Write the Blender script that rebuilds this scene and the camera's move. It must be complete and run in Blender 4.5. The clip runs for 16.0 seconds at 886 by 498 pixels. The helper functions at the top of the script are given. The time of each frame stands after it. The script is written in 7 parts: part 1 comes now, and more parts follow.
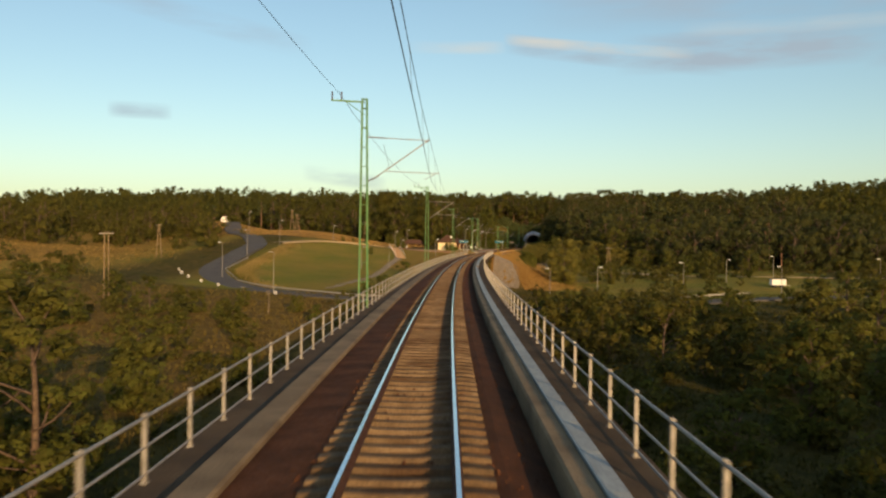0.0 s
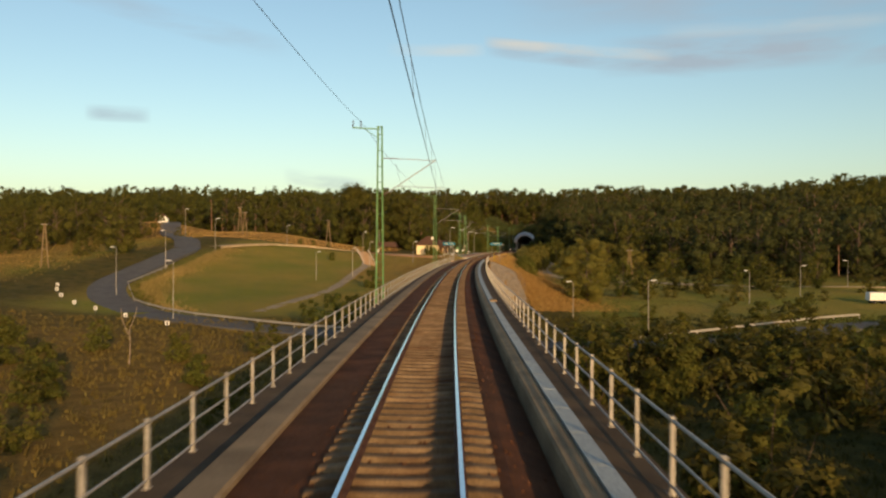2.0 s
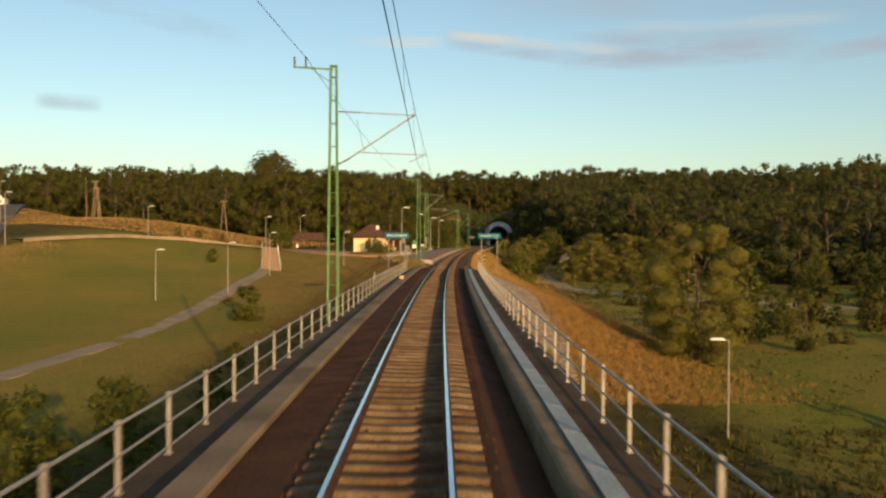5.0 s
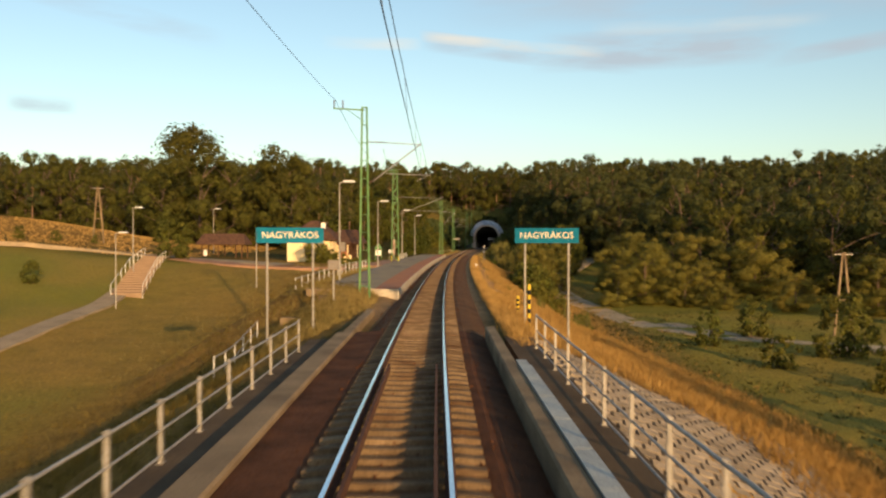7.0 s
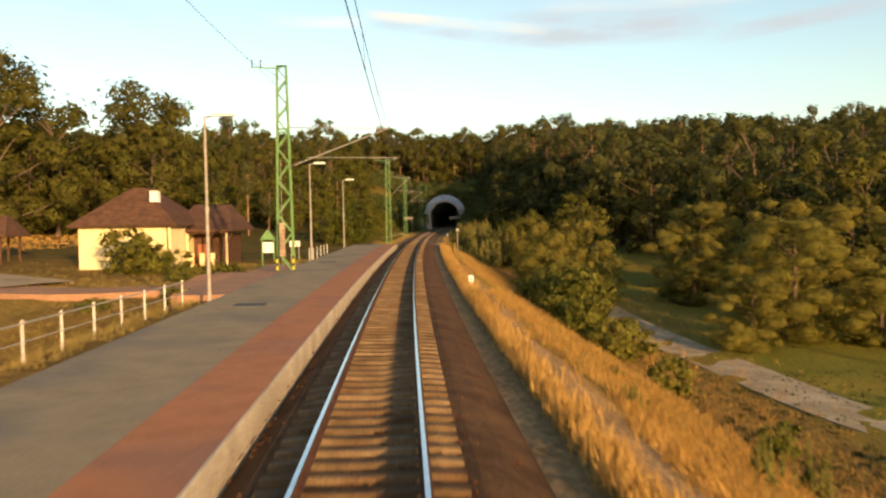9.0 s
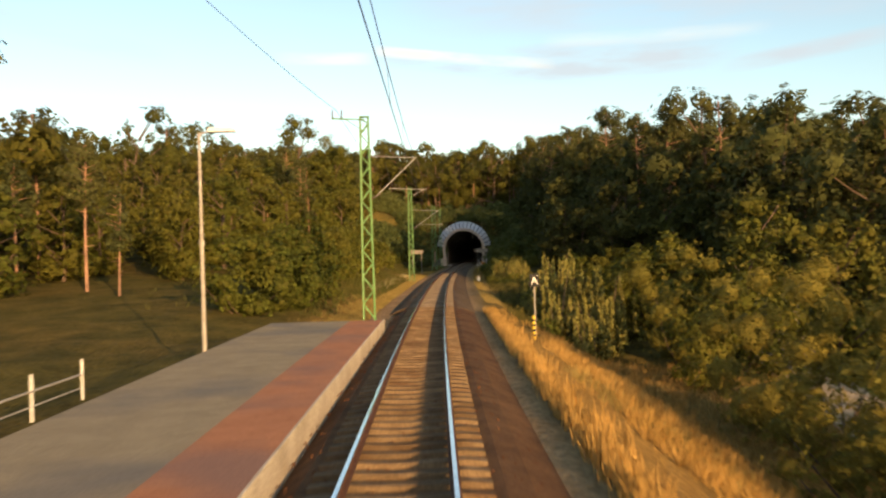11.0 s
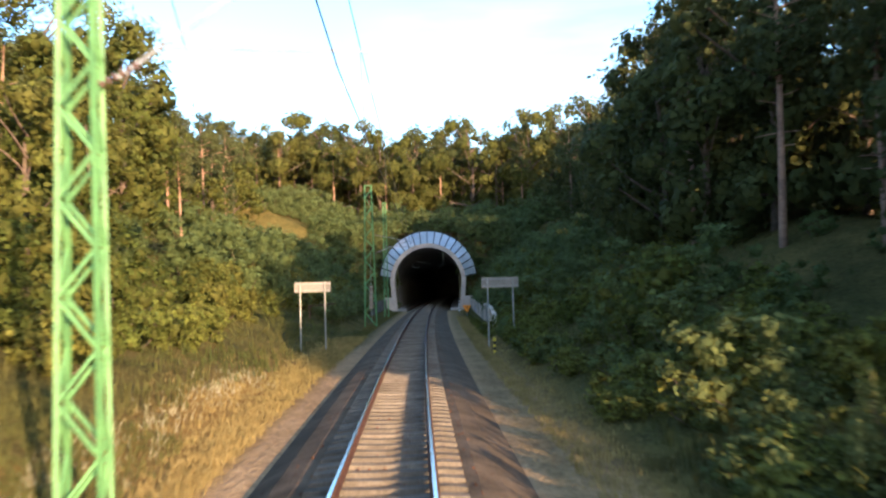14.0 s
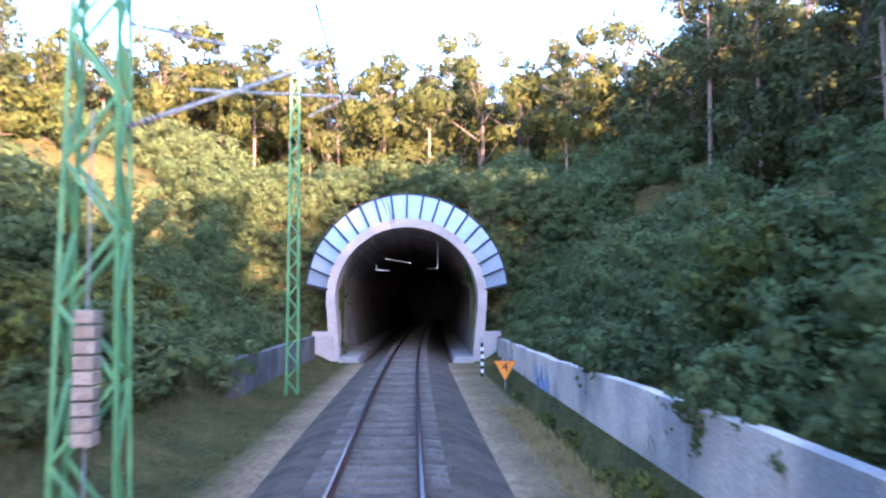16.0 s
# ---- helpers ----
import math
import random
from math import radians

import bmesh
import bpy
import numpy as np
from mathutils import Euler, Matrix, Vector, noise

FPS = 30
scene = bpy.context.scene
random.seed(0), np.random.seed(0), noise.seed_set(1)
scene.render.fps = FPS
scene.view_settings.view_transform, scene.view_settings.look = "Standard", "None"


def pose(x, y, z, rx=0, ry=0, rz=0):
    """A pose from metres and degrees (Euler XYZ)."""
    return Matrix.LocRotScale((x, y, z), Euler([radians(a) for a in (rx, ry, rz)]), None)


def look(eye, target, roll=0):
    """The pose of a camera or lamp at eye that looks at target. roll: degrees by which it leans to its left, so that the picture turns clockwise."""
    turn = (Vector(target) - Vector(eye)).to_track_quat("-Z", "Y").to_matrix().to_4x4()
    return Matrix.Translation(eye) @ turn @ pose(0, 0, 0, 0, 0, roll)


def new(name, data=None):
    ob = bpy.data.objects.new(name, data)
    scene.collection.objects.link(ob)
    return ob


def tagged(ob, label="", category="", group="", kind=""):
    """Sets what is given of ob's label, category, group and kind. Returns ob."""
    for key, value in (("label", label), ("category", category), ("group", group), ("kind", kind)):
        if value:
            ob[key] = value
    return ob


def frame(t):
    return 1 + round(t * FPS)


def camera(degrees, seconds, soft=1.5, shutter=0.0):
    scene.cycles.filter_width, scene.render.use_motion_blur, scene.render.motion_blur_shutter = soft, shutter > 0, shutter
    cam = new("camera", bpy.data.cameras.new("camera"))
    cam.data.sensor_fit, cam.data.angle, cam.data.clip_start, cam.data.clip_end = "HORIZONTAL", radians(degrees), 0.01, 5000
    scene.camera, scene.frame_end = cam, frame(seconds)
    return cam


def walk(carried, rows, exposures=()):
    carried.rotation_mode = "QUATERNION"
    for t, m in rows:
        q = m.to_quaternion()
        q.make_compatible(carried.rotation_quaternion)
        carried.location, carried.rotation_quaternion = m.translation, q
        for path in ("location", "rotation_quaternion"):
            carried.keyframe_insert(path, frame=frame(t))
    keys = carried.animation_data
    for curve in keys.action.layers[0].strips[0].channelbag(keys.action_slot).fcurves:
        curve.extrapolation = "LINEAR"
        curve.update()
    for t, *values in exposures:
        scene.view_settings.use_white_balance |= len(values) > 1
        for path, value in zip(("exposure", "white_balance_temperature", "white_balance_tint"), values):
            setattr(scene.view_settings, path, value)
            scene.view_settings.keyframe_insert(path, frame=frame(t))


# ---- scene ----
cam = camera(55.4, 16.0, soft=2.3, shutter=0.2)
PATH = [
    (0, (0.540, 0.000, 2.955), (0.587, 29.999, 2.699), 0.53),
    (0.5, (0.584, 14.617, 2.955), (0.836, 44.615, 2.711), 0.91),
    (1, (0.718, 29.255, 2.955), (1.162, 59.251, 2.713), 0.75),
    (1.5, (0.942, 43.914, 2.955), (1.806, 73.898, 2.531), 0.85),
    (2, (1.255, 58.593, 2.955), (1.960, 88.584, 2.790), 0.16),
    (2.5, (1.660, 73.291, 2.955), (2.490, 103.279, 2.887), 0.49),
    (3, (2.155, 88.008, 2.955), (3.714, 117.963, 2.431), 0.82),
    (3.5, (2.741, 102.744, 2.955), (4.011, 132.715, 2.614), 0.57),
    (4, (3.420, 117.497, 2.955), (5.286, 147.436, 2.515), 0.50),
    (4.5, (4.189, 132.251, 2.955), (6.214, 162.179, 2.520), 0.42),
    (5, (5.048, 146.988, 2.955), (7.232, 176.906, 2.525), 0.33),
    (5.5, (5.998, 161.709, 2.955), (8.340, 191.614, 2.530), 0.25),
    (6, (7.037, 176.411, 2.955), (9.538, 206.304, 2.534), 0.17),
    (6.5, (8.165, 191.096, 2.955), (10.825, 220.975, 2.539), 0.09),
    (7, (9.383, 205.762, 2.955), (12.341, 235.614, 2.587), 0.04),
    (7.5, (10.689, 220.409, 2.955), (14.157, 250.204, 2.493), 0.85),
    (8, (12.084, 235.036, 2.955), (15.553, 264.823, 2.128), 1.33),
    (8.5, (13.569, 249.649, 2.955), (18.099, 279.282, 1.789), -1.01),
    (9, (15.142, 264.253, 2.955), (19.903, 293.852, 1.835), -0.99),
    (9.5, (16.806, 278.849, 2.955), (20.208, 308.652, 2.524), -2.51),
    (10, (18.559, 293.435, 2.955), (22.316, 323.198, 2.693), -2.20),
    (10.5, (20.401, 308.012, 2.955), (24.513, 337.728, 2.862), -1.89),
    (11, (22.333, 322.577, 2.955), (26.799, 352.243, 3.031), -1.58),
    (11.5, (24.354, 337.132, 2.955), (29.174, 366.741, 3.200), -1.27),
    (12, (26.464, 351.675, 2.955), (31.636, 381.223, 3.369), -0.96),
    (12.5, (28.664, 366.211, 2.955), (33.962, 395.735, 3.465), 0.19),
    (13, (30.956, 380.745, 2.955), (36.412, 410.236, 3.697), 0.20),
    (13.5, (33.338, 395.277, 2.955), (39.477, 424.633, 3.696), -0.59),
    (14, (35.812, 409.806, 2.955), (42.032, 439.130, 4.161), -1.51),
    (14.5, (38.377, 424.332, 2.955), (45.139, 453.530, 4.273), -0.88),
    (15, (41.034, 438.853, 2.955), (47.903, 468.024, 4.326), -0.69),
    (15.5, (43.782, 453.370, 2.955), (50.229, 482.613, 4.765), -1.79),
    (16, (46.622, 467.881, 2.955), (53.750, 496.958, 4.878), -0.06),
]
EXPOSURES = [(0.0, 0.45, 6600, 5), (4.0, 0.48, 6700, 5), (6.5, 0.68, 6800, 6), (9.0, 1.12, 7600, 9), (12.0, 1.45, 7000, 8), (13.0, 1.87, 5900, 6), (14.0, 2.33, 5200, 6), (15.0, 3.2, 5050, 9), (15.5, 3.65, 4850, 20), (16.0, 3.92, 4720, 30)]
SKY_STRENGTH, SUN_STRENGTH = 0.126, 3.7
CLOUD, CLOUD_EDGE = (2.3, 2.65, 3.15, 1), (4.1, 3.9, 3.6, 1)
walk(cam, [(t, look(eye, target, roll)) for t, eye, target, roll in PATH], exposures=EXPOSURES)

# ---- world and sun ----
SUN_EL, SUN_YAW = radians(10.5), radians(17.3)      # low sun behind the train, shadows run ahead and to the left
SUN_DIR = Vector((math.sin(SUN_YAW) * math.cos(SUN_EL), -math.cos(SUN_YAW) * math.cos(SUN_EL), math.sin(SUN_EL)))

world = bpy.data.worlds.new("sky")
scene.world = world
world.use_nodes = True
wn, wl = world.node_tree.nodes, world.node_tree.links
wn.clear()


def wnode(kind, **sets):
    n = wn.new(kind)
    for key, value in sets.items():
        n.inputs[key].default_value = value
    return n


sky = wn.new("ShaderNodeTexSky")
sky.sky_type = "NISHITA"
sky.sun_disc = False
sky.sun_elevation = SUN_EL
sky.sun_rotation = math.atan2(SUN_DIR.x, SUN_DIR.y)
sky.air_density, sky.dust_density, sky.ozone_density = 1.0, 1.1, 1.4
coord = wn.new("ShaderNodeTexCoord")
sep = wn.new("ShaderNodeSeparateXYZ")
wl.new(coord.outputs["Generated"], sep.inputs[0])
# clouds lie in thin streaks low over the hills and a broad veil higher up on the right
azimuth = wn.new("ShaderNodeMath")
azimuth.operation = "ARCTAN2"
wl.new(sep.outputs["X"], azimuth.inputs[0])
wl.new(sep.outputs["Y"], azimuth.inputs[1])
mapping = wn.new("ShaderNodeMapping")
mapping.inputs["Scale"].default_value = (5.0, 5.0, 26.0)
wl.new(coord.outputs["Generated"], mapping.inputs[0])
cloud_noise = wn.new("ShaderNodeTexNoise")
cloud_noise.inputs["Scale"].default_value = 1.3
cloud_noise.inputs["Detail"].default_value = 6.0
cloud_noise.inputs["Roughness"].default_value = 0.55
wl.new(mapping.outputs[0], cloud_noise.inputs["Vector"])


def wmath(op, a, b=0.0, c=0.0, clamp=False):
    n = wn.new("ShaderNodeMath")
    n.operation, n.use_clamp = op, clamp
    for sock, v in zip(n.inputs, (a, b, c)):
        if isinstance(v, (int, float)):
            sock.default_value = v
        else:
            wl.new(v, sock)
    return n.outputs[0]


def streak(az, half, height, slope, thick, strength):
    """A cloud bank: soft in height and towards its ends, frayed by the noise."""
    off = wmath("SUBTRACT", azimuth.outputs[0], az)
    along = wmath("SUBTRACT", 1.0, wmath("POWER", wmath("ABSOLUTE", wmath("DIVIDE", off, half)), 3.0), clamp=True)
    line = wmath("MULTIPLY_ADD", off, slope, height)
    dz = wmath("DIVIDE", wmath("SUBTRACT", sep.outputs["Z"], line), thick)
    body = wmath("SUBTRACT", 1.0, wmath("MULTIPLY", dz, dz), clamp=True)
    frayed = wmath("MULTIPLY_ADD", cloud_noise.outputs["Fac"], 5.0, -1.55)
    return wmath("MULTIPLY", wmath("MULTIPLY", along, body), wmath("MULTIPLY", frayed, strength), clamp=True)


def banks(rows):
    """The thickest of several banks at each place."""
    total = 0.0
    for row in rows:
        one = streak(*row)
        total = one if total == 0.0 else wmath("MAXIMUM", total, one)
    return total


grey = banks(((0.35, 0.15, 0.213, 0.0, 0.024, 0.95), (0.20, 0.13, 0.212, -0.13, 0.013, 0.9), (0.45, 0.36, 0.277, -0.03, 0.050, 0.6), (-0.30, 0.15, 0.247, -0.20, 0.015, 0.42), (-0.344, 0.035, 0.142, 0.0, 0.010, 0.6), (0.56, 0.10, 0.203, 0.10, 0.011, 0.8), (-0.115, 0.05, 0.073, -0.15, 0.011, 0.7)))
lit = banks(((0.18, 0.11, 0.222, -0.10, 0.007, 1.0), (0.40, 0.13, 0.234, -0.02, 0.009, 0.3), (0.015, 0.06, 0.224, 0.0, 0.008, 0.45)))
sky_colour = sky.outputs[0]
for cover, tone in ((grey, CLOUD), (lit, CLOUD_EDGE)):
    cloud_mix = wn.new("ShaderNodeMix")
    cloud_mix.data_type = "RGBA"
    cloud_mix.inputs["B"].default_value = tone
    wl.new(wmath("MULTIPLY", cover, 0.85), cloud_mix.inputs["Factor"])
    wl.new(sky_colour, cloud_mix.inputs["A"])
    sky_colour = cloud_mix.outputs["Result"]
back = wnode("ShaderNodeBackground", Strength=SKY_STRENGTH)
wout = wn.new("ShaderNodeOutputWorld")
wl.new(sky_colour, back.inputs["Color"])
wl.new(back.outputs[0], wout.inputs[0])

sun_data = bpy.data.lights.new("sun", "SUN")
sun_data.energy, sun_data.angle, sun_data.color = SUN_STRENGTH, radians(0.6), (1.0, 0.62, 0.30)
sun = new("sun", sun_data)
sun.matrix_world = look(SUN_DIR * 100, (0, 0, 0))


# ---- the line of the track: one long right-hand curve ----
KAPPA = 0.000417
RADIUS = 1 / KAPPA


def P(s, d=0.0, z=0.0):
    """Place at s metres along the line, d metres to its right, z above the rail heads."""
    a, r = s * KAPPA, RADIUS - d
    return Vector((RADIUS - r * math.cos(a), r * math.sin(a), z))


def arr(s, d, z):
    s, d, z = np.broadcast_arrays(np.asarray(s, float), np.asarray(d, float), np.asarray(z, float))
    a, r = s * KAPPA, RADIUS - d
    return np.stack([RADIUS - r * np.cos(a), r * np.sin(a), z], -1)


def at(s, d=0.0, z=0.0, turn=0.0):
    """Pose whose y axis runs along the line and x axis to its right."""
    p = P(s, d, z)
    return pose(p.x, p.y, p.z, 0, 0, -math.degrees(s * KAPPA) + turn)


# ---- materials ----
def material(name, base, second=None, rough=0.8, scale=3.0, fine=40.0, bump=0.2, metal=0.0, island=0.0, contrast=(0.35, 0.65), spec=0.08, third=None, third_scale=0.4, third_at=(0.5, 0.7)):
    """Paint with patchy variation at two scales, fine relief and, with island, a shift per piece."""
    m = bpy.data.materials.new(name)
    m.use_nodes = True
    n, l = m.node_tree.nodes, m.node_tree.links
    b = n["Principled BSDF"]
    b.inputs["Roughness"].default_value, b.inputs["Metallic"].default_value = rough, metal
    b.inputs["Specular IOR Level"].default_value = spec
    geo = n.new("ShaderNodeNewGeometry")

    def noise_of(sc, detail=4.0):
        t = n.new("ShaderNodeTexNoise")
        t.inputs["Scale"].default_value, t.inputs["Detail"].default_value = sc, detail
        l.new(geo.outputs["Position"], t.inputs["Vector"])
        return t

    def blend(fac, a, bb, kind="MIX"):
        x = n.new("ShaderNodeMix")
        x.data_type, x.blend_type = "RGBA", kind
        for sock, v in (("Factor", fac), ("A", a), ("B", bb)):
            if isinstance(v, (tuple, float, int)):
                x.inputs[sock].default_value = v if sock == "Factor" else (*v, 1)
            else:
                l.new(v, x.inputs[sock])
        return x.outputs["Result"]

    second = second or tuple(c * 0.6 for c in base)
    large = noise_of(scale)
    r = n.new("ShaderNodeMapRange")
    r.inputs["From Min"].default_value, r.inputs["From Max"].default_value = contrast
    l.new(large.outputs["Fac"], r.inputs["Value"])
    colour = blend(r.outputs[0], base, second)
    if third:
        wide = noise_of(third_scale, 3.0)
        r3 = n.new("ShaderNodeMapRange")
        r3.inputs["From Min"].default_value, r3.inputs["From Max"].default_value = third_at
        l.new(wide.outputs["Fac"], r3.inputs["Value"])
        colour = blend(r3.outputs[0], colour, third)
    small = noise_of(fine, 3.0)
    r2 = n.new("ShaderNodeMapRange")
    r2.inputs["From Min"].default_value, r2.inputs["From Max"].default_value = 0.3, 0.7
    r2.inputs["To Min"].default_value, r2.inputs["To Max"].default_value = 0.72, 1.25
    l.new(small.outputs["Fac"], r2.inputs["Value"])
    hsv = n.new("ShaderNodeHueSaturation")
    l.new(colour, hsv.inputs["Color"])
    if island:
        vary = n.new("ShaderNodeMapRange")
        vary.inputs["To Min"].default_value, vary.inputs["To Max"].default_value = 1 - island, 1 + island
        info = n.new("ShaderNodeObjectInfo")
        add = n.new("ShaderNodeMath")
        add.operation = "ADD"
        l.new(geo.outputs["Random Per Island"], add.inputs[0])
        l.new(info.outputs["Random"], add.inputs[1])
        wrap = n.new("ShaderNodeMath")
        wrap.operation = "FRACT"
        l.new(add.outputs[0], wrap.inputs[0])
        l.new(wrap.outputs[0], vary.inputs["Value"])
        mul = n.new("ShaderNodeMath")
        mul.operation = "MULTIPLY"
        l.new(vary.outputs[0], mul.inputs[0])
        l.new(r2.outputs[0], mul.inputs[1])
        l.new(mul.outputs[0], hsv.inputs["Value"])
    else:
        l.new(r2.outputs[0], hsv.inputs["Value"])
    l.new(hsv.outputs[0], b.inputs["Base Color"])
    if bump:
        bn = n.new("ShaderNodeBump")
        bn.inputs["Strength"].default_value, bn.inputs["Distance"].default_value = bump, 0.03
        l.new(small.outputs["Fac"], bn.inputs["Height"])
        l.new(bn.outputs[0], b.inputs["Normal"])
    return m


def leaf_material(name, lit, deep, yellow, through_light=0.3, gaps=0.0):
    """Leaves: colour differs from clump to clump and from tree to tree, some light passes through."""
    m = bpy.data.materials.new(name)
    m.use_nodes = True
    n, l = m.node_tree.nodes, m.node_tree.links
    b = n["Principled BSDF"]
    b.inputs["Roughness"].default_value, b.inputs["Specular IOR Level"].default_value = 0.7, 0.06
    geo, info = n.new("ShaderNodeNewGeometry"), n.new("ShaderNodeObjectInfo")
    c1, c2 = n.new("ShaderNodeMix"), n.new("ShaderNodeMix")
    for c in (c1, c2):
        c.data_type = "RGBA"
    c1.inputs["A"].default_value, c1.inputs["B"].default_value = (*deep, 1), (*lit, 1)
    l.new(geo.outputs["Random Per Island"], c1.inputs["Factor"])
    c2.inputs["B"].default_value = (*yellow, 1)
    l.new(c1.outputs["Result"], c2.inputs["A"])
    wide = n.new("ShaderNodeTexNoise")
    wide.inputs["Scale"].default_value = 0.055
    wide.inputs["Detail"].default_value = 3.0
    l.new(geo.outputs["Position"], wide.inputs["Vector"])
    total = n.new("ShaderNodeMath")
    total.operation = "MULTIPLY_ADD"
    total.inputs[1].default_value = 0.35
    l.new(info.outputs["Random"], total.inputs[0])
    l.new(wide.outputs["Fac"], total.inputs[2])
    rr = n.new("ShaderNodeMapRange")
    rr.inputs["From Min"].default_value, rr.inputs["From Max"].default_value = 0.45, 0.95
    rr.inputs["To Max"].default_value = 0.8
    l.new(total.outputs[0], rr.inputs["Value"])
    l.new(rr.outputs[0], c2.inputs["Factor"])
    # lighter and darker sprays within a clump
    mottle = n.new("ShaderNodeTexNoise")
    mottle.inputs["Scale"].default_value, mottle.inputs["Detail"].default_value = 1.7, 4.0
    l.new(geo.outputs["Position"], mottle.inputs["Vector"])
    shade = n.new("ShaderNodeMapRange")
    shade.inputs["From Min"].default_value, shade.inputs["From Max"].default_value = 0.3, 0.7
    shade.inputs["To Min"].default_value, shade.inputs["To Max"].default_value = 0.62, 1.3
    l.new(mottle.outputs["Fac"], shade.inputs["Value"])
    tone = n.new("ShaderNodeHueSaturation")
    l.new(shade.outputs[0], tone.inputs["Value"])
    l.new(c2.outputs["Result"], tone.inputs["Color"])
    l.new(tone.outputs[0], b.inputs["Base Color"])
    tr = n.new("ShaderNodeBsdfTranslucent")
    l.new(tone.outputs[0], tr.inputs["Color"])
    mixed = n.new("ShaderNodeMixShader")
    mixed.inputs[0].default_value = through_light
    l.new(b.outputs[0], mixed.inputs[1])
    l.new(tr.outputs[0], mixed.inputs[2])
    surface = mixed.outputs[0]
    if gaps:
        # a clump is a spray of single leaves with air between them
        cells = n.new("ShaderNodeTexVoronoi")
        cells.inputs["Scale"].default_value = gaps
        l.new(geo.outputs["Position"], cells.inputs["Vector"])
        hole = n.new("ShaderNodeMath")
        hole.operation = "GREATER_THAN"
        hole.inputs[1].default_value = 0.56
        l.new(cells.outputs["Distance"], hole.inputs[0])
        air = n.new("ShaderNodeBsdfTransparent")
        spray = n.new("ShaderNodeMixShader")
        l.new(hole.outputs[0], spray.inputs[0])
        l.new(surface, spray.inputs[1])
        l.new(air.outputs[0], spray.inputs[2])
        surface = spray.outputs[0]
    l.new(surface, n["Material Output"].inputs["Surface"])
    return m


M_BALLAST = material("ballast", (0.125, 0.050, 0.022), (0.055, 0.024, 0.012), 0.95, 1.2, 16.0, 1.0, contrast=(0.3, 0.7), third=(0.080, 0.042, 0.022), third_scale=0.05)
M_BALLAST_BROWN = material("brown_ballast", (0.130, 0.070, 0.034), (0.070, 0.038, 0.019), 0.95, 1.2, 16.0, 1.0, third=(0.10, 0.052, 0.026), third_scale=0.08)
M_BALLAST_GREY = material("grey_ballast", (0.130, 0.090, 0.056), (0.072, 0.050, 0.031), 0.95, 1.2, 16.0, 1.0)
M_SLEEPER = material("sleeper_concrete", (0.185, 0.128, 0.075), (0.105, 0.070, 0.040), 0.9, 2.0, 30.0, 0.3, island=0.2, third=(0.09, 0.052, 0.028), third_scale=0.8)
M_SLEEPER_GREY = material("grey_sleeper_concrete", (0.165, 0.132, 0.100), (0.105, 0.083, 0.062), 0.9, 2.0, 30.0, 0.3, island=0.2)
M_RAIL_TOP = material("polished_steel", (0.62, 0.63, 0.66), (0.5, 0.5, 0.53), 0.16, 8.0, 60.0, 0.03, metal=1.0, spec=0.4)
M_RUST = material("rusty_steel", (0.13, 0.065, 0.04), (0.07, 0.035, 0.025), 0.85, 6.0, 60.0, 0.2)
M_CONCRETE = material("parapet_concrete", (0.27, 0.195, 0.115), (0.19, 0.135, 0.08), 0.9, 0.7, 25.0, 0.25, third=(0.14, 0.10, 0.062), third_scale=0.35, third_at=(0.55, 0.75))
M_WALKWAY = material("walkway_concrete", (0.125, 0.087, 0.052), (0.08, 0.056, 0.035), 0.92, 0.8, 25.0, 0.3)
M_DUCT = material("duct_cover_grey", (0.38, 0.40, 0.38), (0.31, 0.33, 0.32), 0.8, 0.9, 25.0, 0.1)
M_GALV = material("galvanised_steel", (0.36, 0.33, 0.29), (0.26, 0.24, 0.21), 0.6, 5.0, 40.0, 0.05, metal=0.2, spec=0.4)
M_GREEN_STEEL = material("green_mast_paint", (0.13, 0.27, 0.09), (0.09, 0.20, 0.07), 0.6, 2.5, 40.0, 0.08, spec=0.4)
M_WIRE = material("dark_wire", (0.06, 0.06, 0.06), (0.04, 0.04, 0.04), 0.6, 5.0, 40.0, 0.0)
M_TUBE = material("cantilever_tube", (0.34, 0.33, 0.31), (0.24, 0.23, 0.22), 0.5, 4.0, 40.0, 0.0, metal=0.4, spec=0.4)
M_CERAMIC = material("brown_insulator", (0.12, 0.07, 0.05), (0.08, 0.045, 0.03), 0.3, 5.0, 40.0, 0.0, spec=0.4)
M_LAMPHEAD = material("lamp_head_white", (0.72, 0.71, 0.68), (0.6, 0.59, 0.57), 0.5, 3.0, 40.0, 0.0, spec=0.4)
M_PLAT_RED = material("red_paving", (0.42, 0.180, 0.090), (0.36, 0.150, 0.076), 0.9, 1.5, 45.0, 0.05, third=(0.26, 0.14, 0.10), third_scale=0.3)
M_PLAT_GREY = material("grey_paving", (0.305, 0.240, 0.150), (0.255, 0.200, 0.125), 0.9, 1.2, 45.0, 0.05, third=(0.18, 0.155, 0.125), third_scale=0.25)
M_PLAT_EDGE = material("platform_edge_concrete", (0.46, 0.40, 0.31), (0.34, 0.29, 0.22), 0.9, 0.8, 20.0, 0.25)
M_ASPHALT = material("asphalt", (0.125, 0.115, 0.105), (0.10, 0.093, 0.086), 0.9, 0.4, 20.0, 0.2)
M_PATH = material("gravel_path", (0.36, 0.275, 0.175), (0.26, 0.20, 0.13), 0.95, 0.5, 15.0, 0.3)
M_TRACK = material("pale_dirt", (0.43, 0.34, 0.22), (0.30, 0.235, 0.15), 0.95, 0.6, 15.0, 0.3)
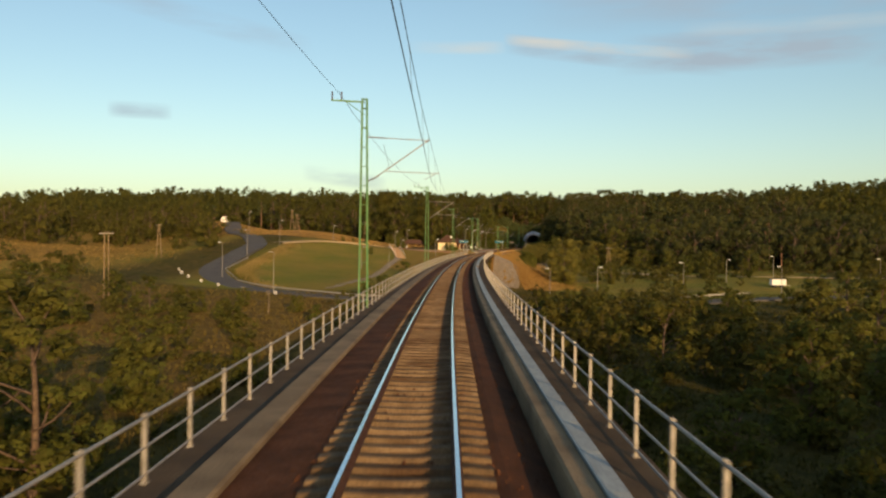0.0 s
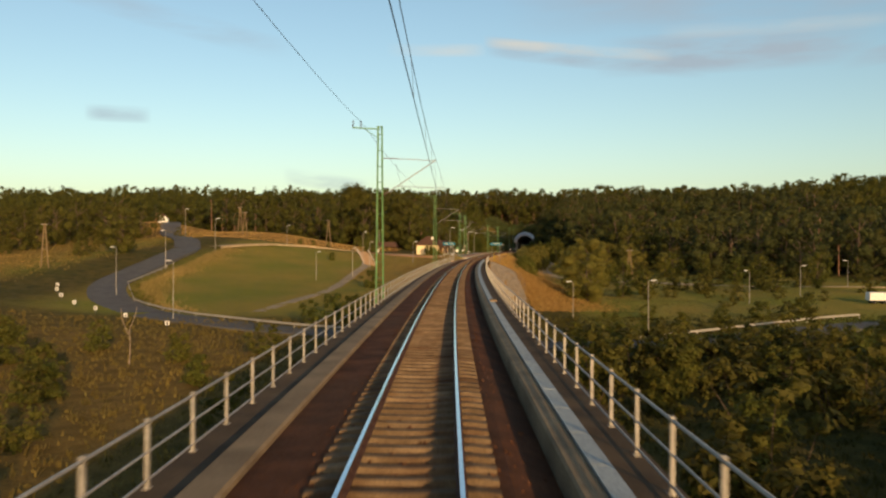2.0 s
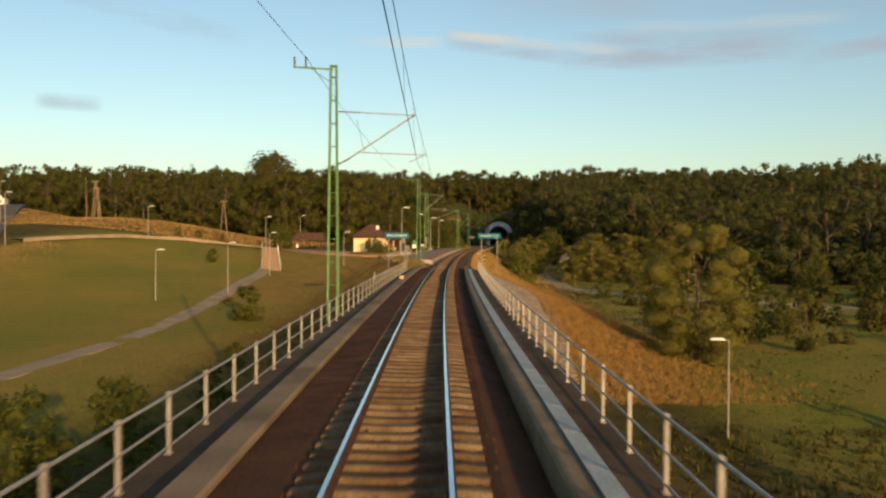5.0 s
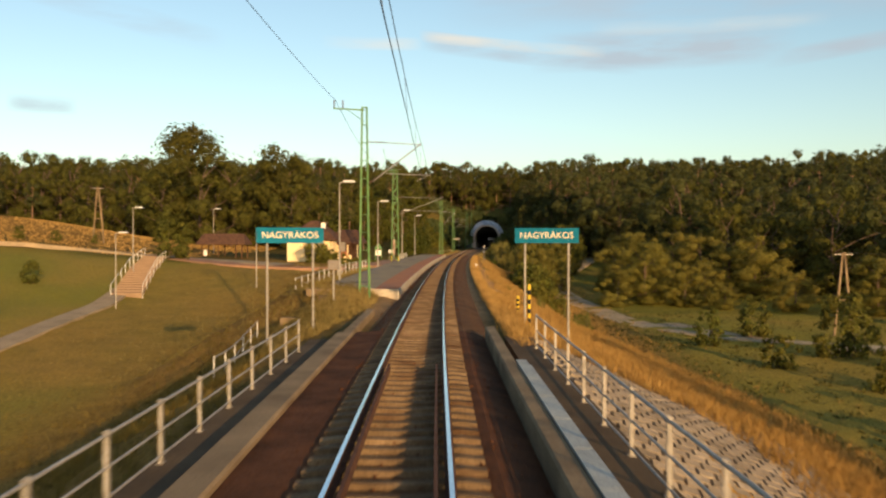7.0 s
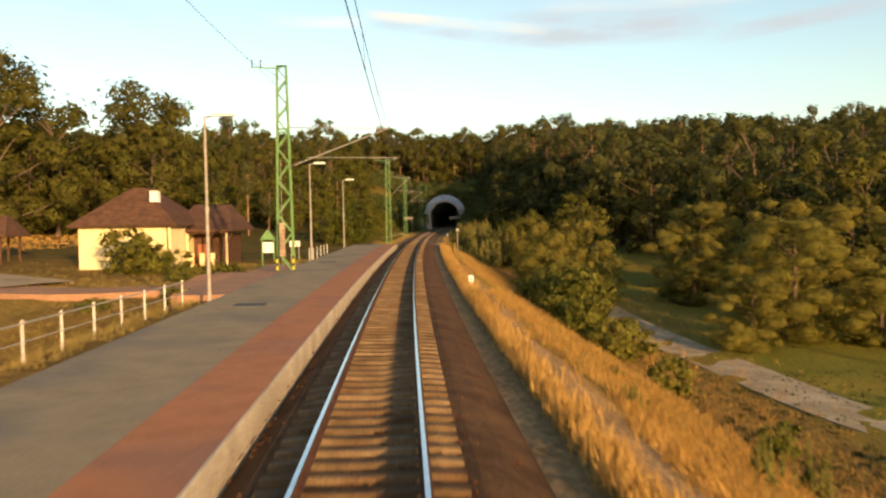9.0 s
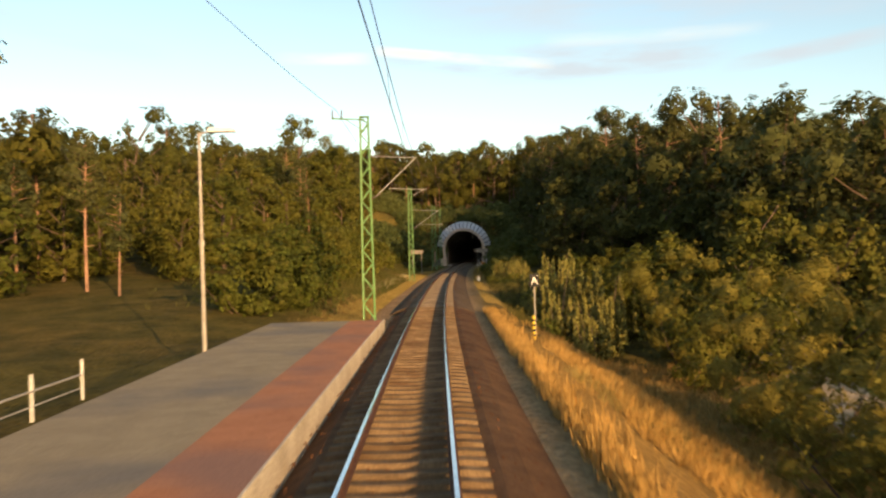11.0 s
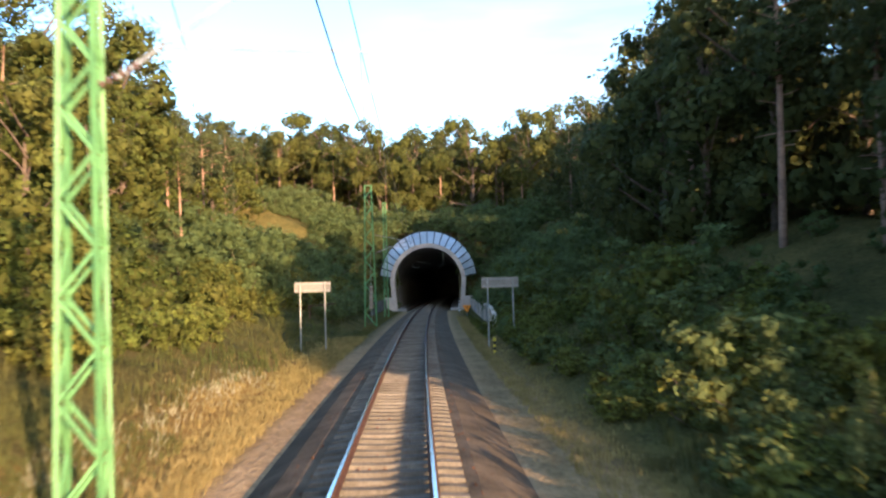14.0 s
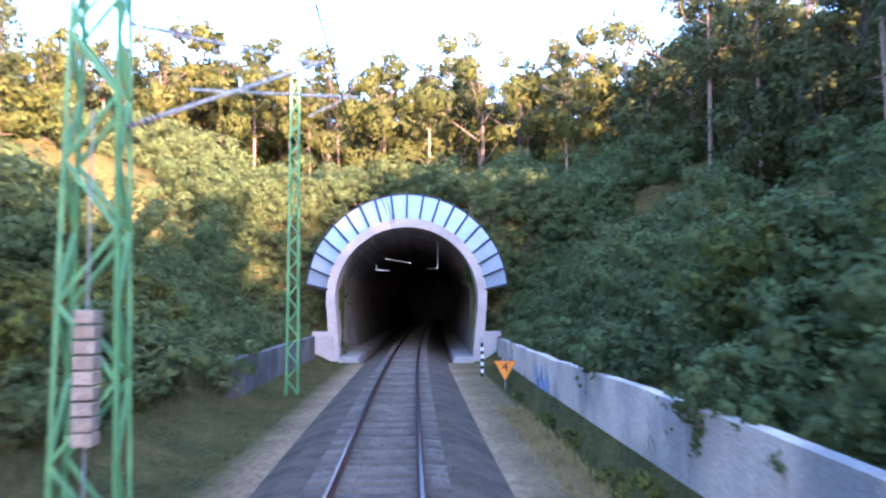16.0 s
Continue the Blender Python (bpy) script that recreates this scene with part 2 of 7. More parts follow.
M_BRICKPATH = material("reddish_paved_path", (0.36, 0.20, 0.125), (0.28, 0.16, 0.10), 0.92, 0.8, 15.0, 0.2)
M_STEP = material("tan_steps", (0.32, 0.215, 0.135), (0.26, 0.175, 0.11), 0.92, 0.8, 25.0, 0.15)
M_PLASTER = material("yellow_plaster", (0.85, 0.68, 0.40), (0.78, 0.62, 0.36), 0.9, 0.8, 25.0, 0.1)
M_WHITE = material("white_paint", (0.80, 0.78, 0.73), (0.70, 0.68, 0.63), 0.7, 2.0, 30.0, 0.05)
M_ROOF = material("brown_roof_tiles", (0.115, 0.062, 0.04), (0.075, 0.042, 0.03), 0.85, 2.0, 14.0, 0.5)
M_WOOD = material("brown_stained_wood", (0.11, 0.06, 0.035), (0.075, 0.04, 0.025), 0.7, 3.0, 30.0, 0.15)
M_DOOR = material("red_brown_door", (0.34, 0.13, 0.08), (0.26, 0.10, 0.06), 0.6, 3.0, 30.0, 0.05)
M_GLASS_DARK = material("dark_window_glass", (0.03, 0.035, 0.04), (0.025, 0.028, 0.03), 0.08, 3.0, 30.0, 0.0, spec=0.6)
M_SIGN_BLUE = material("teal_sign", (0.010, 0.150, 0.235), (0.008, 0.128, 0.200), 0.85, 2.0, 30.0, 0.0, spec=0.1)
M_SIGN_TEXT = material("pale_sign_lettering", (0.80, 0.68, 0.46), (0.76, 0.64, 0.43), 0.5, 2.0, 30.0, 0.0)
M_SIGN_BACK = material("sign_back_aluminium", (0.23, 0.20, 0.172), (0.185, 0.162, 0.14), 0.7, 1.5, 30.0, 0.05)
M_YELLOW = material("yellow_paint", (0.72, 0.50, 0.06), (0.62, 0.43, 0.05), 0.6, 4.0, 30.0, 0.05)
M_BLACK = material("black_paint", (0.02, 0.02, 0.02), (0.03, 0.03, 0.03), 0.6, 4.0, 30.0, 0.05)
M_PALE_ORANGE = material("pale_orange_plastic", (0.62, 0.36, 0.18), (0.56, 0.32, 0.16), 0.6, 4.0, 30.0, 0.03)
M_ORANGE = material("orange_reflective_sign", (0.80, 0.27, 0.03), (0.74, 0.24, 0.03), 0.45, 4.0, 30.0, 0.0)
M_STONE = material("revetment_stone", (0.30, 0.245, 0.18), (0.21, 0.17, 0.125), 0.92, 2.0, 20.0, 0.4, island=0.22)
M_TUNNEL = material("tunnel_concrete", (0.40, 0.345, 0.30), (0.30, 0.26, 0.225), 0.92, 0.6, 15.0, 0.2, third=(0.24, 0.215, 0.20), third_scale=0.2)
M_TUNNEL_IN = material("dark_tunnel_concrete", (0.20, 0.185, 0.17), (0.13, 0.12, 0.11), 0.9, 0.5, 15.0, 0.2)
M_PORTAL = material("portal_concrete", (0.47, 0.375, 0.31), (0.38, 0.30, 0.25), 0.9, 0.7, 20.0, 0.2, third=(0.40, 0.33, 0.28), third_scale=0.5, third_at=(0.55, 0.75))
M_CANOPY = material("zinc_canopy_sheet", (0.50, 0.53, 0.57), (0.42, 0.45, 0.49), 0.38, 0.5, 20.0, 0.02, metal=0.45, island=0.10, spec=0.4)
M_SEAM = material("dark_seam", (0.06, 0.06, 0.065), (0.045, 0.045, 0.05), 0.6, 4.0, 30.0, 0.0)
M_RETAIN = material("retaining_wall_concrete", (0.72, 0.55, 0.40), (0.54, 0.41, 0.30), 0.9, 0.5, 15.0, 0.2, third=(0.29, 0.25, 0.21), third_scale=0.25, third_at=(0.5, 0.68))
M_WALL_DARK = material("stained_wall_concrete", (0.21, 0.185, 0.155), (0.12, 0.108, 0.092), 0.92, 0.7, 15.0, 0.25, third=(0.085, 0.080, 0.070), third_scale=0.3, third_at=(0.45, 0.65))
M_GRAFFITI = material("blue_spray_paint", (0.12, 0.26, 0.60), (0.16, 0.32, 0.62), 0.6, 2.0, 30.0, 0.0)
M_WEIGHT = material("weathered_counterweight", (0.36, 0.27, 0.20), (0.24, 0.17, 0.12), 0.85, 3.0, 25.0, 0.2, island=0.12)
M_BARK = material("bark", (0.15, 0.105, 0.075), (0.085, 0.06, 0.045), 0.95, 3.0, 14.0, 0.6)
M_DEADWOOD = material("bleached_deadwood", (0.34, 0.26, 0.19), (0.20, 0.15, 0.11), 0.9, 3.0, 18.0, 0.4)
M_PINE_BARK = material("pine_bark", (0.33, 0.19, 0.125), (0.20, 0.12, 0.085), 0.95, 1.2, 12.0, 0.6)
M_LEAF = leaf_material("leaves_broad", (0.098, 0.116, 0.022), (0.058, 0.072, 0.015), (0.155, 0.138, 0.026), 0.38, 7.0)
# darker copy of the broad leaves, woodland shade put into its colour
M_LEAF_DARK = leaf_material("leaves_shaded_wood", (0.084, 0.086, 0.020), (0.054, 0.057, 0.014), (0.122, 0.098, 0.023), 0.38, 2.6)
M_COOL = leaf_material("cool_green_leaves", (0.116, 0.142, 0.046), (0.084, 0.106, 0.035), (0.138, 0.148, 0.049), 0.38, 9.0)
# darker still for the eastern wood, whose shade is put into this colour
M_GLOOM = leaf_material("shaded_east_leaves", (0.072, 0.080, 0.026), (0.046, 0.054, 0.018), (0.100, 0.092, 0.028), 0.3, 3.0)
M_WILLOW = leaf_material("willow_leaves", (0.185, 0.168, 0.036), (0.125, 0.118, 0.027), (0.225, 0.182, 0.042), 0.4, 14.0)
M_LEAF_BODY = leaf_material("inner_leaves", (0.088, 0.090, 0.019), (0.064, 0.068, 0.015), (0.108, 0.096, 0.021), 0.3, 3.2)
M_NEEDLE = leaf_material("pine_needles", (0.072, 0.082, 0.030), (0.046, 0.054, 0.021), (0.094, 0.092, 0.032), 0.24, 5.0)
M_BUSH = leaf_material("bush_leaves", (0.150, 0.168, 0.030), (0.085, 0.102, 0.020), (0.210, 0.180, 0.036), 0.38, 11.0)
M_SHOOT = leaf_material("young_shoots", (0.190, 0.185, 0.052), (0.120, 0.125, 0.034), (0.24, 0.205, 0.06), 0.3)
M_REED = leaf_material("dry_grass", (0.45, 0.275, 0.088), (0.32, 0.190, 0.058), (0.52, 0.33, 0.115), 0.3)
M_VERGE = leaf_material("verge_grass", (0.27, 0.205, 0.070), (0.15, 0.130, 0.042), (0.36, 0.26, 0.10), 0.3)
M_MEADOW = leaf_material("meadow_grass", (0.170, 0.128, 0.034), (0.108, 0.088, 0.024), (0.220, 0.155, 0.044), 0.3)
M_DARKGRASS = leaf_material("rank_grass", (0.075, 0.076, 0.019), (0.046, 0.050, 0.013), (0.115, 0.090, 0.024), 0.3)
M_GREENGRASS = leaf_material("green_grass", (0.09, 0.10, 0.026), (0.048, 0.058, 0.018), (0.15, 0.12, 0.04), 0.3)
M_FLOWER = leaf_material("pale_umbels", (0.42, 0.39, 0.28), (0.24, 0.22, 0.14), (0.36, 0.31, 0.18), 0.2)


def ground_material():
    """Meadow soil and grass: the attribute cover says how dry (r), how mown (g), how bare (b) or wooded (a) the land lies."""
    m = bpy.data.materials.new("meadow_ground")
    m.use_nodes = True
    n, l = m.node_tree.nodes, m.node_tree.links
    b = n["Principled BSDF"]
    b.inputs["Roughness"].default_value, b.inputs["Specular IOR Level"].default_value = 0.95, 0.03
    geo = n.new("ShaderNodeNewGeometry")
    att = n.new("ShaderNodeAttribute")
    att.attribute_name = "cover"
    sp = n.new("ShaderNodeSeparateColor")
    l.new(att.outputs["Color"], sp.inputs[0])

    def noise_of(sc, lo, hi, detail=5.0):
        t = n.new("ShaderNodeTexNoise")
        t.inputs["Scale"].default_value, t.inputs["Detail"].default_value = sc, detail
        l.new(geo.outputs["Position"], t.inputs["Vector"])
        r = n.new("ShaderNodeMapRange")
        r.inputs["From Min"].default_value, r.inputs["From Max"].default_value = lo, hi
        l.new(t.outputs["Fac"], r.inputs["Value"])
        return r.outputs[0], t.outputs["Fac"]

    def mix(fac, a, c):
        x = n.new("ShaderNodeMix")
        x.data_type = "RGBA"
        for sock, v in (("Factor", fac), ("A", a), ("B", c)):
            if isinstance(v, tuple):
                x.inputs[sock].default_value = (*v, 1)
            else:
                l.new(v, x.inputs[sock])
        return x.outputs["Result"]

    big, _ = noise_of(0.06, 0.35, 0.65)
    mid, _ = noise_of(0.5, 0.3, 0.7)
    fine, raw = noise_of(7.0, 0.3, 0.7)
    rough_grass = mix(big, (0.095, 0.085, 0.024), (0.150, 0.105, 0.032))
    rough_grass = mix(mid, rough_grass, (0.058, 0.052, 0.017))
    mown = mix(big, (0.185, 0.178, 0.032), (0.270, 0.200, 0.045))
    dry = mix(mid, (0.34, 0.195, 0.055), (0.22, 0.125, 0.036))
    bare = mix(mid, (0.36, 0.235, 0.125), (0.26, 0.165, 0.085))
    out = mix(sp.outputs["Green"], rough_grass, mown)
    out = mix(sp.outputs["Red"], out, dry)
    out = mix(sp.outputs["Blue"], out, bare)
    hsv = n.new("ShaderNodeHueSaturation")
    vr = n.new("ShaderNodeMapRange")
    vr.inputs["To Min"].default_value, vr.inputs["To Max"].default_value = 0.6, 1.3
    l.new(fine, vr.inputs["Value"])
    l.new(vr.outputs[0], hsv.inputs["Value"])
    l.new(out, hsv.inputs["Color"])
    l.new(hsv.outputs[0], b.inputs["Base Color"])
    bn = n.new("ShaderNodeBump")
    bn.inputs["Strength"].default_value, bn.inputs["Distance"].default_value = 0.8, 0.2
    l.new(raw, bn.inputs["Height"])
    l.new(bn.outputs[0], b.inputs["Normal"])
    return m


M_GROUND = ground_material()


# ---- mesh helpers ----
def mesh_of(name, verts, faces, mat, smooth=False):
    me = bpy.data.meshes.new(name)
    me.from_pydata([tuple(v) for v in verts], [], [tuple(f) for f in faces])
    me.materials.append(mat)
    if smooth:
        me.polygons.foreach_set("use_smooth", [True] * len(me.polygons))
    me.update()
    return me


def thing(name, m=None, label="", category="", group="", kind=""):
    ob = new(name)
    ob.empty_display_size = 0.2
    if m is not None:
        ob.matrix_basis = m
    return tagged(ob, label, category, group, kind)


def child(name, me, parent, label="", m=None):
    ob = new(name, me)
    ob.parent = parent
    if m is not None:
        ob.matrix_basis = m
    if label:
        ob["label"] = label
    return ob


def part(name, bm, mat, parent, label="", smooth=False, bevel=0.0):
    if bevel:
        bmesh.ops.bevel(bm, geom=bm.edges[:], offset=bevel, segments=1, affect="EDGES")
    me = bpy.data.meshes.new(name)
    bm.to_mesh(me)
    bm.free()
    me.materials.append(mat)
    if smooth:
        me.polygons.foreach_set("use_smooth", [True] * len(me.polygons))
    return child(name, me, parent, label)


def box(x0, x1, y0, y1, z0, z1, bm=None):
    bm = bm or bmesh.new()
    made = bmesh.ops.create_cube(bm, size=1.0)["verts"]
    bmesh.ops.scale(bm, vec=(x1 - x0, y1 - y0, z1 - z0), verts=made)
    bmesh.ops.translate(bm, vec=((x0 + x1) / 2, (y0 + y1) / 2, (z0 + z1) / 2), verts=made)
    return bm


def bar(a, b, r, sides=6, r2=None, bm=None):
    """A round bar from a to b."""
    bm = bm or bmesh.new()
    a, b = Vector(a), Vector(b)
    axis = b - a
    made = bmesh.ops.create_cone(bm, cap_ends=True, segments=sides, radius1=r, radius2=r if r2 is None else r2, depth=axis.length)["verts"]
    turn = axis.to_track_quat("Z", "Y").to_matrix().to_4x4()
    bmesh.ops.transform(bm, matrix=Matrix.Translation((a + b) / 2) @ turn, verts=made)
    return bm


def flat_bar(a, b, w, h, bm=None):
    """A rectangular bar from a to b, w wide and h deep."""
    bm = bm or bmesh.new()
    a, b = Vector(a), Vector(b)
    axis = b - a
    made = bmesh.ops.create_cube(bm, size=1.0)["verts"]
    bmesh.ops.scale(bm, vec=(w, h, axis.length), verts=made)
    turn = axis.to_track_quat("Z", "Y").to_matrix().to_4x4()
    bmesh.ops.transform(bm, matrix=Matrix.Translation((a + b) / 2) @ turn, verts=made)
    return bm


def swept(name, profile, s0, s1, step, mat, closed=True, smooth=False):
    """A profile of (d, z) carried along the line from s0 to s1, capped at both ends."""
    n = max(2, int(math.ceil((s1 - s0) / step)) + 1)
    ss = np.linspace(s0, s1, n)
    k = len(profile)
    v = np.concatenate([arr(ss[:, None], np.array([p[0] for p in profile])[None, :], np.array([p[1] for p in profile])[None, :]).reshape(-1, 3)])
    faces = []
    for i in range(n - 1):
        for j in range(k if closed else k - 1):
            a, b = i * k + j, i * k + (j + 1) % k
            faces.append((a, b, b + k, a + k))
    if closed:
        faces.append(tuple(range(k - 1, -1, -1)))
        faces.append(tuple((n - 1) * k + j for j in range(k)))
    me = mesh_of(name, v, faces, mat, smooth)
    bm = bmesh.new()
    bm.from_mesh(me)
    bmesh.ops.recalc_face_normals(bm, faces=bm.faces[:])
    bm.to_mesh(me)
    bm.free()
    return me


def wire_mesh(name, points, r, mat, sides=5):
    """A thin round wire through points."""
    pts = [Vector(p) for p in points]
    v, f = [], []
    for i, p in enumerate(pts):
        t = (pts[min(i + 1, len(pts) - 1)] - pts[max(i - 1, 0)]).normalized()
        side = t.cross(Vector((0, 0, 1)))
        side = side.normalized() if side.length > 1e-4 else Vector((1, 0, 0))
        up = side.cross(t)
        for k in range(sides):
            a = 2 * math.pi * k / sides
            v.append(p + side * (r * math.cos(a)) + up * (r * math.sin(a)))
    for i in range(len(pts) - 1):
        for k in range(sides):
            a, b = i * sides + k, i * sides + (k + 1) % sides
            f.append((a, b, b + sides, a + sides))
    return mesh_of(name, v, f, mat, True)


def text_mesh(body, size, mat, depth=0.01):
    cu = bpy.data.curves.new("lettering", "FONT")
    cu.body, cu.size, cu.extrude = body, size, depth
    cu.align_x, cu.align_y = "CENTER", "CENTER"
    ob = bpy.data.objects.new("lettering", cu)
    scene.collection.objects.link(ob)
    me = bpy.data.meshes.new_from_object(ob.evaluated_get(bpy.context.evaluated_depsgraph_get()))
    bpy.data.objects.remove(ob)
    me.materials.clear()
    me.materials.append(mat)
    return me


# ---- the land ----
def smooth01(x):
    x = np.clip(x, 0.0, 1.0)
    return x * x * (3 - 2 * x)


def ripple(s, d, seed=0.0):
    """Gentle unevenness of the ground, about one metre either way."""
    return (np.sin(s * 0.031 + d * 0.017 + seed) + np.sin(s * 0.013 - d * 0.041 + 1.7 + seed) + 0.5 * np.sin(s * 0.11 + d * 0.09 + seed) + 0.5 * np.sin(s * 0.07 - d * 0.15 + 2.0)) / 3


def land(s, d):
    """Height of the ground at (s, d)."""
    s, d = np.broadcast_arrays(np.asarray(s, float), np.asarray(d, float))
    left = np.interp(s, [-80, 40, 100, 165, 200, 254, 284, 304, 316, 360, 400, 450, 525, 620, 760, 1500, 3000], [-14, -13.5, -12, -9, -8, -6.2, -4.2, -1.4, -0.6, -0.5, 2.0, 7.5, 14, 23, 27, 32, 36])
    right = np.interp(s, [-80, 40, 100, 165, 200, 280, 320, 380, 420, 460, 525, 620, 760, 1500, 3000], [-15, -14.5, -12.5, -10, -9, -6.5, -6.0, -3.5, 1.5, 7, 14, 23, 27, 32, 36])
    # the western slope rises away from the line, the eastern one is nearly level
    west = smooth01((-d - 45) / 130) * np.interp(s, [0, 150, 230, 330, 500], [6, 8, 10, 6, 3]) + np.clip(-d - 200, 0, 900) * 0.012
    road_rise = np.exp(-(((s - 285) / 45) ** 2 + ((d + 78) / 32) ** 2)) * 4.5
    road_rise = road_rise + 5.8 * np.exp(-(((s - 352) / 30) ** 2 + ((d + 82) / 34) ** 2)) + 7.0 * np.exp(-(((s - 365) / 25) ** 2 + ((d + 132) / 25) ** 2))
    east = smooth01((d - 60) / 200) * np.interp(s, [0, 300, 420, 520], [1.5, 2.0, 6, 8]) + np.clip(d - 200, 0, 900) * 0.010
    base = np.where(d < 0, left + west + road_rise, right + east)
    w = smooth01((d + 14) / 28)
    mid = (left + west + road_rise) * (1 - w) + (right + east) * w
    base = np.where(np.abs(d) < 14, mid, base)
    base = base + ripple(s, d) * np.interp(np.abs(d), [0, 8, 40, 300], [0.0, 0.15, 0.6, 2.0]) * np.interp(s, [250, 300, 345, 420], [1, 0.5, 0.4, 1.0])
    # formation of the line: bank with sloping sides, cut where the land is higher
    bench_l = np.interp(s, [225, 240, 252, 256, 358, 364, 380, 440, 450, 470, 480, 520], [4.6, 4.6, 5.2, 8.6, 8.6, 5.6, 5.0, 5.0, 6.2, 6.2, 5.0, 4.6])
    bench_r = np.interp(s, [225, 250, 500], [4.4, 3.6, 4.6])
    top = np.where(d < 0, np.interp(s, [225, 252, 256, 358, 366], [-0.62, -0.55, -0.25, -0.25, -0.62]), -0.62)
    top = np.where((d < 0) & (s < 256), top + 0.52 * smooth01((s - 238) / 13) * smooth01((-d - 2.9) / 1.1), top)
    top = np.where(np.abs(d) < 2.6, -0.75, top)
    out = np.where(d < 0, np.maximum(-d - bench_l, 0), np.maximum(d - bench_r, 0))
    fill = top - out / np.where(d < 0, 1.75, np.interp(s, [205, 256, 282], [2.6, 2.6, 1.75]))
    cut = top + out * np.where(d < 0, 0.42 * np.interp(s, [360, 420, 500], [0.5, 0.8, 1.15]), 0.55 * np.interp(s, [360, 424, 446, 500], [0.12, 0.2, 0.85, 1.15]))
    formed = np.clip(base, np.minimum(fill, cut), np.maximum(fill, cut))
    formed = np.where(out <= 0, top, formed)
    # ditch before the eastern retaining wall
    ditch = smooth01((s - 464) / 5) * smooth01((522 - s) / 4) * smooth01((d - 4.3) / 0.6) * smooth01((5.58 - d) / 0.12)
    formed = formed * (1 - ditch) + (-1.25) * ditch
    # spill-through cone of earth under the end of the viaduct
    nose = smooth01((s - 203) / 28)
    formed = np.where(s < 232, base + (np.maximum(formed, base) - base) * nose, formed)
    formed = np.where(s < 203, np.minimum(base, -2.6), formed)
    # the hill closes over the tunnel
    over = smooth01((s - 525.2) / 3.0)
    off = np.abs(d)
    ridge = 9.9 - np.clip(off - 3, 0, 9) * 0.12 + np.clip(s - 528, 0, 200) * 0.15 + np.clip(off - 12, 0, 200) * 0.45
    hill = np.minimum(base, ridge)
    return formed * (1 - over) + hill * over


def build_ground():
    sv = np.concatenate([np.arange(-400, -60, 20.0), np.arange(-60, 196, 4.0), np.arange(196, 540, 2.0), np.arange(540, 640, 5.0), np.arange(640, 1000, 20.0), np.geomspace(1000, 3300, 20)])
    half = np.concatenate([[0, 1.3, 2.6, 3.0, 3.6, 4.1, 4.6, 5.2, 5.6, 6.05, 6.2], [6.3, 6.6], np.arange(7, 20, 1.0), np.arange(20, 60, 2.5), np.arange(60, 140, 6.0), np.geomspace(140, 1900, 24)])
    dv = np.concatenate([-half[:0:-1] * np.where(half[:0:-1] > 140, 1.3, 1.0), half])
    S, D = np.meshgrid(sv, dv, indexing="ij")
    Z = land(S, D)
    inner = (np.abs(D) > 6.5) & (S < 1000)
    rng = np.random.default_rng(5)
    Z = Z + np.where(inner, rng.normal(0, 0.07, Z.shape), 0)
    v = arr(S, D, Z).reshape(-1, 3)
    ns, nd = len(sv), len(dv)
    i, j = np.meshgrid(np.arange(ns - 1), np.arange(nd - 1), indexing="ij")
    a = (i * nd + j).ravel()
    # inside the tunnel tube the hill is left open
    f = np.stack([a, a + 1, a + nd + 1, a + nd], 1)
    sc, dc = S[:-1, :-1].ravel(), D[:-1, :-1].ravel()
    keep = ~((sc >= 521.9) & (sc < 529.5) & (np.abs(dc + 0.2) < 4.15))
    f = f[keep]
    me = mesh_of("ground", v, f.tolist(), M_GROUND, True)
    dry = np.zeros(S.shape)
    # golden grass on the bank beside the line, the verge in the cutting and the hay meadow behind the halt
    dry = np.maximum(dry, smooth01((S - 204) / 12) * smooth01((380 - S) / 30) * smooth01((D - 2.9) / 0.8) * smooth01((21 - D) / 6))
    dry = np.maximum(dry, 0.5 * smooth01((S - 212) / 20) * smooth01((312 - S) / 20) * smooth01((-D - 3) / 2) * smooth01((19 + D + 2.5 * np.sin(S * 0.21)) / 7))
    dry = np.maximum(dry, 0.65 * smooth01((S - 358) / 8) * smooth01((468 - S) / 30) * smooth01((-D - 2.7) / 0.4) * smooth01((7.4 + D) / 1.6))
    dry = np.maximum(dry, 0.35 * smooth01((S - 370) / 8) * smooth01((500 - S) / 30) * smooth01((D - 3.2) / 0.5) * smooth01((5.4 - D) / 1.0))
    dry = np.maximum(dry, 0.75 * smooth01((S - 322) / 10) * smooth01((420 - S) / 15) * smooth01((-D - 34) / 14) * smooth01((150 + D) / 40))
    dry = np.maximum(dry, 0.75 * smooth01((S - 192) / 14) * smooth01((300 - S) / 25) * smooth01((-D - 4.5) / 2) * smooth01((23 + D) / 9))
    dry = np.maximum(dry, 0.55 * smooth01((S - 252) / 8) * smooth01((345 - S) / 12) * smooth01((-D - 7.2) / 1.0) * smooth01((36 + D) / 8))
    mown_west = smooth01((S - 150) / 40) * smooth01((340 - S) / 30) * smooth01((-D - 88) / 12) * smooth01((260 + D) / 50)
    dry = np.maximum(dry, 0.7 * smooth01((S - 190) / 20) * smooth01((330 - S) / 20) * smooth01((-D - 95) / 20) * smooth01((210 + D) / 40))
    dry = np.maximum(dry, 0.4 * smooth01((S - 50) / 40) * smooth01((192 - S) / 30) * smooth01((-D - 12) / 14) * smooth01((125 + D) / 40))
    mown = smooth01((S - 186) / 8) * smooth01((318 - S) / 8) * smooth01((-D - 14) / 8) * smooth01((76 + D) / 8)
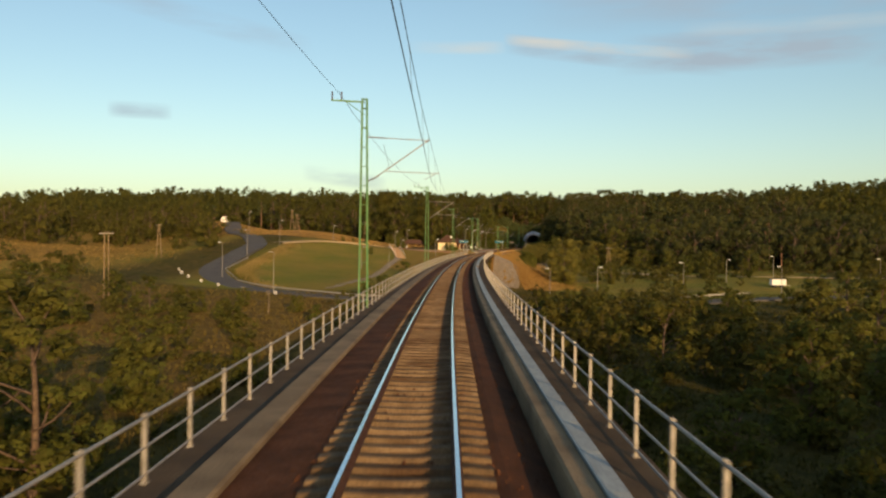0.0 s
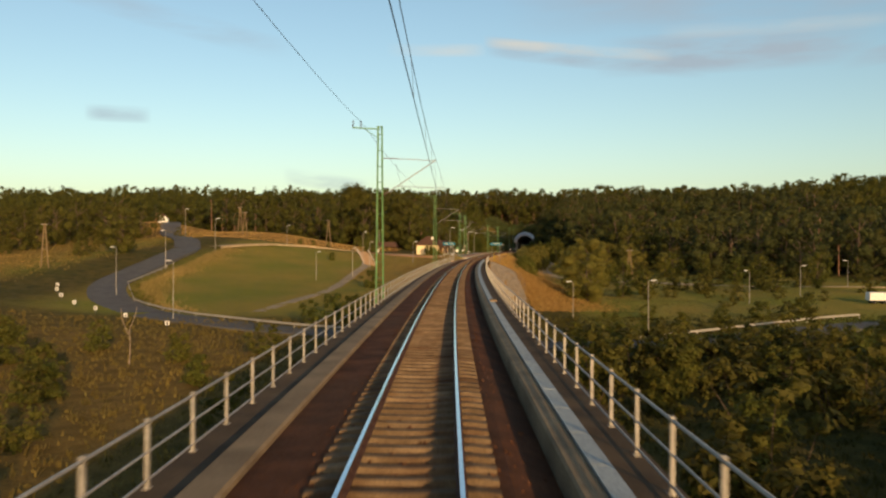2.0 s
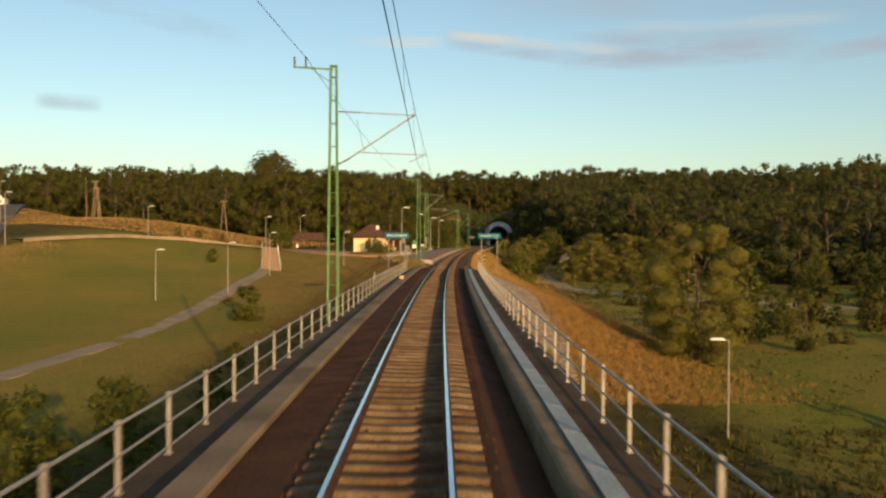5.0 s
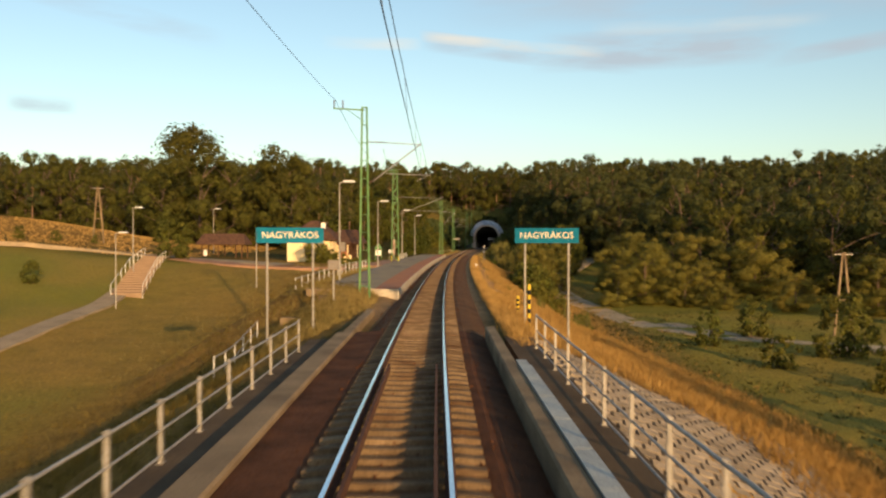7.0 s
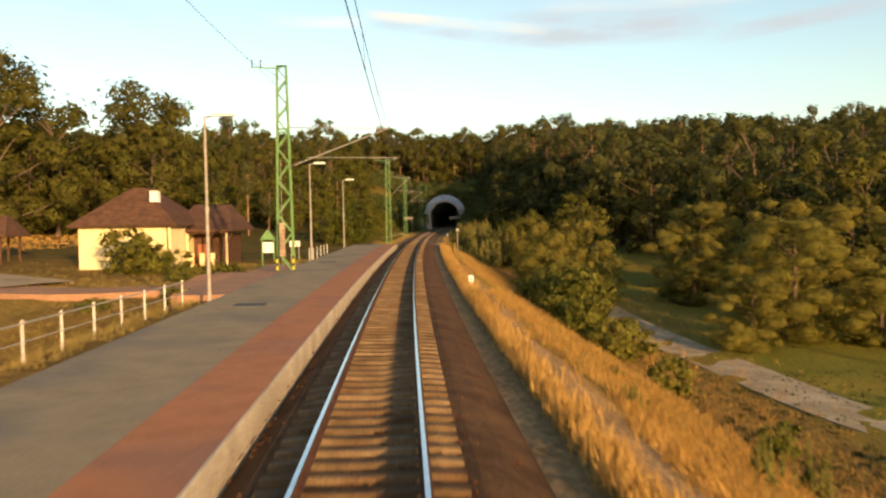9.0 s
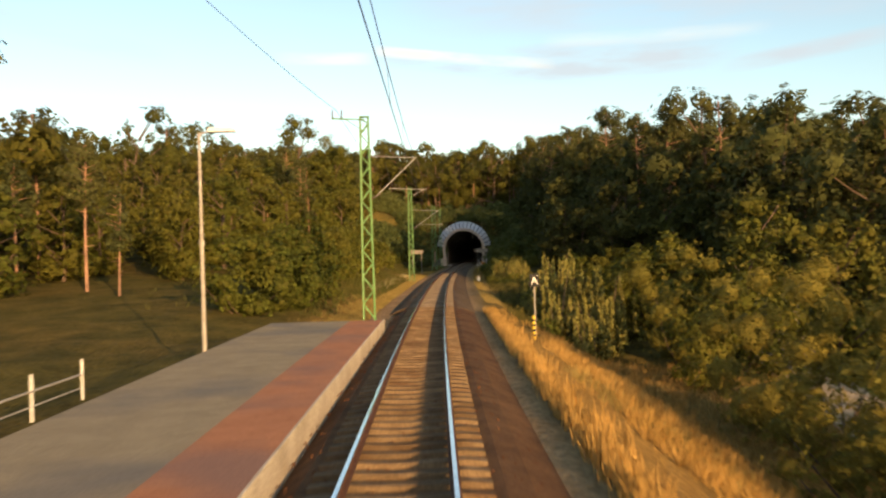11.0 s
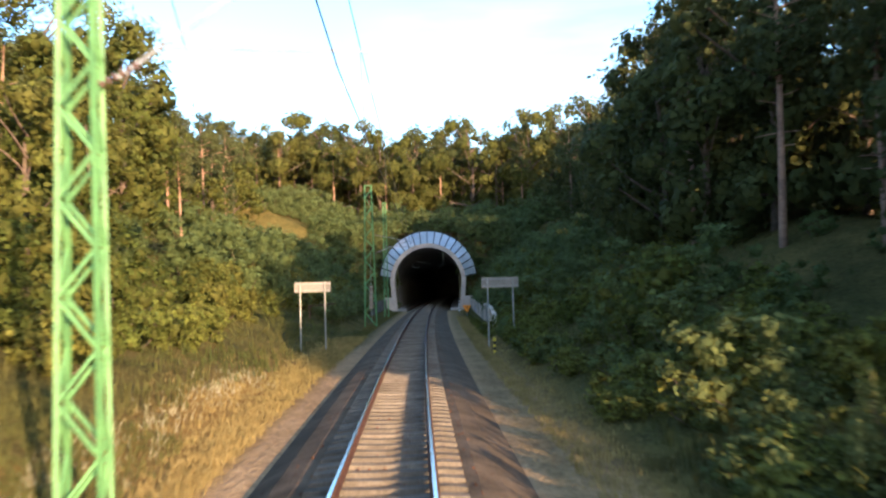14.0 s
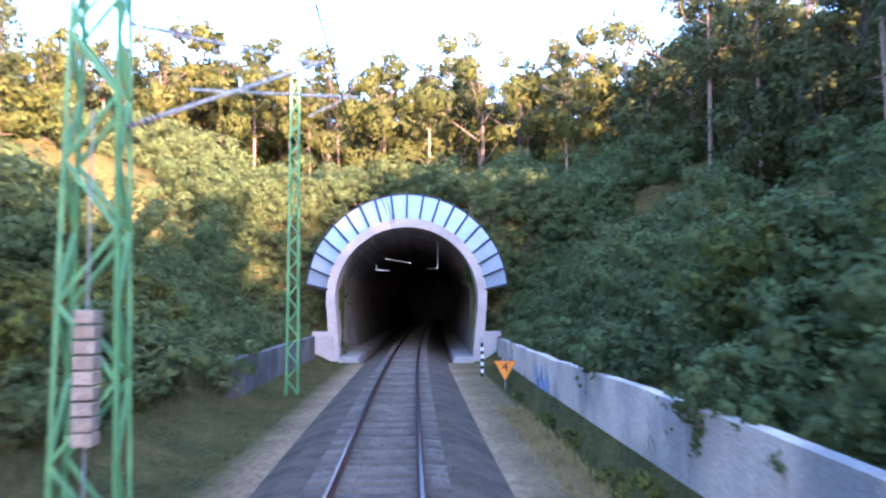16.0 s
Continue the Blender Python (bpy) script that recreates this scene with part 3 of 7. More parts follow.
    mown = np.maximum(mown, smooth01((S - 175) / 20) * smooth01((330 - S) / 25) * smooth01((D - 16) / 6) * smooth01((110 - D) / 20))
    mown = np.maximum(mown, 0.8 * smooth01((S - 305) / 10) * smooth01((420 - S) / 20) * smooth01((D - 13) / 4) * smooth01((60 - D) / 12))
    mown = np.maximum(mown, 0.9 * mown_west)
    bare = 0.85 * smooth01((S - 236) / 10) * smooth01((3.3 - np.abs(D)) / 0.5)
    bare = np.maximum(bare, 0.95 * smooth01((S - 250) / 10) * smooth01((340 - S) / 20) * smooth01((D - 3.6) / 0.5) * smooth01((5.6 - D) / 0.8))
    bare = np.maximum(bare, 0.95 * smooth01((S - 364) / 6) * smooth01((474 - S) / 20) * smooth01((-D - 2.4) / 0.2) * smooth01((3.4 + D) / 0.3))
    bare = np.maximum(bare, 0.6 * smooth01((S - 380) / 10) * (0.6 + 0.4 * smooth01((490 - S) / 20)) * smooth01((D - 2.5) / 0.2) * smooth01((4.4 - D) / 0.4))
    cover = np.stack([dry, mown, bare, np.ones(S.shape)], -1).reshape(-1, 4)
    layer = me.color_attributes.new("cover", "FLOAT_COLOR", "POINT")
    layer.data.foreach_set("color", cover.astype(np.float32).ravel())
    return tagged(new("ground", me), "uneven meadow, banks and wooded hill with dry and green grass", "ground", kind="structure")


build_ground()


def on_land(points, width, name, mat, label, category, lift=0.06, kind="structure"):
    """A strip laid on the ground along a smooth line through (s, d) points, with a thickness of a hand."""
    pts = np.array(points, float)
    t = np.concatenate([[0], np.cumsum(np.hypot(*np.diff(pts, axis=0).T))])
    q = np.arange(0, t[-1], 2.0)
    s, d = np.interp(q, t, pts[:, 0]), np.interp(q, t, pts[:, 1])
    ker = np.hanning(17) / np.hanning(17).sum()
    if len(s) > 30:
        s = np.concatenate([s[:8], np.convolve(s, ker, "valid"), s[-8:]])
        d = np.concatenate([d[:8], np.convolve(d, ker, "valid"), d[-8:]])
    ts, td = np.gradient(s), np.gradient(d)
    ln = np.hypot(ts, td)
    ns, nd = -td / ln, ts / ln
    cols = []
    for w in np.linspace(-0.5, 0.5, 5):
        ss, dd = s + ns * w * width, d + nd * w * width
        cols.append((ss, dd))
    zmid = np.stack([land(a, b) for a, b in cols], 1)
    z = zmid.max(1) + lift
    v, f = [], []
    k = 7
    for i in range(len(s)):
        row = [arr(cols[0][0][i], cols[0][1][i], z[i] - 0.6)]
        row += [arr(cols[c][0][i], cols[c][1][i], z[i] + (0.03 if c == 2 else 0)) for c in range(5)]
        row += [arr(cols[4][0][i], cols[4][1][i], z[i] - 0.6)]
        v += row
        if i:
            b = (i - 1) * k
            f += [(b + j, b + j + 1, b + j + 1 + k, b + j + k) for j in range(k - 1)]
    ob = new(name, mesh_of(name, v, f, mat))
    return tagged(ob, label, category, kind=kind)


ROAD = [(420, -150), (340, -112), (300, -88), (277, -78), (250, -76), (225, -74), (205, -64), (188, -46), (176, -28), (168, -10), (166, 10), (172, 32), (186, 58), (200, 90), (205, 160), (190, 300)]
on_land(ROAD, 7.0, "road", M_ASPHALT, "grey asphalt country road winding under the viaduct", "road")
on_land([(286, -74), (300, -66), (318, -54), (322, -40), (318, -28), (312, -19)], 4.5, "path", M_PATH, "pale gravel path from the road to the halt", "path", 0.08)
on_land([(196, -34), (230, -30), (262, -31), (286, -32), (294, -33)], 2.2, "path", M_PATH, "pale gravel footpath across the mown field", "path", 0.05)
on_land([(318, -36), (312, -26), (310, -17), (312, -11), (318, -9)], 4.0, "pavement", M_BRICKPATH, "reddish paved forecourt of the halt", "pavement", 0.07)
on_land([(268, 60), (284, 31), (291, 24), (298, 20.2), (312, 19.6), (324, 18.2), (333, 16.6), (350, 17), (372, 20), (400, 30)], 3.4, "dirt_track", M_TRACK, "pale rutted dirt track below the railway bank", "dirt track", 0.05)
on_land([(262, 120), (264, 80), (268, 50), (284, 30), (300, 24)], 3.0, "farm_track", M_PATH, "pale farm track through the eastern meadow", "dirt track", 0.05)

# ---- track ----
DECK_END = 234.5
track = thing("railway_track", Matrix(), "single railway track of steel rails on concrete sleepers", "railway track")
for side in (-1, 1):
    c = side * 0.7525
    rail = child("rail", swept("rail", [(c - 0.075, -0.172), (c + 0.075, -0.172), (c + 0.075, -0.16), (c + 0.012, -0.14), (c + 0.012, -0.045), (c + 0.036, -0.035), (c + 0.036, -0.006), (c - 0.036, -0.006), (c - 0.036, -0.035), (c - 0.012, -0.045), (c - 0.012, -0.14), (c - 0.075, -0.16)], -20, 640, 3.0, M_RUST), track, "rusty rail with a bright worn head")
    child("rail_head", swept("rail_head", [(c - 0.034, -0.006), (c + 0.034, -0.006), (c + 0.030, 0.0), (c - 0.030, 0.0)], -20, 640, 3.0, M_RAIL_TOP), rail, "polished running surface")


def sleeper_mesh():
    """Concrete sleeper: wide sloping ends, narrower waist."""
    xs = [-1.27, -0.95, -0.45, 0.0, 0.45, 0.95, 1.27]
    top = [-0.215, -0.178, -0.205, -0.215, -0.205, -0.178, -0.215]
    half = [0.125, 0.13, 0.112, 0.105, 0.112, 0.13, 0.125]
    v, f = [], []
    for x, z, w in zip(xs, top, half):
        v += [(x, -w - 0.02, -0.42), (x, -w + 0.02, z), (x, w - 0.02, z), (x, w + 0.02, -0.42)]
    for i in range(len(xs) - 1):
        b = i * 4
        f += [(b + j, b + j + 4, b + (j + 1) % 4 + 4, b + (j + 1) % 4) for j in range(3)]
    f += [(0, 1, 2, 3), tuple(len(v) - 1 - j for j in range(4))]
    return v, f


SLEEPER_V, SLEEPER_F = sleeper_mesh()

# ballast bed: a trough on the viaduct, a shoulder beyond it
child("ballast", swept("ballast", [(-2.29, -0.9), (-2.29, -0.31), (-1.9, -0.30), (-1.45, -0.275), (-1.0, -0.295), (-0.55, -0.305), (0, -0.30), (0.55, -0.305), (1.0, -0.295), (1.45, -0.275), (1.75, -0.36), (2.17, -0.52), (2.17, -0.9)], -20, DECK_END + 1, 2.0, M_BALLAST, smooth=False), track, "reddish brown crushed stone ballast")
child("ballast", swept("ballast", [(-3.0, -1.0), (-2.5, -0.86), (-1.9, -0.58), (-1.42, -0.28), (-0.55, -0.305), (0, -0.30), (0.55, -0.305), (1.45, -0.275), (1.85, -0.37), (2.6, -0.72), (3.1, -0.95)], DECK_END + 1, 372, 2.0, M_BALLAST_BROWN), track, "reddish brown crushed stone ballast")
child("ballast", swept("ballast", [(-3.1, -0.95), (-2.6, -0.72), (-1.9, -0.37), (-1.5, -0.27), (-0.55, -0.295), (0, -0.29), (0.55, -0.295), (1.5, -0.27), (1.9, -0.37), (2.7, -0.72), (3.2, -0.95)], 372, 640, 2.0, M_BALLAST_GREY), track, "grey crushed stone ballast")


def loose_stones():
    """Single stones of the ballast standing out of its surface."""
    rng = np.random.default_rng(11)
    n = 13000
    s = np.where(rng.random(n) < 0.5, rng.uniform(6, 500, n), rng.uniform(8, 470, n))
    d = rng.uniform(-2.1, 2.1, n)
    zz = np.interp(np.abs(d), [0, 1.45, 1.75, 2.15], [-0.272, -0.268, -0.36, -0.51])
    r = rng.uniform(0.02, 0.045, n)
    base = np.array([(1, 0, 0), (0, 1, 0), (-1, 0, 0), (0, -1, 0), (0, 0, 1)])
    pts = arr(s, d, zz)
    v = (pts[:, None, :] + base[None] * (r[:, None, None] * rng.uniform(0.6, 1.3, (n, 5, 1)))).reshape(-1, 3)
    o = (np.arange(n) * 5)[:, None]
    f = np.concatenate([o + np.array([[0, 1, 4]]), o + np.array([[1, 2, 4]]), o + np.array([[2, 3, 4]]), o + np.array([[3, 0, 4]])])
    ob = child("ballast_stones", mesh_of("ballast_stones", v, f.tolist(), M_BALLAST), track, "loose ballast stones")
    ob["kind"] = "stuff"


loose_stones()

# check rail ends and fittings on the bridge approach
for side in (-1, 1):
    c = side * 0.56
    child("guard_rail", swept("guard_rail", [(c - 0.03, -0.17), (c + 0.03, -0.17), (c + 0.025, -0.01), (c - 0.025, -0.01)], 208, 226, 2.0, M_RUST), track, "short rusty guard rail inside the running rail")

# ---- viaduct ----
viaduct = thing("viaduct", Matrix(), "long concrete railway viaduct with kerbs, walkways and railings", "viaduct")
child("deck", swept("deck", [(-3.75, -0.45), (-3.75, -0.95), (-2.6, -1.2), (-2.3, -3.2), (2.3, -3.2), (2.6, -1.2), (3.75, -0.95), (3.75, -0.36), (2.82, -0.36), (2.82, -0.9), (-2.88, -0.9), (-2.88, -0.45)], -60, DECK_END, 3.0, M_WALKWAY), viaduct, "grey concrete deck with walkways")
child("kerb", swept("kerb", [(2.18, -0.95), (2.18, -0.10), (2.22, -0.06), (2.50, -0.06), (2.50, -0.95)], -60, DECK_END + 0.5, 3.0, M_CONCRETE), viaduct, "tan concrete kerb wall beside the ballast")
child("kerb", swept("kerb", [(-2.86, -0.95), (-2.86, -0.24), (-2.82, -0.20), (-2.34, -0.20), (-2.30, -0.24), (-2.30, -0.95)], -60, DECK_END, 3.0, M_CONCRETE), viaduct, "tan concrete kerb wall beside the ballast")
child("kerb", swept("kerb", [(-2.80, -0.95), (-2.80, -0.34), (-2.76, -0.30), (-2.46, -0.30), (-2.42, -0.34), (-2.42, -0.95)], DECK_END + 0.02, 245, 2.0, M_CONCRETE), viaduct, "lower end of the kerb sinking into the grass")
duct = child("cable_duct", swept("cable_duct", [(2.53, -0.95), (2.53, -0.05), (2.78, -0.05), (2.78, -0.95)], -60, 227, 3.0, M_DUCT), viaduct, "pale grey cable duct")
for i, s in enumerate(np.arange(0.0, 226.0, 2.0)):
    v = [arr(s + a, d, z) for a in (0.015, 1.985) for d, z in ((2.515, -0.048), (2.515, -0.02), (2.795, -0.02), (2.795, -0.048))]
    child("cover", mesh_of("cover", v, [(0, 1, 5, 4), (1, 2, 6, 5), (2, 3, 7, 6), (0, 3, 2, 1), (4, 5, 6, 7)], M_DUCT), duct)
for s in np.arange(-20, 215, 30.0):
    gz = float(land(s, 0.0))
    pier = bmesh.new()
    box(-2.0, 2.0, -0.9, 0.9, gz - 1.0, -3.6, pier)
    box(-2.5, 2.5, -1.1, 1.1, -3.6, -3.15, pier)
    ob = part("pier", pier, M_CONCRETE, viaduct)
    ob.matrix_basis = at(s)
abut = part("abutment", box(-3.7, 3.7, -3.0, 0.0, -6.0, -0.98), M_CONCRETE, viaduct)
abut.matrix_basis = at(DECK_END - 0.02)


def post_mesh(h):
    bm = box(-0.029, 0.029, -0.029, 0.029, 0, h)
    box(-0.035, 0.035, -0.035, 0.035, h - 0.012, h + 0.006, bm)
    box(-0.055, 0.055, -0.055, 0.055, 0, 0.015, bm)
    me = bpy.data.meshes.new("post")
    bm.to_mesh(me)
    bm.free()
    me.materials.append(M_GALV)
    return me


def railing(d, foot, height, s0, s1, step, label):
    """Bridge railing: square posts and three rails."""
    rail_thing = thing("railing", Matrix(), label, "railing", "railings of the viaduct")
    me = post_mesh(height)
    for s in np.arange(s0, s1 + 0.01, step):
        child("post", me, rail_thing, "", at(s, d, foot))
    end = s0 + step * math.floor((s1 - s0) / step + 0.001)
    for h, r in ((height - 0.05, 0.026), (height * 0.52, 0.021), (0.12, 0.021)):
        child("handrail" if h > 0.8 else "lower_rail", wire_mesh("rail_tube", [P(s, d, foot + h) for s in np.arange(s0, end + 0.1, step)], r, M_GALV, 6), rail_thing)
    return rail_thing


railing(3.55, -0.36, 1.04, -10.0, 232.3, 2.10, "weathered galvanised steel railing along the viaduct walkway")
railing(-3.60, -0.45, 0.97, -9.2, 232.3, 2.092, "weathered galvanised steel railing along the viaduct walkway")


# stone paving on the slope beside the end of the viaduct
def revetment(sign, s0, s1, d0, d1):
    ob = thing("slope_paving", Matrix(), "grey squared stones paving the bank beside the viaduct", "stone paving")
    rng = np.random.default_rng(3)
    shapes = []
    for k in range(5):
        w, h = 0.42 + 0.03 * rng.random(), 0.325 + 0.025 * rng.random()
        v = [(-w / 2, -h / 2, -0.1), (w / 2, -h / 2, -0.1), (w / 2, h / 2, -0.1), (-w / 2, h / 2, -0.1), (-w / 2 + 0.03, -h / 2 + 0.03, 0.05), (w / 2 - 0.03, -h / 2 + 0.02, 0.06), (w / 2 - 0.02, h / 2 - 0.03, 0.05), (-w / 2 + 0.03, h / 2 - 0.02, 0.06)]
        shapes.append(mesh_of("stone", v, [(4, 5, 6, 7), (0, 1, 5, 4), (1, 2, 6, 5), (2, 3, 7, 6), (3, 0, 4, 7)], M_STONE))
    count = 0
    rest_v, rest_f = [], []
    for i, s in enumerate(np.arange(s0, s1, 0.34)):
        for j, d in enumerate(np.arange(d0, d1, 0.44)):
            dd = sign * (d + (0.22 if i % 2 else 0))
            z = float(land(s, dd))
            z2 = float(land(s, dd + sign * 0.4))
            z3 = float(land(s + 0.4, dd))
            m = at(s + rng.uniform(-0.02, 0.02), dd, z + 0.02) @ pose(0, 0, 0, math.degrees(math.atan((z3 - z) / 0.4)), -math.degrees(math.atan((z2 - z) / 0.4 * sign)), rng.uniform(-4, 4))
            me = shapes[int(rng.integers(5))]
            if d < d0 + 4.4 and count < 300:
                child("stone", me, ob, "", m)
                count += 1
            else:
                o = len(rest_v)
                rest_v += [m @ v.co for v in me.vertices]
                rest_f += [tuple(o + q for q in p.vertices) for p in me.polygons]
    if rest_v:
        extra = child("stone_bed", mesh_of("stone_bed", rest_v, rest_f, M_STONE), ob)
        extra["kind"] = "stuff"


revetment(1, 208, 238, 4.1, 10.5)


# ---- overhead line ----
def insulator(a, b, bm=None, sheds=5, r=0.06):
    bm = bm or bmesh.new()
    a, b = Vector(a), Vector(b)
    bar(a, b, r * 0.35, 6, bm=bm)
    for k in range(sheds):
        p = a.lerp(b, (k + 0.5) / sheds)
        step = (b - a).normalized() * 0.02
        bar(p - step, p + step, r, 8, r * 0.6, bm=bm)
    return bm


def mast(s, d, foot, top, w0, w1, style="battens", arm=True, feeder=True, weights=0.0, reach=-0.5, plinth=True, collar=False, heights=(8.25, 8.10, 6.0, 6.42)):
    """Steel lattice mast with its cantilever; w0 and w1 are its widths at foot and top, heights those of its tubes."""
    m = thing("catenary_mast", at(s, d, foot), ("green-painted steel mast with horizontal battens carrying the overhead line" if style == "battens" else "green-painted steel lattice mast carrying the overhead line"), "catenary mast", "masts of the overhead line")
    h = top - foot
    depth0, depth1 = w0 * 0.62, w1 * 0.75
    corners = [(-1, -1), (1, -1), (1, 1), (-1, 1)]
    for cx, cy in corners:
        part("leg", flat_bar((cx * w0 / 2, cy * depth0 / 2, 0), (cx * w1 / 2, cy * depth1 / 2, h), 0.065, 0.065), M_GREEN_STEEL, m)

    def face(z, cx, cy):
        t = z / h
        return Vector((cx * (w0 + (w1 - w0) * t) / 2, cy * (depth0 + (depth1 - depth0) * t) / 2, z))

    if style == "battens":
        for z in np.arange(0.9, h - 0.1, 0.98):
            bm = bmesh.new()
            for cy in (-1, 1):
                flat_bar(face(z, -1, cy), face(z, 1, cy), 0.13, 0.02, bm)
            part("batten", bm, M_GREEN_STEEL, m)
    else:
        z, k = 0.15, 0
        while z < h - 0.3:
            z2 = min(z + max(0.42, (w0 + (w1 - w0) * z / h) * 1.25), h - 0.05)
            bm = bmesh.new()
            e = 1 if k % 2 else -1
            for cy in (-1, 1):
                flat_bar(face(z, -e, cy), face(z2, e, cy), 0.025 + 0.045 * w0, 0.025 + 0.04 * w0, bm)
            for cx in (-1, 1):
                flat_bar(face(z, cx, -e), face(z2, cx, e), 0.025 + 0.045 * w0, 0.025 + 0.04 * w0, bm)
            part("lattice_bar", bm, M_GREEN_STEEL, m)
            z, k = z2, k + 1
    if collar:
        for z in (h * 0.685, h * 0.70):
            bm = bmesh.new()
            for cy in (-1, 1):
                flat_bar(face(z, -1.15, cy), face(z, 1.15, cy), 0.10, 0.05, bm)
            part("collar", bm, M_GREEN_STEEL, m)
    part("cap", box(-w1 / 2 - 0.04, w1 / 2 + 0.04, -depth1 / 2 - 0.04, depth1 / 2 + 0.04, h, h + 0.05), M_GREEN_STEEL, m)
    if plinth:
        part("plinth", box(-w0 / 2 - 0.22, w0 / 2 + 0.22, -depth0 / 2 - 0.25, depth0 / 2 + 0.25, -1.2, 0.02), M_CONCRETE, m, "concrete footing", bevel=0.02)
    zr = -foot
    if feeder:
        a = part("bracket", flat_bar((0, 0, h - 0.12), (-1.70, 0, h - 0.02), 0.07, 0.07), M_GREEN_STEEL, m, "feeder bracket")
        part("stay", bar((-1.0, 0, h - 0.06), (0, 0, h - 0.75), 0.018), M_GREEN_STEEL, a)
        for x in (-1.66, -1.18):
            part("insulator", insulator((x, 0, h - 0.02), (x, 0, h + 0.42)), M_CERAMIC, a, "brown ribbed insulator")
    if arm:
        x1 = reach - d
        x0 = w0 * 0.4
        za, zb, zc, ze = (zr + q for q in heights)
        up = part("top_tube", bar((x0, 0, za), (x1 - 0.05, 0, zb), 0.022), M_TUBE, m)
        part("insulator", insulator((x0 + 0.05, 0, za), (x0 + 0.95, 0, za + (zb - za) * 0.25), None, 7, 0.055), M_CERAMIC, up)
        lo = part("cantilever_tube", bar((x0 + 0.25, 0, zc + 0.1), (x1, 0, zb + 0.05), 0.032), M_TUBE, m)
        part("insulator", insulator((x0, 0, zc), (x0 + 0.55, 0, zc + 0.1 + (zb - zc) * 0.085), None, 6, 0.06), M_CERAMIC, lo)
        part("registration_arm", bar((x0 + 0.95, 0, ze + 0.1), (x1 + 0.5, 0, ze), 0.02), M_TUBE, m)
        part("steady_arm", bar((x1 + 0.35, 0, ze), (x1 - 0.25, 0, ze - 0.3), 0.014), M_TUBE, m)
        part("drop_wire", bar((x0 + 1.15, 0, ze + 0.1), (x0 + 0.8, 0, zb - 0.2), 0.008, 4), M_WIRE, m)
    if weights:
        x = -w0 * 0.10 if weights < 1.5 else 0.12
        for k in range(9):
            part("counterweight", box(x - 0.15, x + 0.15, -depth0 / 2 - 0.40, -depth0 / 2 - 0.08, weights + k * 0.215, weights + k * 0.215 + 0.19), M_WEIGHT, m, "stacked tensioning weight" if k == 0 else "", bevel=0.015)
        part("guide_rod", bar((x, -depth0 / 2 - 0.25, 0.4), (x, -depth0 / 2 - 0.25, 6.5), 0.015), M_TUBE, m)
    return m


def platform_stripes(m, w, d):
    """Yellow and black warning bands round the feet of a mast by the platform."""
    for cx in (-1, 1):
        for k in range(5):
            part("warning_band", box(cx * w / 2 - 0.045, cx * w / 2 + 0.045, -d / 2 - 0.045, -d / 2 + 0.045, 0.08 + k * 0.2, 0.28 + k * 0.2 - 0.003), M_YELLOW if k % 2 else M_BLACK, m, "yellow and black warning band")


for s, d in ((-27, -3.9), (43, -3.84), (110.5, -3.97), (183, -4.0)):
    mast(s, d, -1.0, 10.15, 0.46, 0.24, "battens", plinth=False)
    part("mast_bracket", box(-0.55, 0.6, -0.35, 0.35, -0.35, 0.0), M_CONCRETE, viaduct, "concrete corbel carrying a mast").matrix_basis = at(s, d, -0.98)
mast(252.3, -3.62, -0.55, 10.1, 0.55, 0.26, "battens")
big = mast(313.5, -6.6, -0.15, 11.7, 0.92, 0.52, "lattice", weights=1.05, collar=True)
platform_stripes(big, 0.92, 0.92 * 0.62)
mast(368.0, -3.2, -0.62, 10.1, 0.60, 0.42, "lattice", heights=(8.05, 7.9, 5.8, 6.22))
mast(423.2, -3.85, -0.80, 10.5, 0.60, 0.36, "lattice", heights=(7.9, 7.75, 5.7, 6.1))
mast(483.8, -4.15, -0.75, 11.4, 1.0, 0.56, "lattice", weights=1.7, feeder=False, reach=-0.75, heights=(7.2, 6.6, 5.6, 6.1))
mast(504.5, -4.15, -0.75, 11.9, 0.46, 0.30, "lattice", arm=False, feeder=False)

SUPPORTS = [-27, 43, 110.5, 183, 252.3, 313.5, 368, 423.2, 483.8, 560]


def span(z_of, d_of, name, r, label):
    pts = []
    for a, b in zip(SUPPORTS[:-1], SUPPORTS[1:]):
        for k in range(12):
            u = k / 12
            pts.append(P(a + (b - a) * u, d_of(a, b, u), z_of(a, b, u)))
    pts.append(P(SUPPORTS[-1], d_of(SUPPORTS[-2], SUPPORTS[-1], 1.0), z_of(SUPPORTS[-2], SUPPORTS[-1], 1.0)))
    ob = new(name, wire_mesh(name, pts, r, M_WIRE, 4))
    tagged(ob, label, "overhead wire", "wires of the overhead line")
    return ob


def stagger(a, b, u):
    """The wires run straight from mast to mast and so bulge towards the inside of the curve."""
    return -0.42 + KAPPA * (b - a) ** 2 / 2 * u * (1 - u)


def hang(a, b, u):
    """The messenger wire comes down towards the tunnel."""
    za, zb = (8.1 if s < 360 else 7.8 if s < 450 else 6.7 for s in (a, b))
    return za + (zb - za) * u - 4 * (1.15 if zb > 7 else 0.5) * u * (1 - u)


def level(a, b, u):
    """Height of the contact wire."""
    za, zb = (6.08 if s < 360 else 5.85 for s in (a, b))
    return za + (zb - za) * u


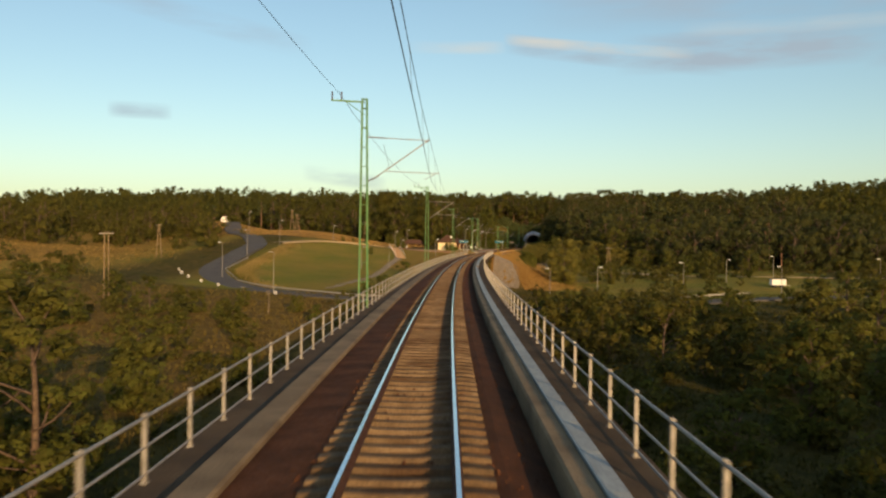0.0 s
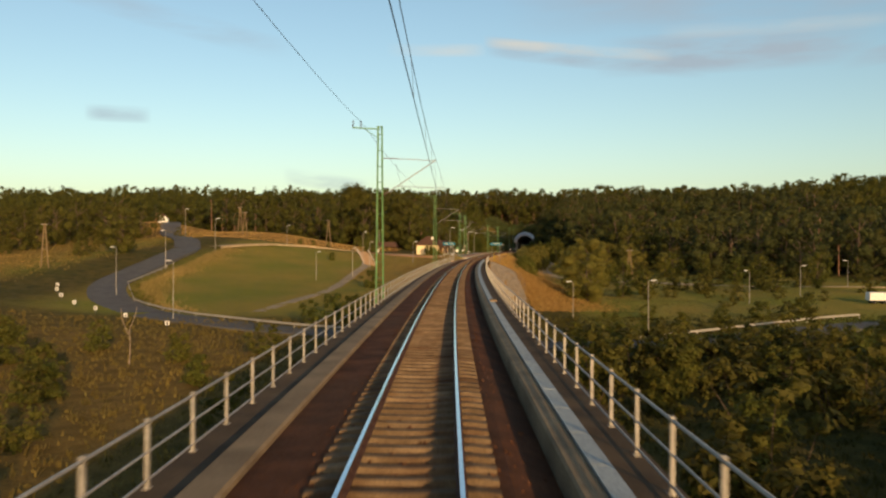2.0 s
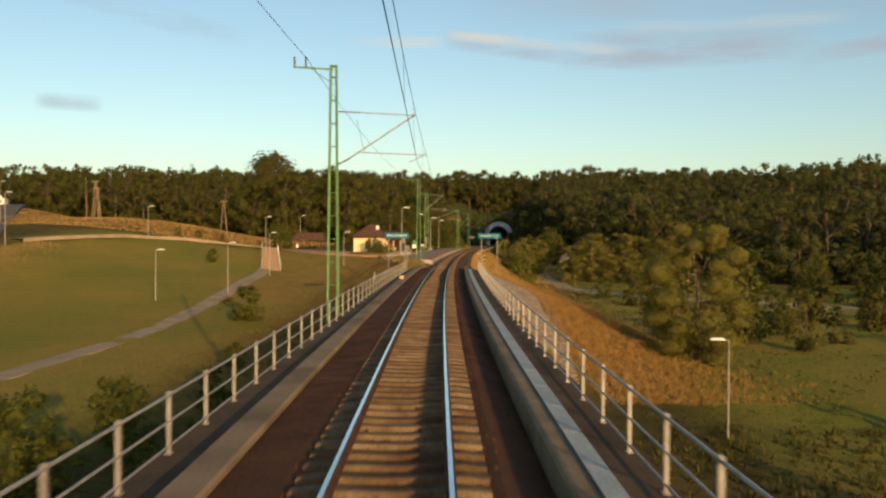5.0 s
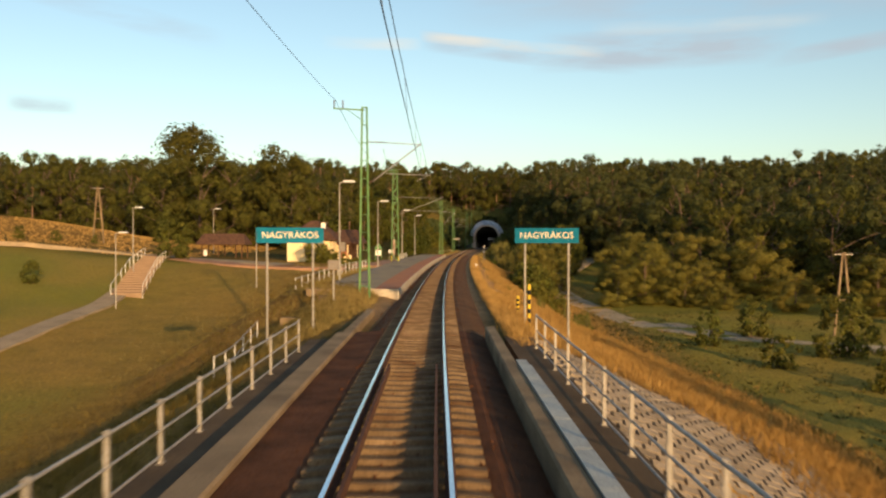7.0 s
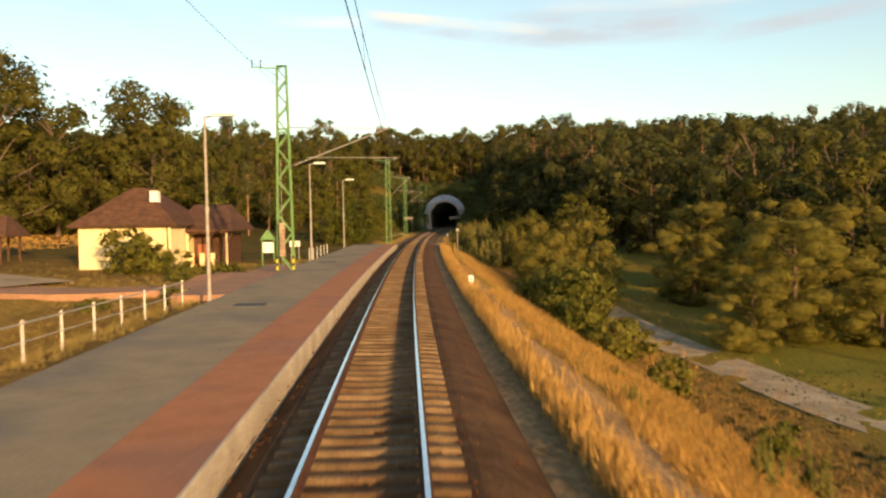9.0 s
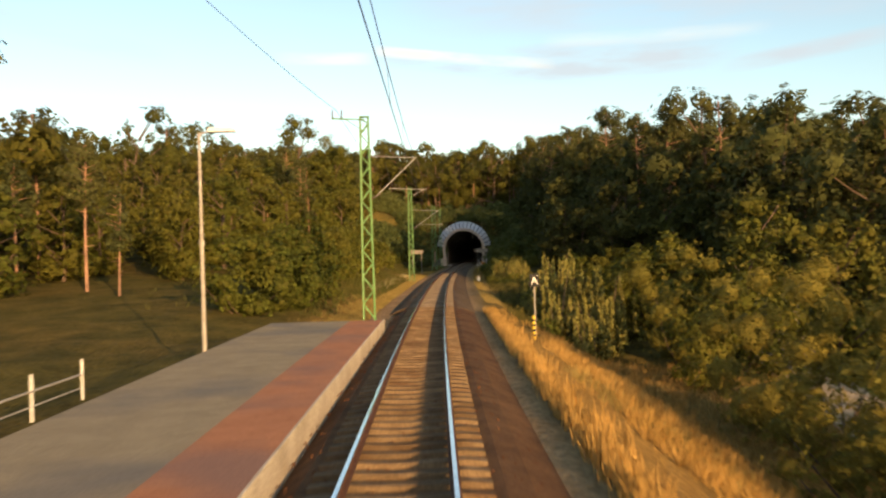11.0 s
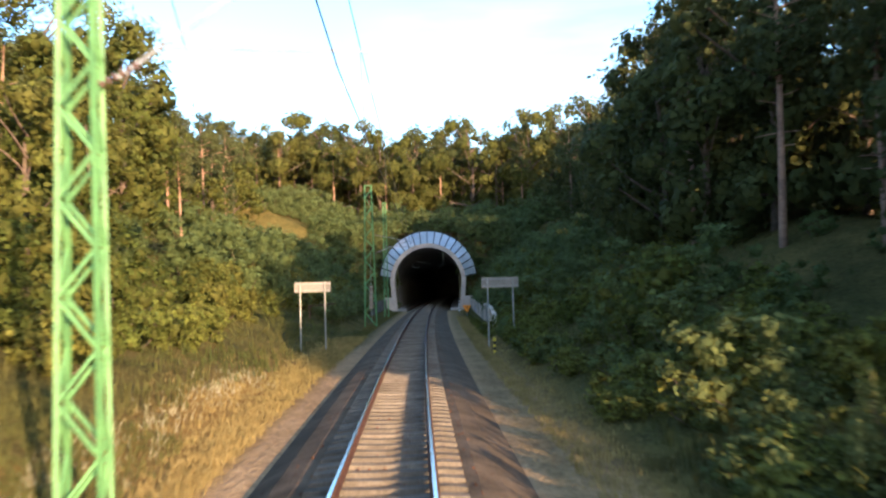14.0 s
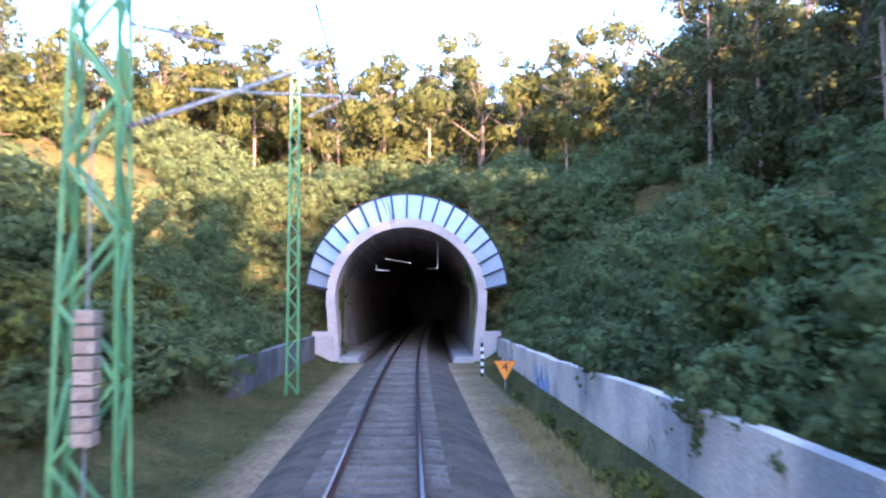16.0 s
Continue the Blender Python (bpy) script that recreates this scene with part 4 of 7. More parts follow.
contact = span(level, stagger, "contact_wire", 0.010, "taut copper contact wire above the track")
messenger = span(hang, lambda a, b, u: stagger(a, b, u) - 0.06, "messenger_wire", 0.009, "sagging dark messenger wire above the contact wire")
for a, b in zip(SUPPORTS[:-1], SUPPORTS[1:]):
    for u in (0.08, 0.22, 0.36, 0.5, 0.64, 0.78, 0.92):
        s = a + (b - a) * u
        bm = bar(P(s, stagger(a, b, u), level(a, b, u)), P(s, stagger(a, b, u) - 0.06, hang(a, b, u)), 0.006, 3)
        part("dropper", bm, M_WIRE, messenger)
FEED = [(-27, -5.15, 10.5), (43, -5.15, 10.5), (110.5, -5.15, 10.5), (183, -5.15, 10.5), (252.3, -5.2, 10.5), (313.5, -8.3, 12.0), (368, -4.65, 10.5), (423.2, -5.3, 10.9)]
pts = []
for a, b in zip(FEED[:-1], FEED[1:]):
    for k in range(14):
        u = k / 14
        pts.append(P(a[0] + (b[0] - a[0]) * u, a[1] + (b[1] - a[1]) * u + KAPPA * (b[0] - a[0]) ** 2 / 2 * u * (1 - u), a[2] + (b[2] - a[2]) * u - 4 * 0.75 * u * (1 - u)))
pts.append(P(*FEED[-1]))
tagged(new("feeder_wire", wire_mesh("feeder_wire", pts, 0.014, M_WIRE, 4)), "dark feeder wire on top of the masts", "overhead wire", "wires of the overhead line")

# ---- the halt: platform ----
PLAT0, PLAT1, PZ = 254.6, 360.0, 0.06
platform = thing("platform", Matrix(), "low station platform with red and grey paving and a concrete edge", "platform", kind="structure")
child("red_paving", swept("red_paving", [(-3.30, -0.5), (-3.30, PZ), (-1.905, PZ), (-1.905, -0.5)], PLAT0, PLAT1, 2.0, M_PLAT_RED), platform, "red concrete paving")
child("grey_paving", swept("grey_paving", [(-6.7, -0.7), (-6.7, PZ - 0.004), (-3.302, PZ - 0.004), (-3.302, -0.7)], PLAT0 + 0.6, PLAT1, 2.0, M_PLAT_GREY), platform, "grey concrete paving")
child("path_strip", swept("path_strip", [(-9.0, -0.7), (-9.0, PZ - 0.05), (-6.702, PZ - 0.05), (-6.702, -0.7)], 299, 322, 2.0, M_BRICKPATH), platform, "reddish paving of the way to the house")
for s in np.arange(PLAT0, PLAT1 - 0.1, 1.0):
    v = [arr(s + a, d, z) for a in (0.006, 0.994) for d, z in ((-1.903, -0.9), (-1.903, PZ - 0.002), (-1.868, PZ - 0.002), (-1.856, PZ - 0.014), (-1.85, -0.9))]
    child("edge_slab", mesh_of("edge_slab", v, [(0, 1, 6, 5), (1, 2, 7, 6), (2, 3, 8, 7), (3, 4, 9, 8), (4, 3, 2, 1, 0), (5, 6, 7, 8, 9)], M_PLAT_EDGE), platform)
end_wall = part("end_wall", box(-2.42, 2.32, -0.12, 0.12, -0.9, 0.0), M_PLAT_EDGE, platform, "pale concrete end wall of the platform", bevel=0.015)
end_wall.matrix_basis = at(PLAT0 - 0.13, -4.18, PZ - 0.004)
# iron covers let into the paving
for s, d in ((262.0, -5.0), (294.2, -4.9), (322.5, -5.2)):
    ob = tagged(new("drain_cover", mesh_of("drain_cover", [(-0.55, -0.4, 0), (0.55, -0.4, 0), (0.55, 0.4, 0), (-0.55, 0.4, 0), (-0.53, -0.38, 0.02), (0.53, -0.38, 0.02), (0.53, 0.38, 0.02), (-0.53, 0.38, 0.02)], [(0, 1, 5, 4), (1, 2, 6, 5), (2, 3, 7, 6), (3, 0, 4, 7), (4, 5, 6, 7)], M_SEAM)), "dark iron cover set in the platform paving", "drain cover", "platform covers")
    ob.matrix_basis = at(s, d, PZ)


def lamp_post(s, d, foot, height, turn=0.0, lean=0.9):
    """Lamp post with one flat head on a short arm."""
    m = thing("lamp_post", at(s, d, foot, turn), "grey galvanised lamp post with a flat white lamp head", "lamp post", "lamp posts")
    part("pole", bar((0, 0, -0.3), (0, 0, height * 0.5), 0.075, 8, 0.06, bar((0, 0, height * 0.5), (0, 0, height), 0.055, 8, 0.04)), M_GALV, m)
    part("sleeve", bar((0, 0, height * 0.48), (0, 0, height * 0.5 + 0.05), 0.085, 8), M_GALV, m)
    part("arm", bar((0, 0, height - 0.05), (0.35, 0, height + 0.04), 0.035), M_GALV, m)
    bm = box(0.25, 0.25 + lean, -0.16, 0.16, height, height + 0.13)
    for v in bm.verts:
        if v.co.z > height + 0.1:
            v.co.x = 0.25 + lean * 0.5 + (v.co.x - 0.25 - lean * 0.5) * 0.8
            v.co.y *= 0.7
    part("lamp_head", bm, M_LAMPHEAD, m, "flat white lamp head")
    return m


lamp_main = lamp_post(267.5, -7.0, PZ - 0.1, 7.1)
part("box", box(0.05, 0.42, -0.14, 0.1, 2.05, 2.75), M_SIGN_BACK, lamp_main, "tan switch box on the pole", bevel=0.01)
lamp_post(297.5, -7.1, PZ - 0.1, 7.0)
lamp_post(326.0, -6.75, PZ, 6.9)
lamp_post(350.0, -6.75, PZ, 6.8)


def fence(points, height, label, group="fences"):
    """Low fence: posts with two rails between them."""
    ob = thing("fence", Matrix(), label, "fence", group)
    tops, mids = [], []
    for s, d in points:
        z = float(land(s, d))
        child("post", FENCE_POST, ob, "", at(s, d, z - 0.1))
        tops.append(P(s, d, z + height - 0.08))
        mids.append(P(s, d, z + height * 0.45))
    child("handrail", wire_mesh("handrail", tops, 0.026, M_GALV, 6), ob)
    child("lower_rail", wire_mesh("lower_rail", mids, 0.018, M_GALV, 6), ob)


bm = bar((0, 0, 0), (0, 0, 1.06), 0.025, 8)
FENCE_POST = bpy.data.meshes.new("post")
bm.to_mesh(FENCE_POST)
bm.free()
FENCE_POST.materials.append(M_WHITE)
fence([(262 + 2.1 * k, -9.2 + 0.06 * k) for k in range(18)], 0.95, "white-painted tube fence behind the platform")
fence([(331 + 2.4 * k, -7.6) for k in range(6)], 0.7, "low pale fence behind the platform")
fence([(236 + 2.5 * k, -7.4 - 0.25 * k) for k in range(6)], 1.0, "rusty tube fence on the bank")



# ---- station name signs ----
def name_sign(s, d, foot, lettered, label, z_low=2.78, z_high=3.38, width=2.56):
    m = thing("station_sign", at(s, d, foot, (-12 if d > 0 else 10) if lettered else 0), label, "station sign", "station name signs")
    for x in (-width * 0.34, width * 0.34):
        part("post", bar((x, 0, -0.3), (x, 0, z_high - foot), 0.045, 8), M_GALV, m)
    board = part("board", box(-width / 2, width / 2, -0.075, -0.05, z_low - foot, z_high - foot) if lettered else box(-width / 2, width / 2, 0.05, 0.075, z_low - foot, z_high - foot), M_SIGN_BLUE if lettered else M_SIGN_BACK, m, "blue board" if lettered else "bare metal back of the board", bevel=0.004)
    if lettered:
        child("lettering", text_mesh("NAGYRÁKOS", 0.36, M_SIGN_TEXT, 0.003), board, "pale raised lettering", Matrix.Translation((0, -0.08, (z_low + z_high) / 2 - foot)) @ pose(0, 0, 0, 90, 0, 0))
    else:
        for z in (z_low + 0.1, z_high - 0.1):
            part("clamp", box(-width / 2 + 0.05, width / 2 - 0.05, 0.02, 0.05, z - foot - 0.02, z - foot + 0.02), M_GALV, board)
    return m


name_sign(238.6, -5.16, float(land(238.6, -5.16)), True, "teal station name sign with pale lettering on two posts")
name_sign(240.0, 4.9, float(land(240.0, 4.9)), True, "teal station name sign with pale lettering on two posts")
name_sign(459.0, -5.5, float(land(459, -5.5)), False, "back of a station name sign on two posts", 2.62, 3.2, 2.02)
name_sign(457.8, 4.85, float(land(457.8, 4.85)), False, "back of a station name sign on two posts", 2.62, 3.2, 2.02)


def striped_post(s, d, height, colours, label, n=9):
    z = float(land(s, d))
    m = thing("marker_post", at(s, d, z), label, "marker post", "marker posts")
    for k in range(n):
        part("band", bar((0, 0, height * k / n - (0.3 if k == 0 else 0)), (0, 0, height * (k + 1) / n - 0.002), 0.075, 8), colours[k % 2], m)
    part("cap", bar((0, 0, height), (0, 0, height + 0.05), 0.075, 8, 0.03), colours[0], m)
    return m


striped_post(242.0, 4.4, 1.8, (M_YELLOW, M_BLACK), "short yellow and black striped marker post on the bank")
striped_post(360.4, 4.65, -float(land(360.4, 4.65)), (M_YELLOW, M_BLACK), "short yellow and black striped marker post beside the track")
striped_post(454.4, 4.2, 0.12 - float(land(454.4, 4.2)), (M_YELLOW, M_BLACK), "short yellow and black striped marker post beside the track", 5)
striped_post(512.5, 3.9, 1.6, (M_BLACK, M_WHITE), "black and white striped marker post by the tunnel")
striped_post(247.6, 4.4, 0.1 - float(land(247.6, 4.4)), (M_YELLOW, M_BLACK), "short yellow and black striped marker post in dry grass")

# letter board on a pole
LB = 1.45 - float(land(363.7, 5.06))
board = thing("letter_board", at(363.7, 5.06, float(land(363.7, 5.06))), "dark square board with a white letter on a pole", "signal board")
part("pole", bar((0, 0, -0.3), (0, 0, LB - 0.1), 0.04, 8), M_GALV, board)
plate = part("plate", box(-0.22, 0.22, -0.075, -0.045, LB - 0.3, LB + 0.3), M_BLACK, board, "black plate", bevel=0.004)
child("letter", text_mesh("A", 0.5, M_WHITE, 0.003), plate, "white letter", Matrix.Translation((0, -0.08, LB - 0.02)) @ pose(0, 0, 0, 90, 0, 0))
for x in (0.09, 0.14):
    part("dot", bar((x, -0.09, LB + 0.22), (x, -0.07, LB + 0.22), 0.018, 8), M_WHITE, plate)


def milestone(s, d, size=1.0):
    z = float(land(s, d))
    ob = thing("marker_stone", at(s, d, z), "small white-painted stone marker beside the track", "marker stone", "marker stones")
    bm = box(-0.13 * size, 0.13 * size, -0.1, 0.1, -0.2, 0.55 * size)
    part("stone", bm, M_WHITE, ob, bevel=0.03)
    part("writing", box(-0.07 * size, 0.07 * size, -0.106, -0.101, 0.32 * size, 0.38 * size), M_BLACK, ob)
    return ob


milestone(308.5, 3.7)
milestone(420.5, 3.98)
milestone(318, 3.6, 0.5)

# small cabinets and notices by the start of the platform
cab = thing("control_cabinet", at(247.0, -4.6, 0.25), "small control cabinet on a post, shadow put into its tan colour", "cabinet")
part("post", bar((0, 0, -1.2), (0, 0, 1.3), 0.05, 8), M_GALV, cab)
# tan case colour stands in for the train's shadow falling on it
part("case", box(-0.26, 0.26, -0.12, 0.12, 1.2, 1.66), M_SIGN_BACK, cab, bevel=0.02)
for s, d, w, turn in ((249.2, -4.9, 1.5, 4), (246.4, -6.2, 1.7, -3), (253.2, -6.0, 1.9, 2)):
    slab = thing("concrete_slab", at(s, d, float(land(s, d)), turn), "weathered concrete slab half sunk in dry weeds", "concrete slab", "old slabs")
    part("block", box(-w / 2, w / 2, -0.22, 0.22, -0.3, 0.10), M_CONCRETE, slab, bevel=0.02)
notice = thing("notice_board", at(333.0, -9.0, float(land(333, -9))), "white notice board on two posts", "notice board")
for x in (-0.3, 0.3):
    part("post", bar((x, 0, -0.3), (x, 0, 1.5), 0.035, 8), M_GALV, notice)
face = part("panel", box(-0.42, 0.42, -0.06, -0.035, 1.3, 1.75), M_WHITE, notice, bevel=0.005)
for k in range(4):
    part("writing", box(-0.32, 0.32 - 0.08 * (k % 2), -0.066, -0.0605, 1.38 + k * 0.085, 1.41 + k * 0.085), M_BLACK, face)
clock_sign = thing("timetable_stand", at(330.0, -10.6, float(land(330, -10.6))), "green timetable stand with a peaked top", "timetable stand")
for x in (-0.45, 0.45):
    part("post", box(x - 0.04, x + 0.04, -0.04, 0.04, -0.3, 2.3), M_GREEN_STEEL, clock_sign)
part("panel", box(-0.41, 0.41, -0.03, 0.03, 1.2, 2.0), M_WHITE, clock_sign, bevel=0.006)
bm = bmesh.new()
pv = [bm.verts.new(p) for p in ((-0.6, -0.2, 2.2), (0.6, -0.2, 2.2), (0, -0.2, 3.0), (-0.6, 0.2, 2.2), (0.6, 0.2, 2.2), (0, 0.2, 3.0))]
for f in ((0, 1, 2), (5, 4, 3), (0, 2, 5, 3), (1, 4, 5, 2), (0, 3, 4, 1)):
    bm.faces.new([pv[i] for i in f])
part("roof", bm, M_GREEN_STEEL, clock_sign)


# ---- station house ----
def hip_roof(x0, x1, y0, y1, z0, z1, rx0, rx1, ry0, ry1, thick=0.16):
    """Hipped roof between eaves at z0 and a ridge at z1."""
    bm = bmesh.new()
    low = [bm.verts.new(p) for p in ((x0, y0, z0 - thick), (x1, y0, z0 - thick), (x1, y1, z0 - thick), (x0, y1, z0 - thick))]
    eave = [bm.verts.new(p) for p in ((x0, y0, z0), (x1, y0, z0), (x1, y1, z0), (x0, y1, z0))]
    r = [bm.verts.new(p) for p in ((rx0, ry0, z1), (rx1, ry0, z1), (rx1, ry1, z1), (rx0, ry1, z1))]
    for k in range(4):
        bm.faces.new((low[k], low[(k + 1) % 4], eave[(k + 1) % 4], eave[k]))
        bm.faces.new((eave[k], eave[(k + 1) % 4], r[(k + 1) % 4], r[k]))
    bm.faces.new(low[::-1])
    bm.faces.new(r)
    return bm


HZ = -0.6
house = thing("station_house", at(325.3, -19.9, HZ), "small pale yellow station house with a brown hipped roof", "house")
part("wall", box(-3.2, 3.3, 0, 8.5, -0.6, 3.5), M_PLASTER, house, "sunlit pale yellow plaster walls")
part("plinth", box(-3.24, 3.34, -0.04, 8.54, -0.62, 0.28), M_CONCRETE, house)
roof = part("roof", hip_roof(-3.75, 3.85, -0.55, 9.05, 3.42, 6.15, -0.45, 0.55, 3.2, 5.2), M_ROOF, house, "brown tiled hipped roof")
# rows of tiles on the side that faces the line
for k in range(1, 12):
    u = k / 12
    a = Vector((-3.75, -0.55, 3.42)).lerp(Vector((-0.45, 3.2, 6.15)), u)
    b = Vector((3.85, -0.55, 3.42)).lerp(Vector((0.55, 3.2, 6.15)), u)
    part("tile_row", flat_bar(a + Vector((0, -0.01, 0.01)), b + Vector((0, -0.01, 0.01)), 0.02, 0.05), M_ROOF, roof)
    a = Vector((3.85, -0.55, 3.42)).lerp(Vector((0.55, 3.2, 6.15)), u)
    b = Vector((3.85, 9.05, 3.42)).lerp(Vector((0.55, 5.2, 6.15)), u)
    part("tile_row", flat_bar(a + Vector((0.01, 0, 0.01)), b + Vector((0.01, 0, 0.01)), 0.05, 0.02), M_ROOF, roof)
part("chimney", box(1.35, 1.95, 1.7, 2.3, 4.5, 5.85), M_WHITE, roof, "white plastered chimney")
part("chimney_cap", box(1.28, 2.02, 1.63, 2.37, 5.85, 5.93), M_CONCRETE, roof)
part("finial", bar((1.65, 2.0, 5.93), (1.65, 2.0, 6.45), 0.03, 6), M_SEAM, roof)
# lower wing with a veranda on posts
wing = thing("station_wing", at(329.5, -14.35, HZ), "lower wing of the station house with a posted veranda", "house wing")
# wall coloured dark brown to carry the shade under the veranda roof
part("wall", box(-2.2, 0.3, 1.6, 7.0, -0.6, 2.6), M_WOOD, wing, "wing wall with the veranda's shade put into its dark brown colour")
part("roof", hip_roof(-3.4, 1.2, -0.6, 8.0, 2.95, 4.9, -2.6, 0.2, 3.4, 4.0), M_ROOF, wing, "brown tiled roof")
part("beam", box(-2.7, 0.9, -0.25, -0.1, 2.65, 2.8), M_WOOD, wing)
for x in (-2.2, -0.7, 0.75):
    part("post", box(x - 0.07, x + 0.07, -0.24, -0.10, -0.5, 2.66), M_PLASTER, wing, "sunlit pale post")
    part("brace", flat_bar((x, -0.17, 2.0), (x + 0.45, -0.17, 2.66), 0.08, 0.08), M_WOOD, wing)
for k in range(3):
    part("railing_panel", box(-2.1 + 0.8 * k, -1.75 + 0.8 * k, -0.2, -0.14, -0.4, 1.15), M_PLASTER, wing, "pale board of the veranda railing" if k == 0 else "")
door = part("door", box(-1.9, -1.0, 1.55, 1.6, -0.3, 1.8), M_DOOR, wing, "red-brown door")
part("door_handle", bar((-1.1, 1.52, 0.75), (-1.1, 1.56, 0.75), 0.03, 6), M_GALV, door)
part("gutter", bar((-3.8, -0.62, 3.40), (3.9, -0.62, 3.40), 0.06, 6), M_WOOD, house)
part("downpipe", bar((3.1, -0.12, 3.35), (3.1, -0.12, -0.2), 0.045, 6), M_WOOD, house)
win = part("window", box(-0.7, 0.5, -0.03, 0.05, 1.0, 2.2), M_WOOD, house, "brown window frame")
part("pane", box(-0.62, 0.42, -0.036, -0.031, 1.08, 2.12), M_GLASS_DARK, win)

# open waiting shelter
shelter = thing("waiting_shelter", at(331.0, -34.0, -0.55), "brown-roofed open timber shelter on posts", "shelter")
part("roof", hip_roof(-3.7, 3.7, -1.6, 2.6, 2.75, 4.25, -3.0, 3.0, 0.3, 0.7), M_ROOF, shelter, "brown tiled roof")
for x in (-2.9, -0.4, 2.2, 3.1):
    for y in (-1.1, 2.0):
        part("post", box(x - 0.08, x + 0.08, y - 0.08, y + 0.08, -0.4, 2.62), M_WOOD, shelter)
part("bench", box(-2.6, 2.6, 1.3, 1.75, 0.42, 0.48), M_WOOD, shelter)
for x in (-2.3, 2.3):
    part("bench_leg", box(x - 0.05, x + 0.05, 1.4, 1.7, -0.2, 0.42), M_WOOD, shelter)
part("notice", box(-2.6, -2.1, -1.21, -1.18, 0.4, 1.8), M_WHITE, shelter, "white notice on a post")

# flight of steps from the forecourt down to the field
steps = thing("steps", Matrix(), "broad flight of reddish steps with pale handrails", "steps")
N = 24
za, zb = -0.6, -4.4


def step_place(u):
    s, d = 319 - 30 * u, -39.5 + 8.3 * u
    return s, d, max(za + (zb - za) * u, float(max(land(s, d - 1.5), land(s, d), land(s, d + 1.5))) + 0.12)


for k in range(N):
    s0, d0, z = step_place(k / N)
    s1, d1, _ = step_place((k + 1) / N)
    v = [arr(s, d + e, q) for s, d in ((s0, d0), (s1, d1)) for e, q in ((-1.5, z - 0.9), (-1.5, z), (1.5, z), (1.5, z - 0.9))]
    child("step", mesh_of("step", v, [(0, 1, 5, 4), (1, 2, 6, 5), (2, 3, 7, 6), (3, 2, 1, 0), (4, 5, 6, 7)], M_STEP), steps)
for e in (-1.6, 1.6):
    top = []
    for k in range(9):
        s, d, z = step_place(k / 8)
        part("post", bar(P(s, d + e, z - 0.5), P(s, d + e, z + 1.0), 0.035, 6), M_WHITE, steps)
        top.append(P(s, d + e, z + 1.0))
    child("handrail", wire_mesh("handrail", top, 0.03, M_WHITE, 6), steps)

# street lamps of the road and the lower halt
for s, d, h, turn in ((185.5, -44.3, 9.0, 180), (211, -65.2, 9.0, 180), (247, -71, 9.0, 180), (277, -70.5, 9.0, 0), (319, -97, 9, 0), (254.4, -37.6, 6.5, 0), (284, -30.2, 7, 0), (301.4, -35.5, 7.4, 0), (261.8, -30.4, 7.1, 0), (306, -59.6, 6.3, 0), (337, -37.4, 7.0, 0), (296, -20, 6, 0), (182, 27.0, 7.4, 0), (220, 52.4, 6.2, 180), (233, 66, 6.2, 0), (206, 72.5, 6.2, 180), (197.6, 17.7, 6.0, 180), (262, 86, 6.2, 180), (250, 112, 6.2, 180)):
    lamp_post(s, d, float(land(s, d)), h, turn)


def a_pole(s, d, height, turn=0.0, arms=False):
    """Two concrete legs leaning together, with a crossarm."""
    z = float(land(s, d))
    m = thing("power_pole", at(s, d, z, turn), "pale concrete A-shaped power pole", "power pole", "power poles")
    for y in (-0.9, 0.9):
        part("leg", flat_bar((y, 0, -0.4), (y * 0.1, 0, height), 0.17, 0.2), M_CONCRETE, m, bevel=0.02)
    part("cross_tie", box(-0.55, 0.55, -0.06, 0.06, height * 0.42, height * 0.42 + 0.14), M_CONCRETE, m)
    part("crossarm", box(-0.9, 0.9, -0.05, 0.05, height - 0.25, height - 0.15), M_GALV, m)
    for x in (-0.8, 0, 0.8):
        part("insulator", insulator((x, 0, height - 0.15), (x, 0, height + 0.1), None, 3, 0.05), M_CERAMIC, m)
    return P(s, d, z + height)


poles = [a_pole(290, 39.6, 8.2), a_pole(332, -53.5, 8.4), a_pole(237, -94, 9.8), a_pole(338, -86, 9.0), a_pole(329, -81, 8.0), a_pole(286, 140, 8.2)]


def cable(a, b, sag, name="power_line"):
    pts = [a.lerp(b, k / 14) - Vector((0, 0, 4 * sag * (k / 14) * (1 - k / 14))) for k in range(15)]
    tagged(new(name, wire_mesh(name, pts, 0.012, M_WIRE, 4)), "thin dark power line between two poles", "power line", "power lines")


cable(poles[0], poles[5], 1.6)
cable(poles[1], poles[4], 0.6)
cable(poles[4], poles[2], 1.6)


# twin-post pole in the western meadow
hz = float(land(159, -69.8))
twin = thing("power_pole", at(159, -69.8, hz, 12), "pale concrete pole of two upright posts with a crossarm", "power pole", "power poles")
for x in (-0.45, 0.45):
    part("post", bar((x, 0, -0.4), (x * 0.8, 0, 13.2), 0.16, 8, 0.11), M_CONCRETE, twin)
part("crossarm", box(-1.3, 1.3, -0.07, 0.07, 12.7, 12.9), M_GALV, twin)
for x in (-1.15, 0, 1.15):
    part("insulator", insulator((x, 0, 12.9), (x, 0, 13.2), None, 3, 0.06), M_CERAMIC, twin)


# chevron markers along the road bend
def chevron(s, d):
    z = float(land(s, d))
    m = thing("bend_marker", at(s, d, z), "white reflective bend marker on a dark post", "road marker", "bend markers")
    part("post", bar((0, 0, -0.2), (0, 0, 1.0), 0.04, 6), M_SEAM, m)
    part("plate", box(-0.3, 0.3, -0.05, -0.02, 0.7, 1.3), M_WHITE, m, bevel=0.01)
    part("arrow", box(-0.12, 0.12, -0.058, -0.0505, 0.78, 1.22), M_BLACK, m)


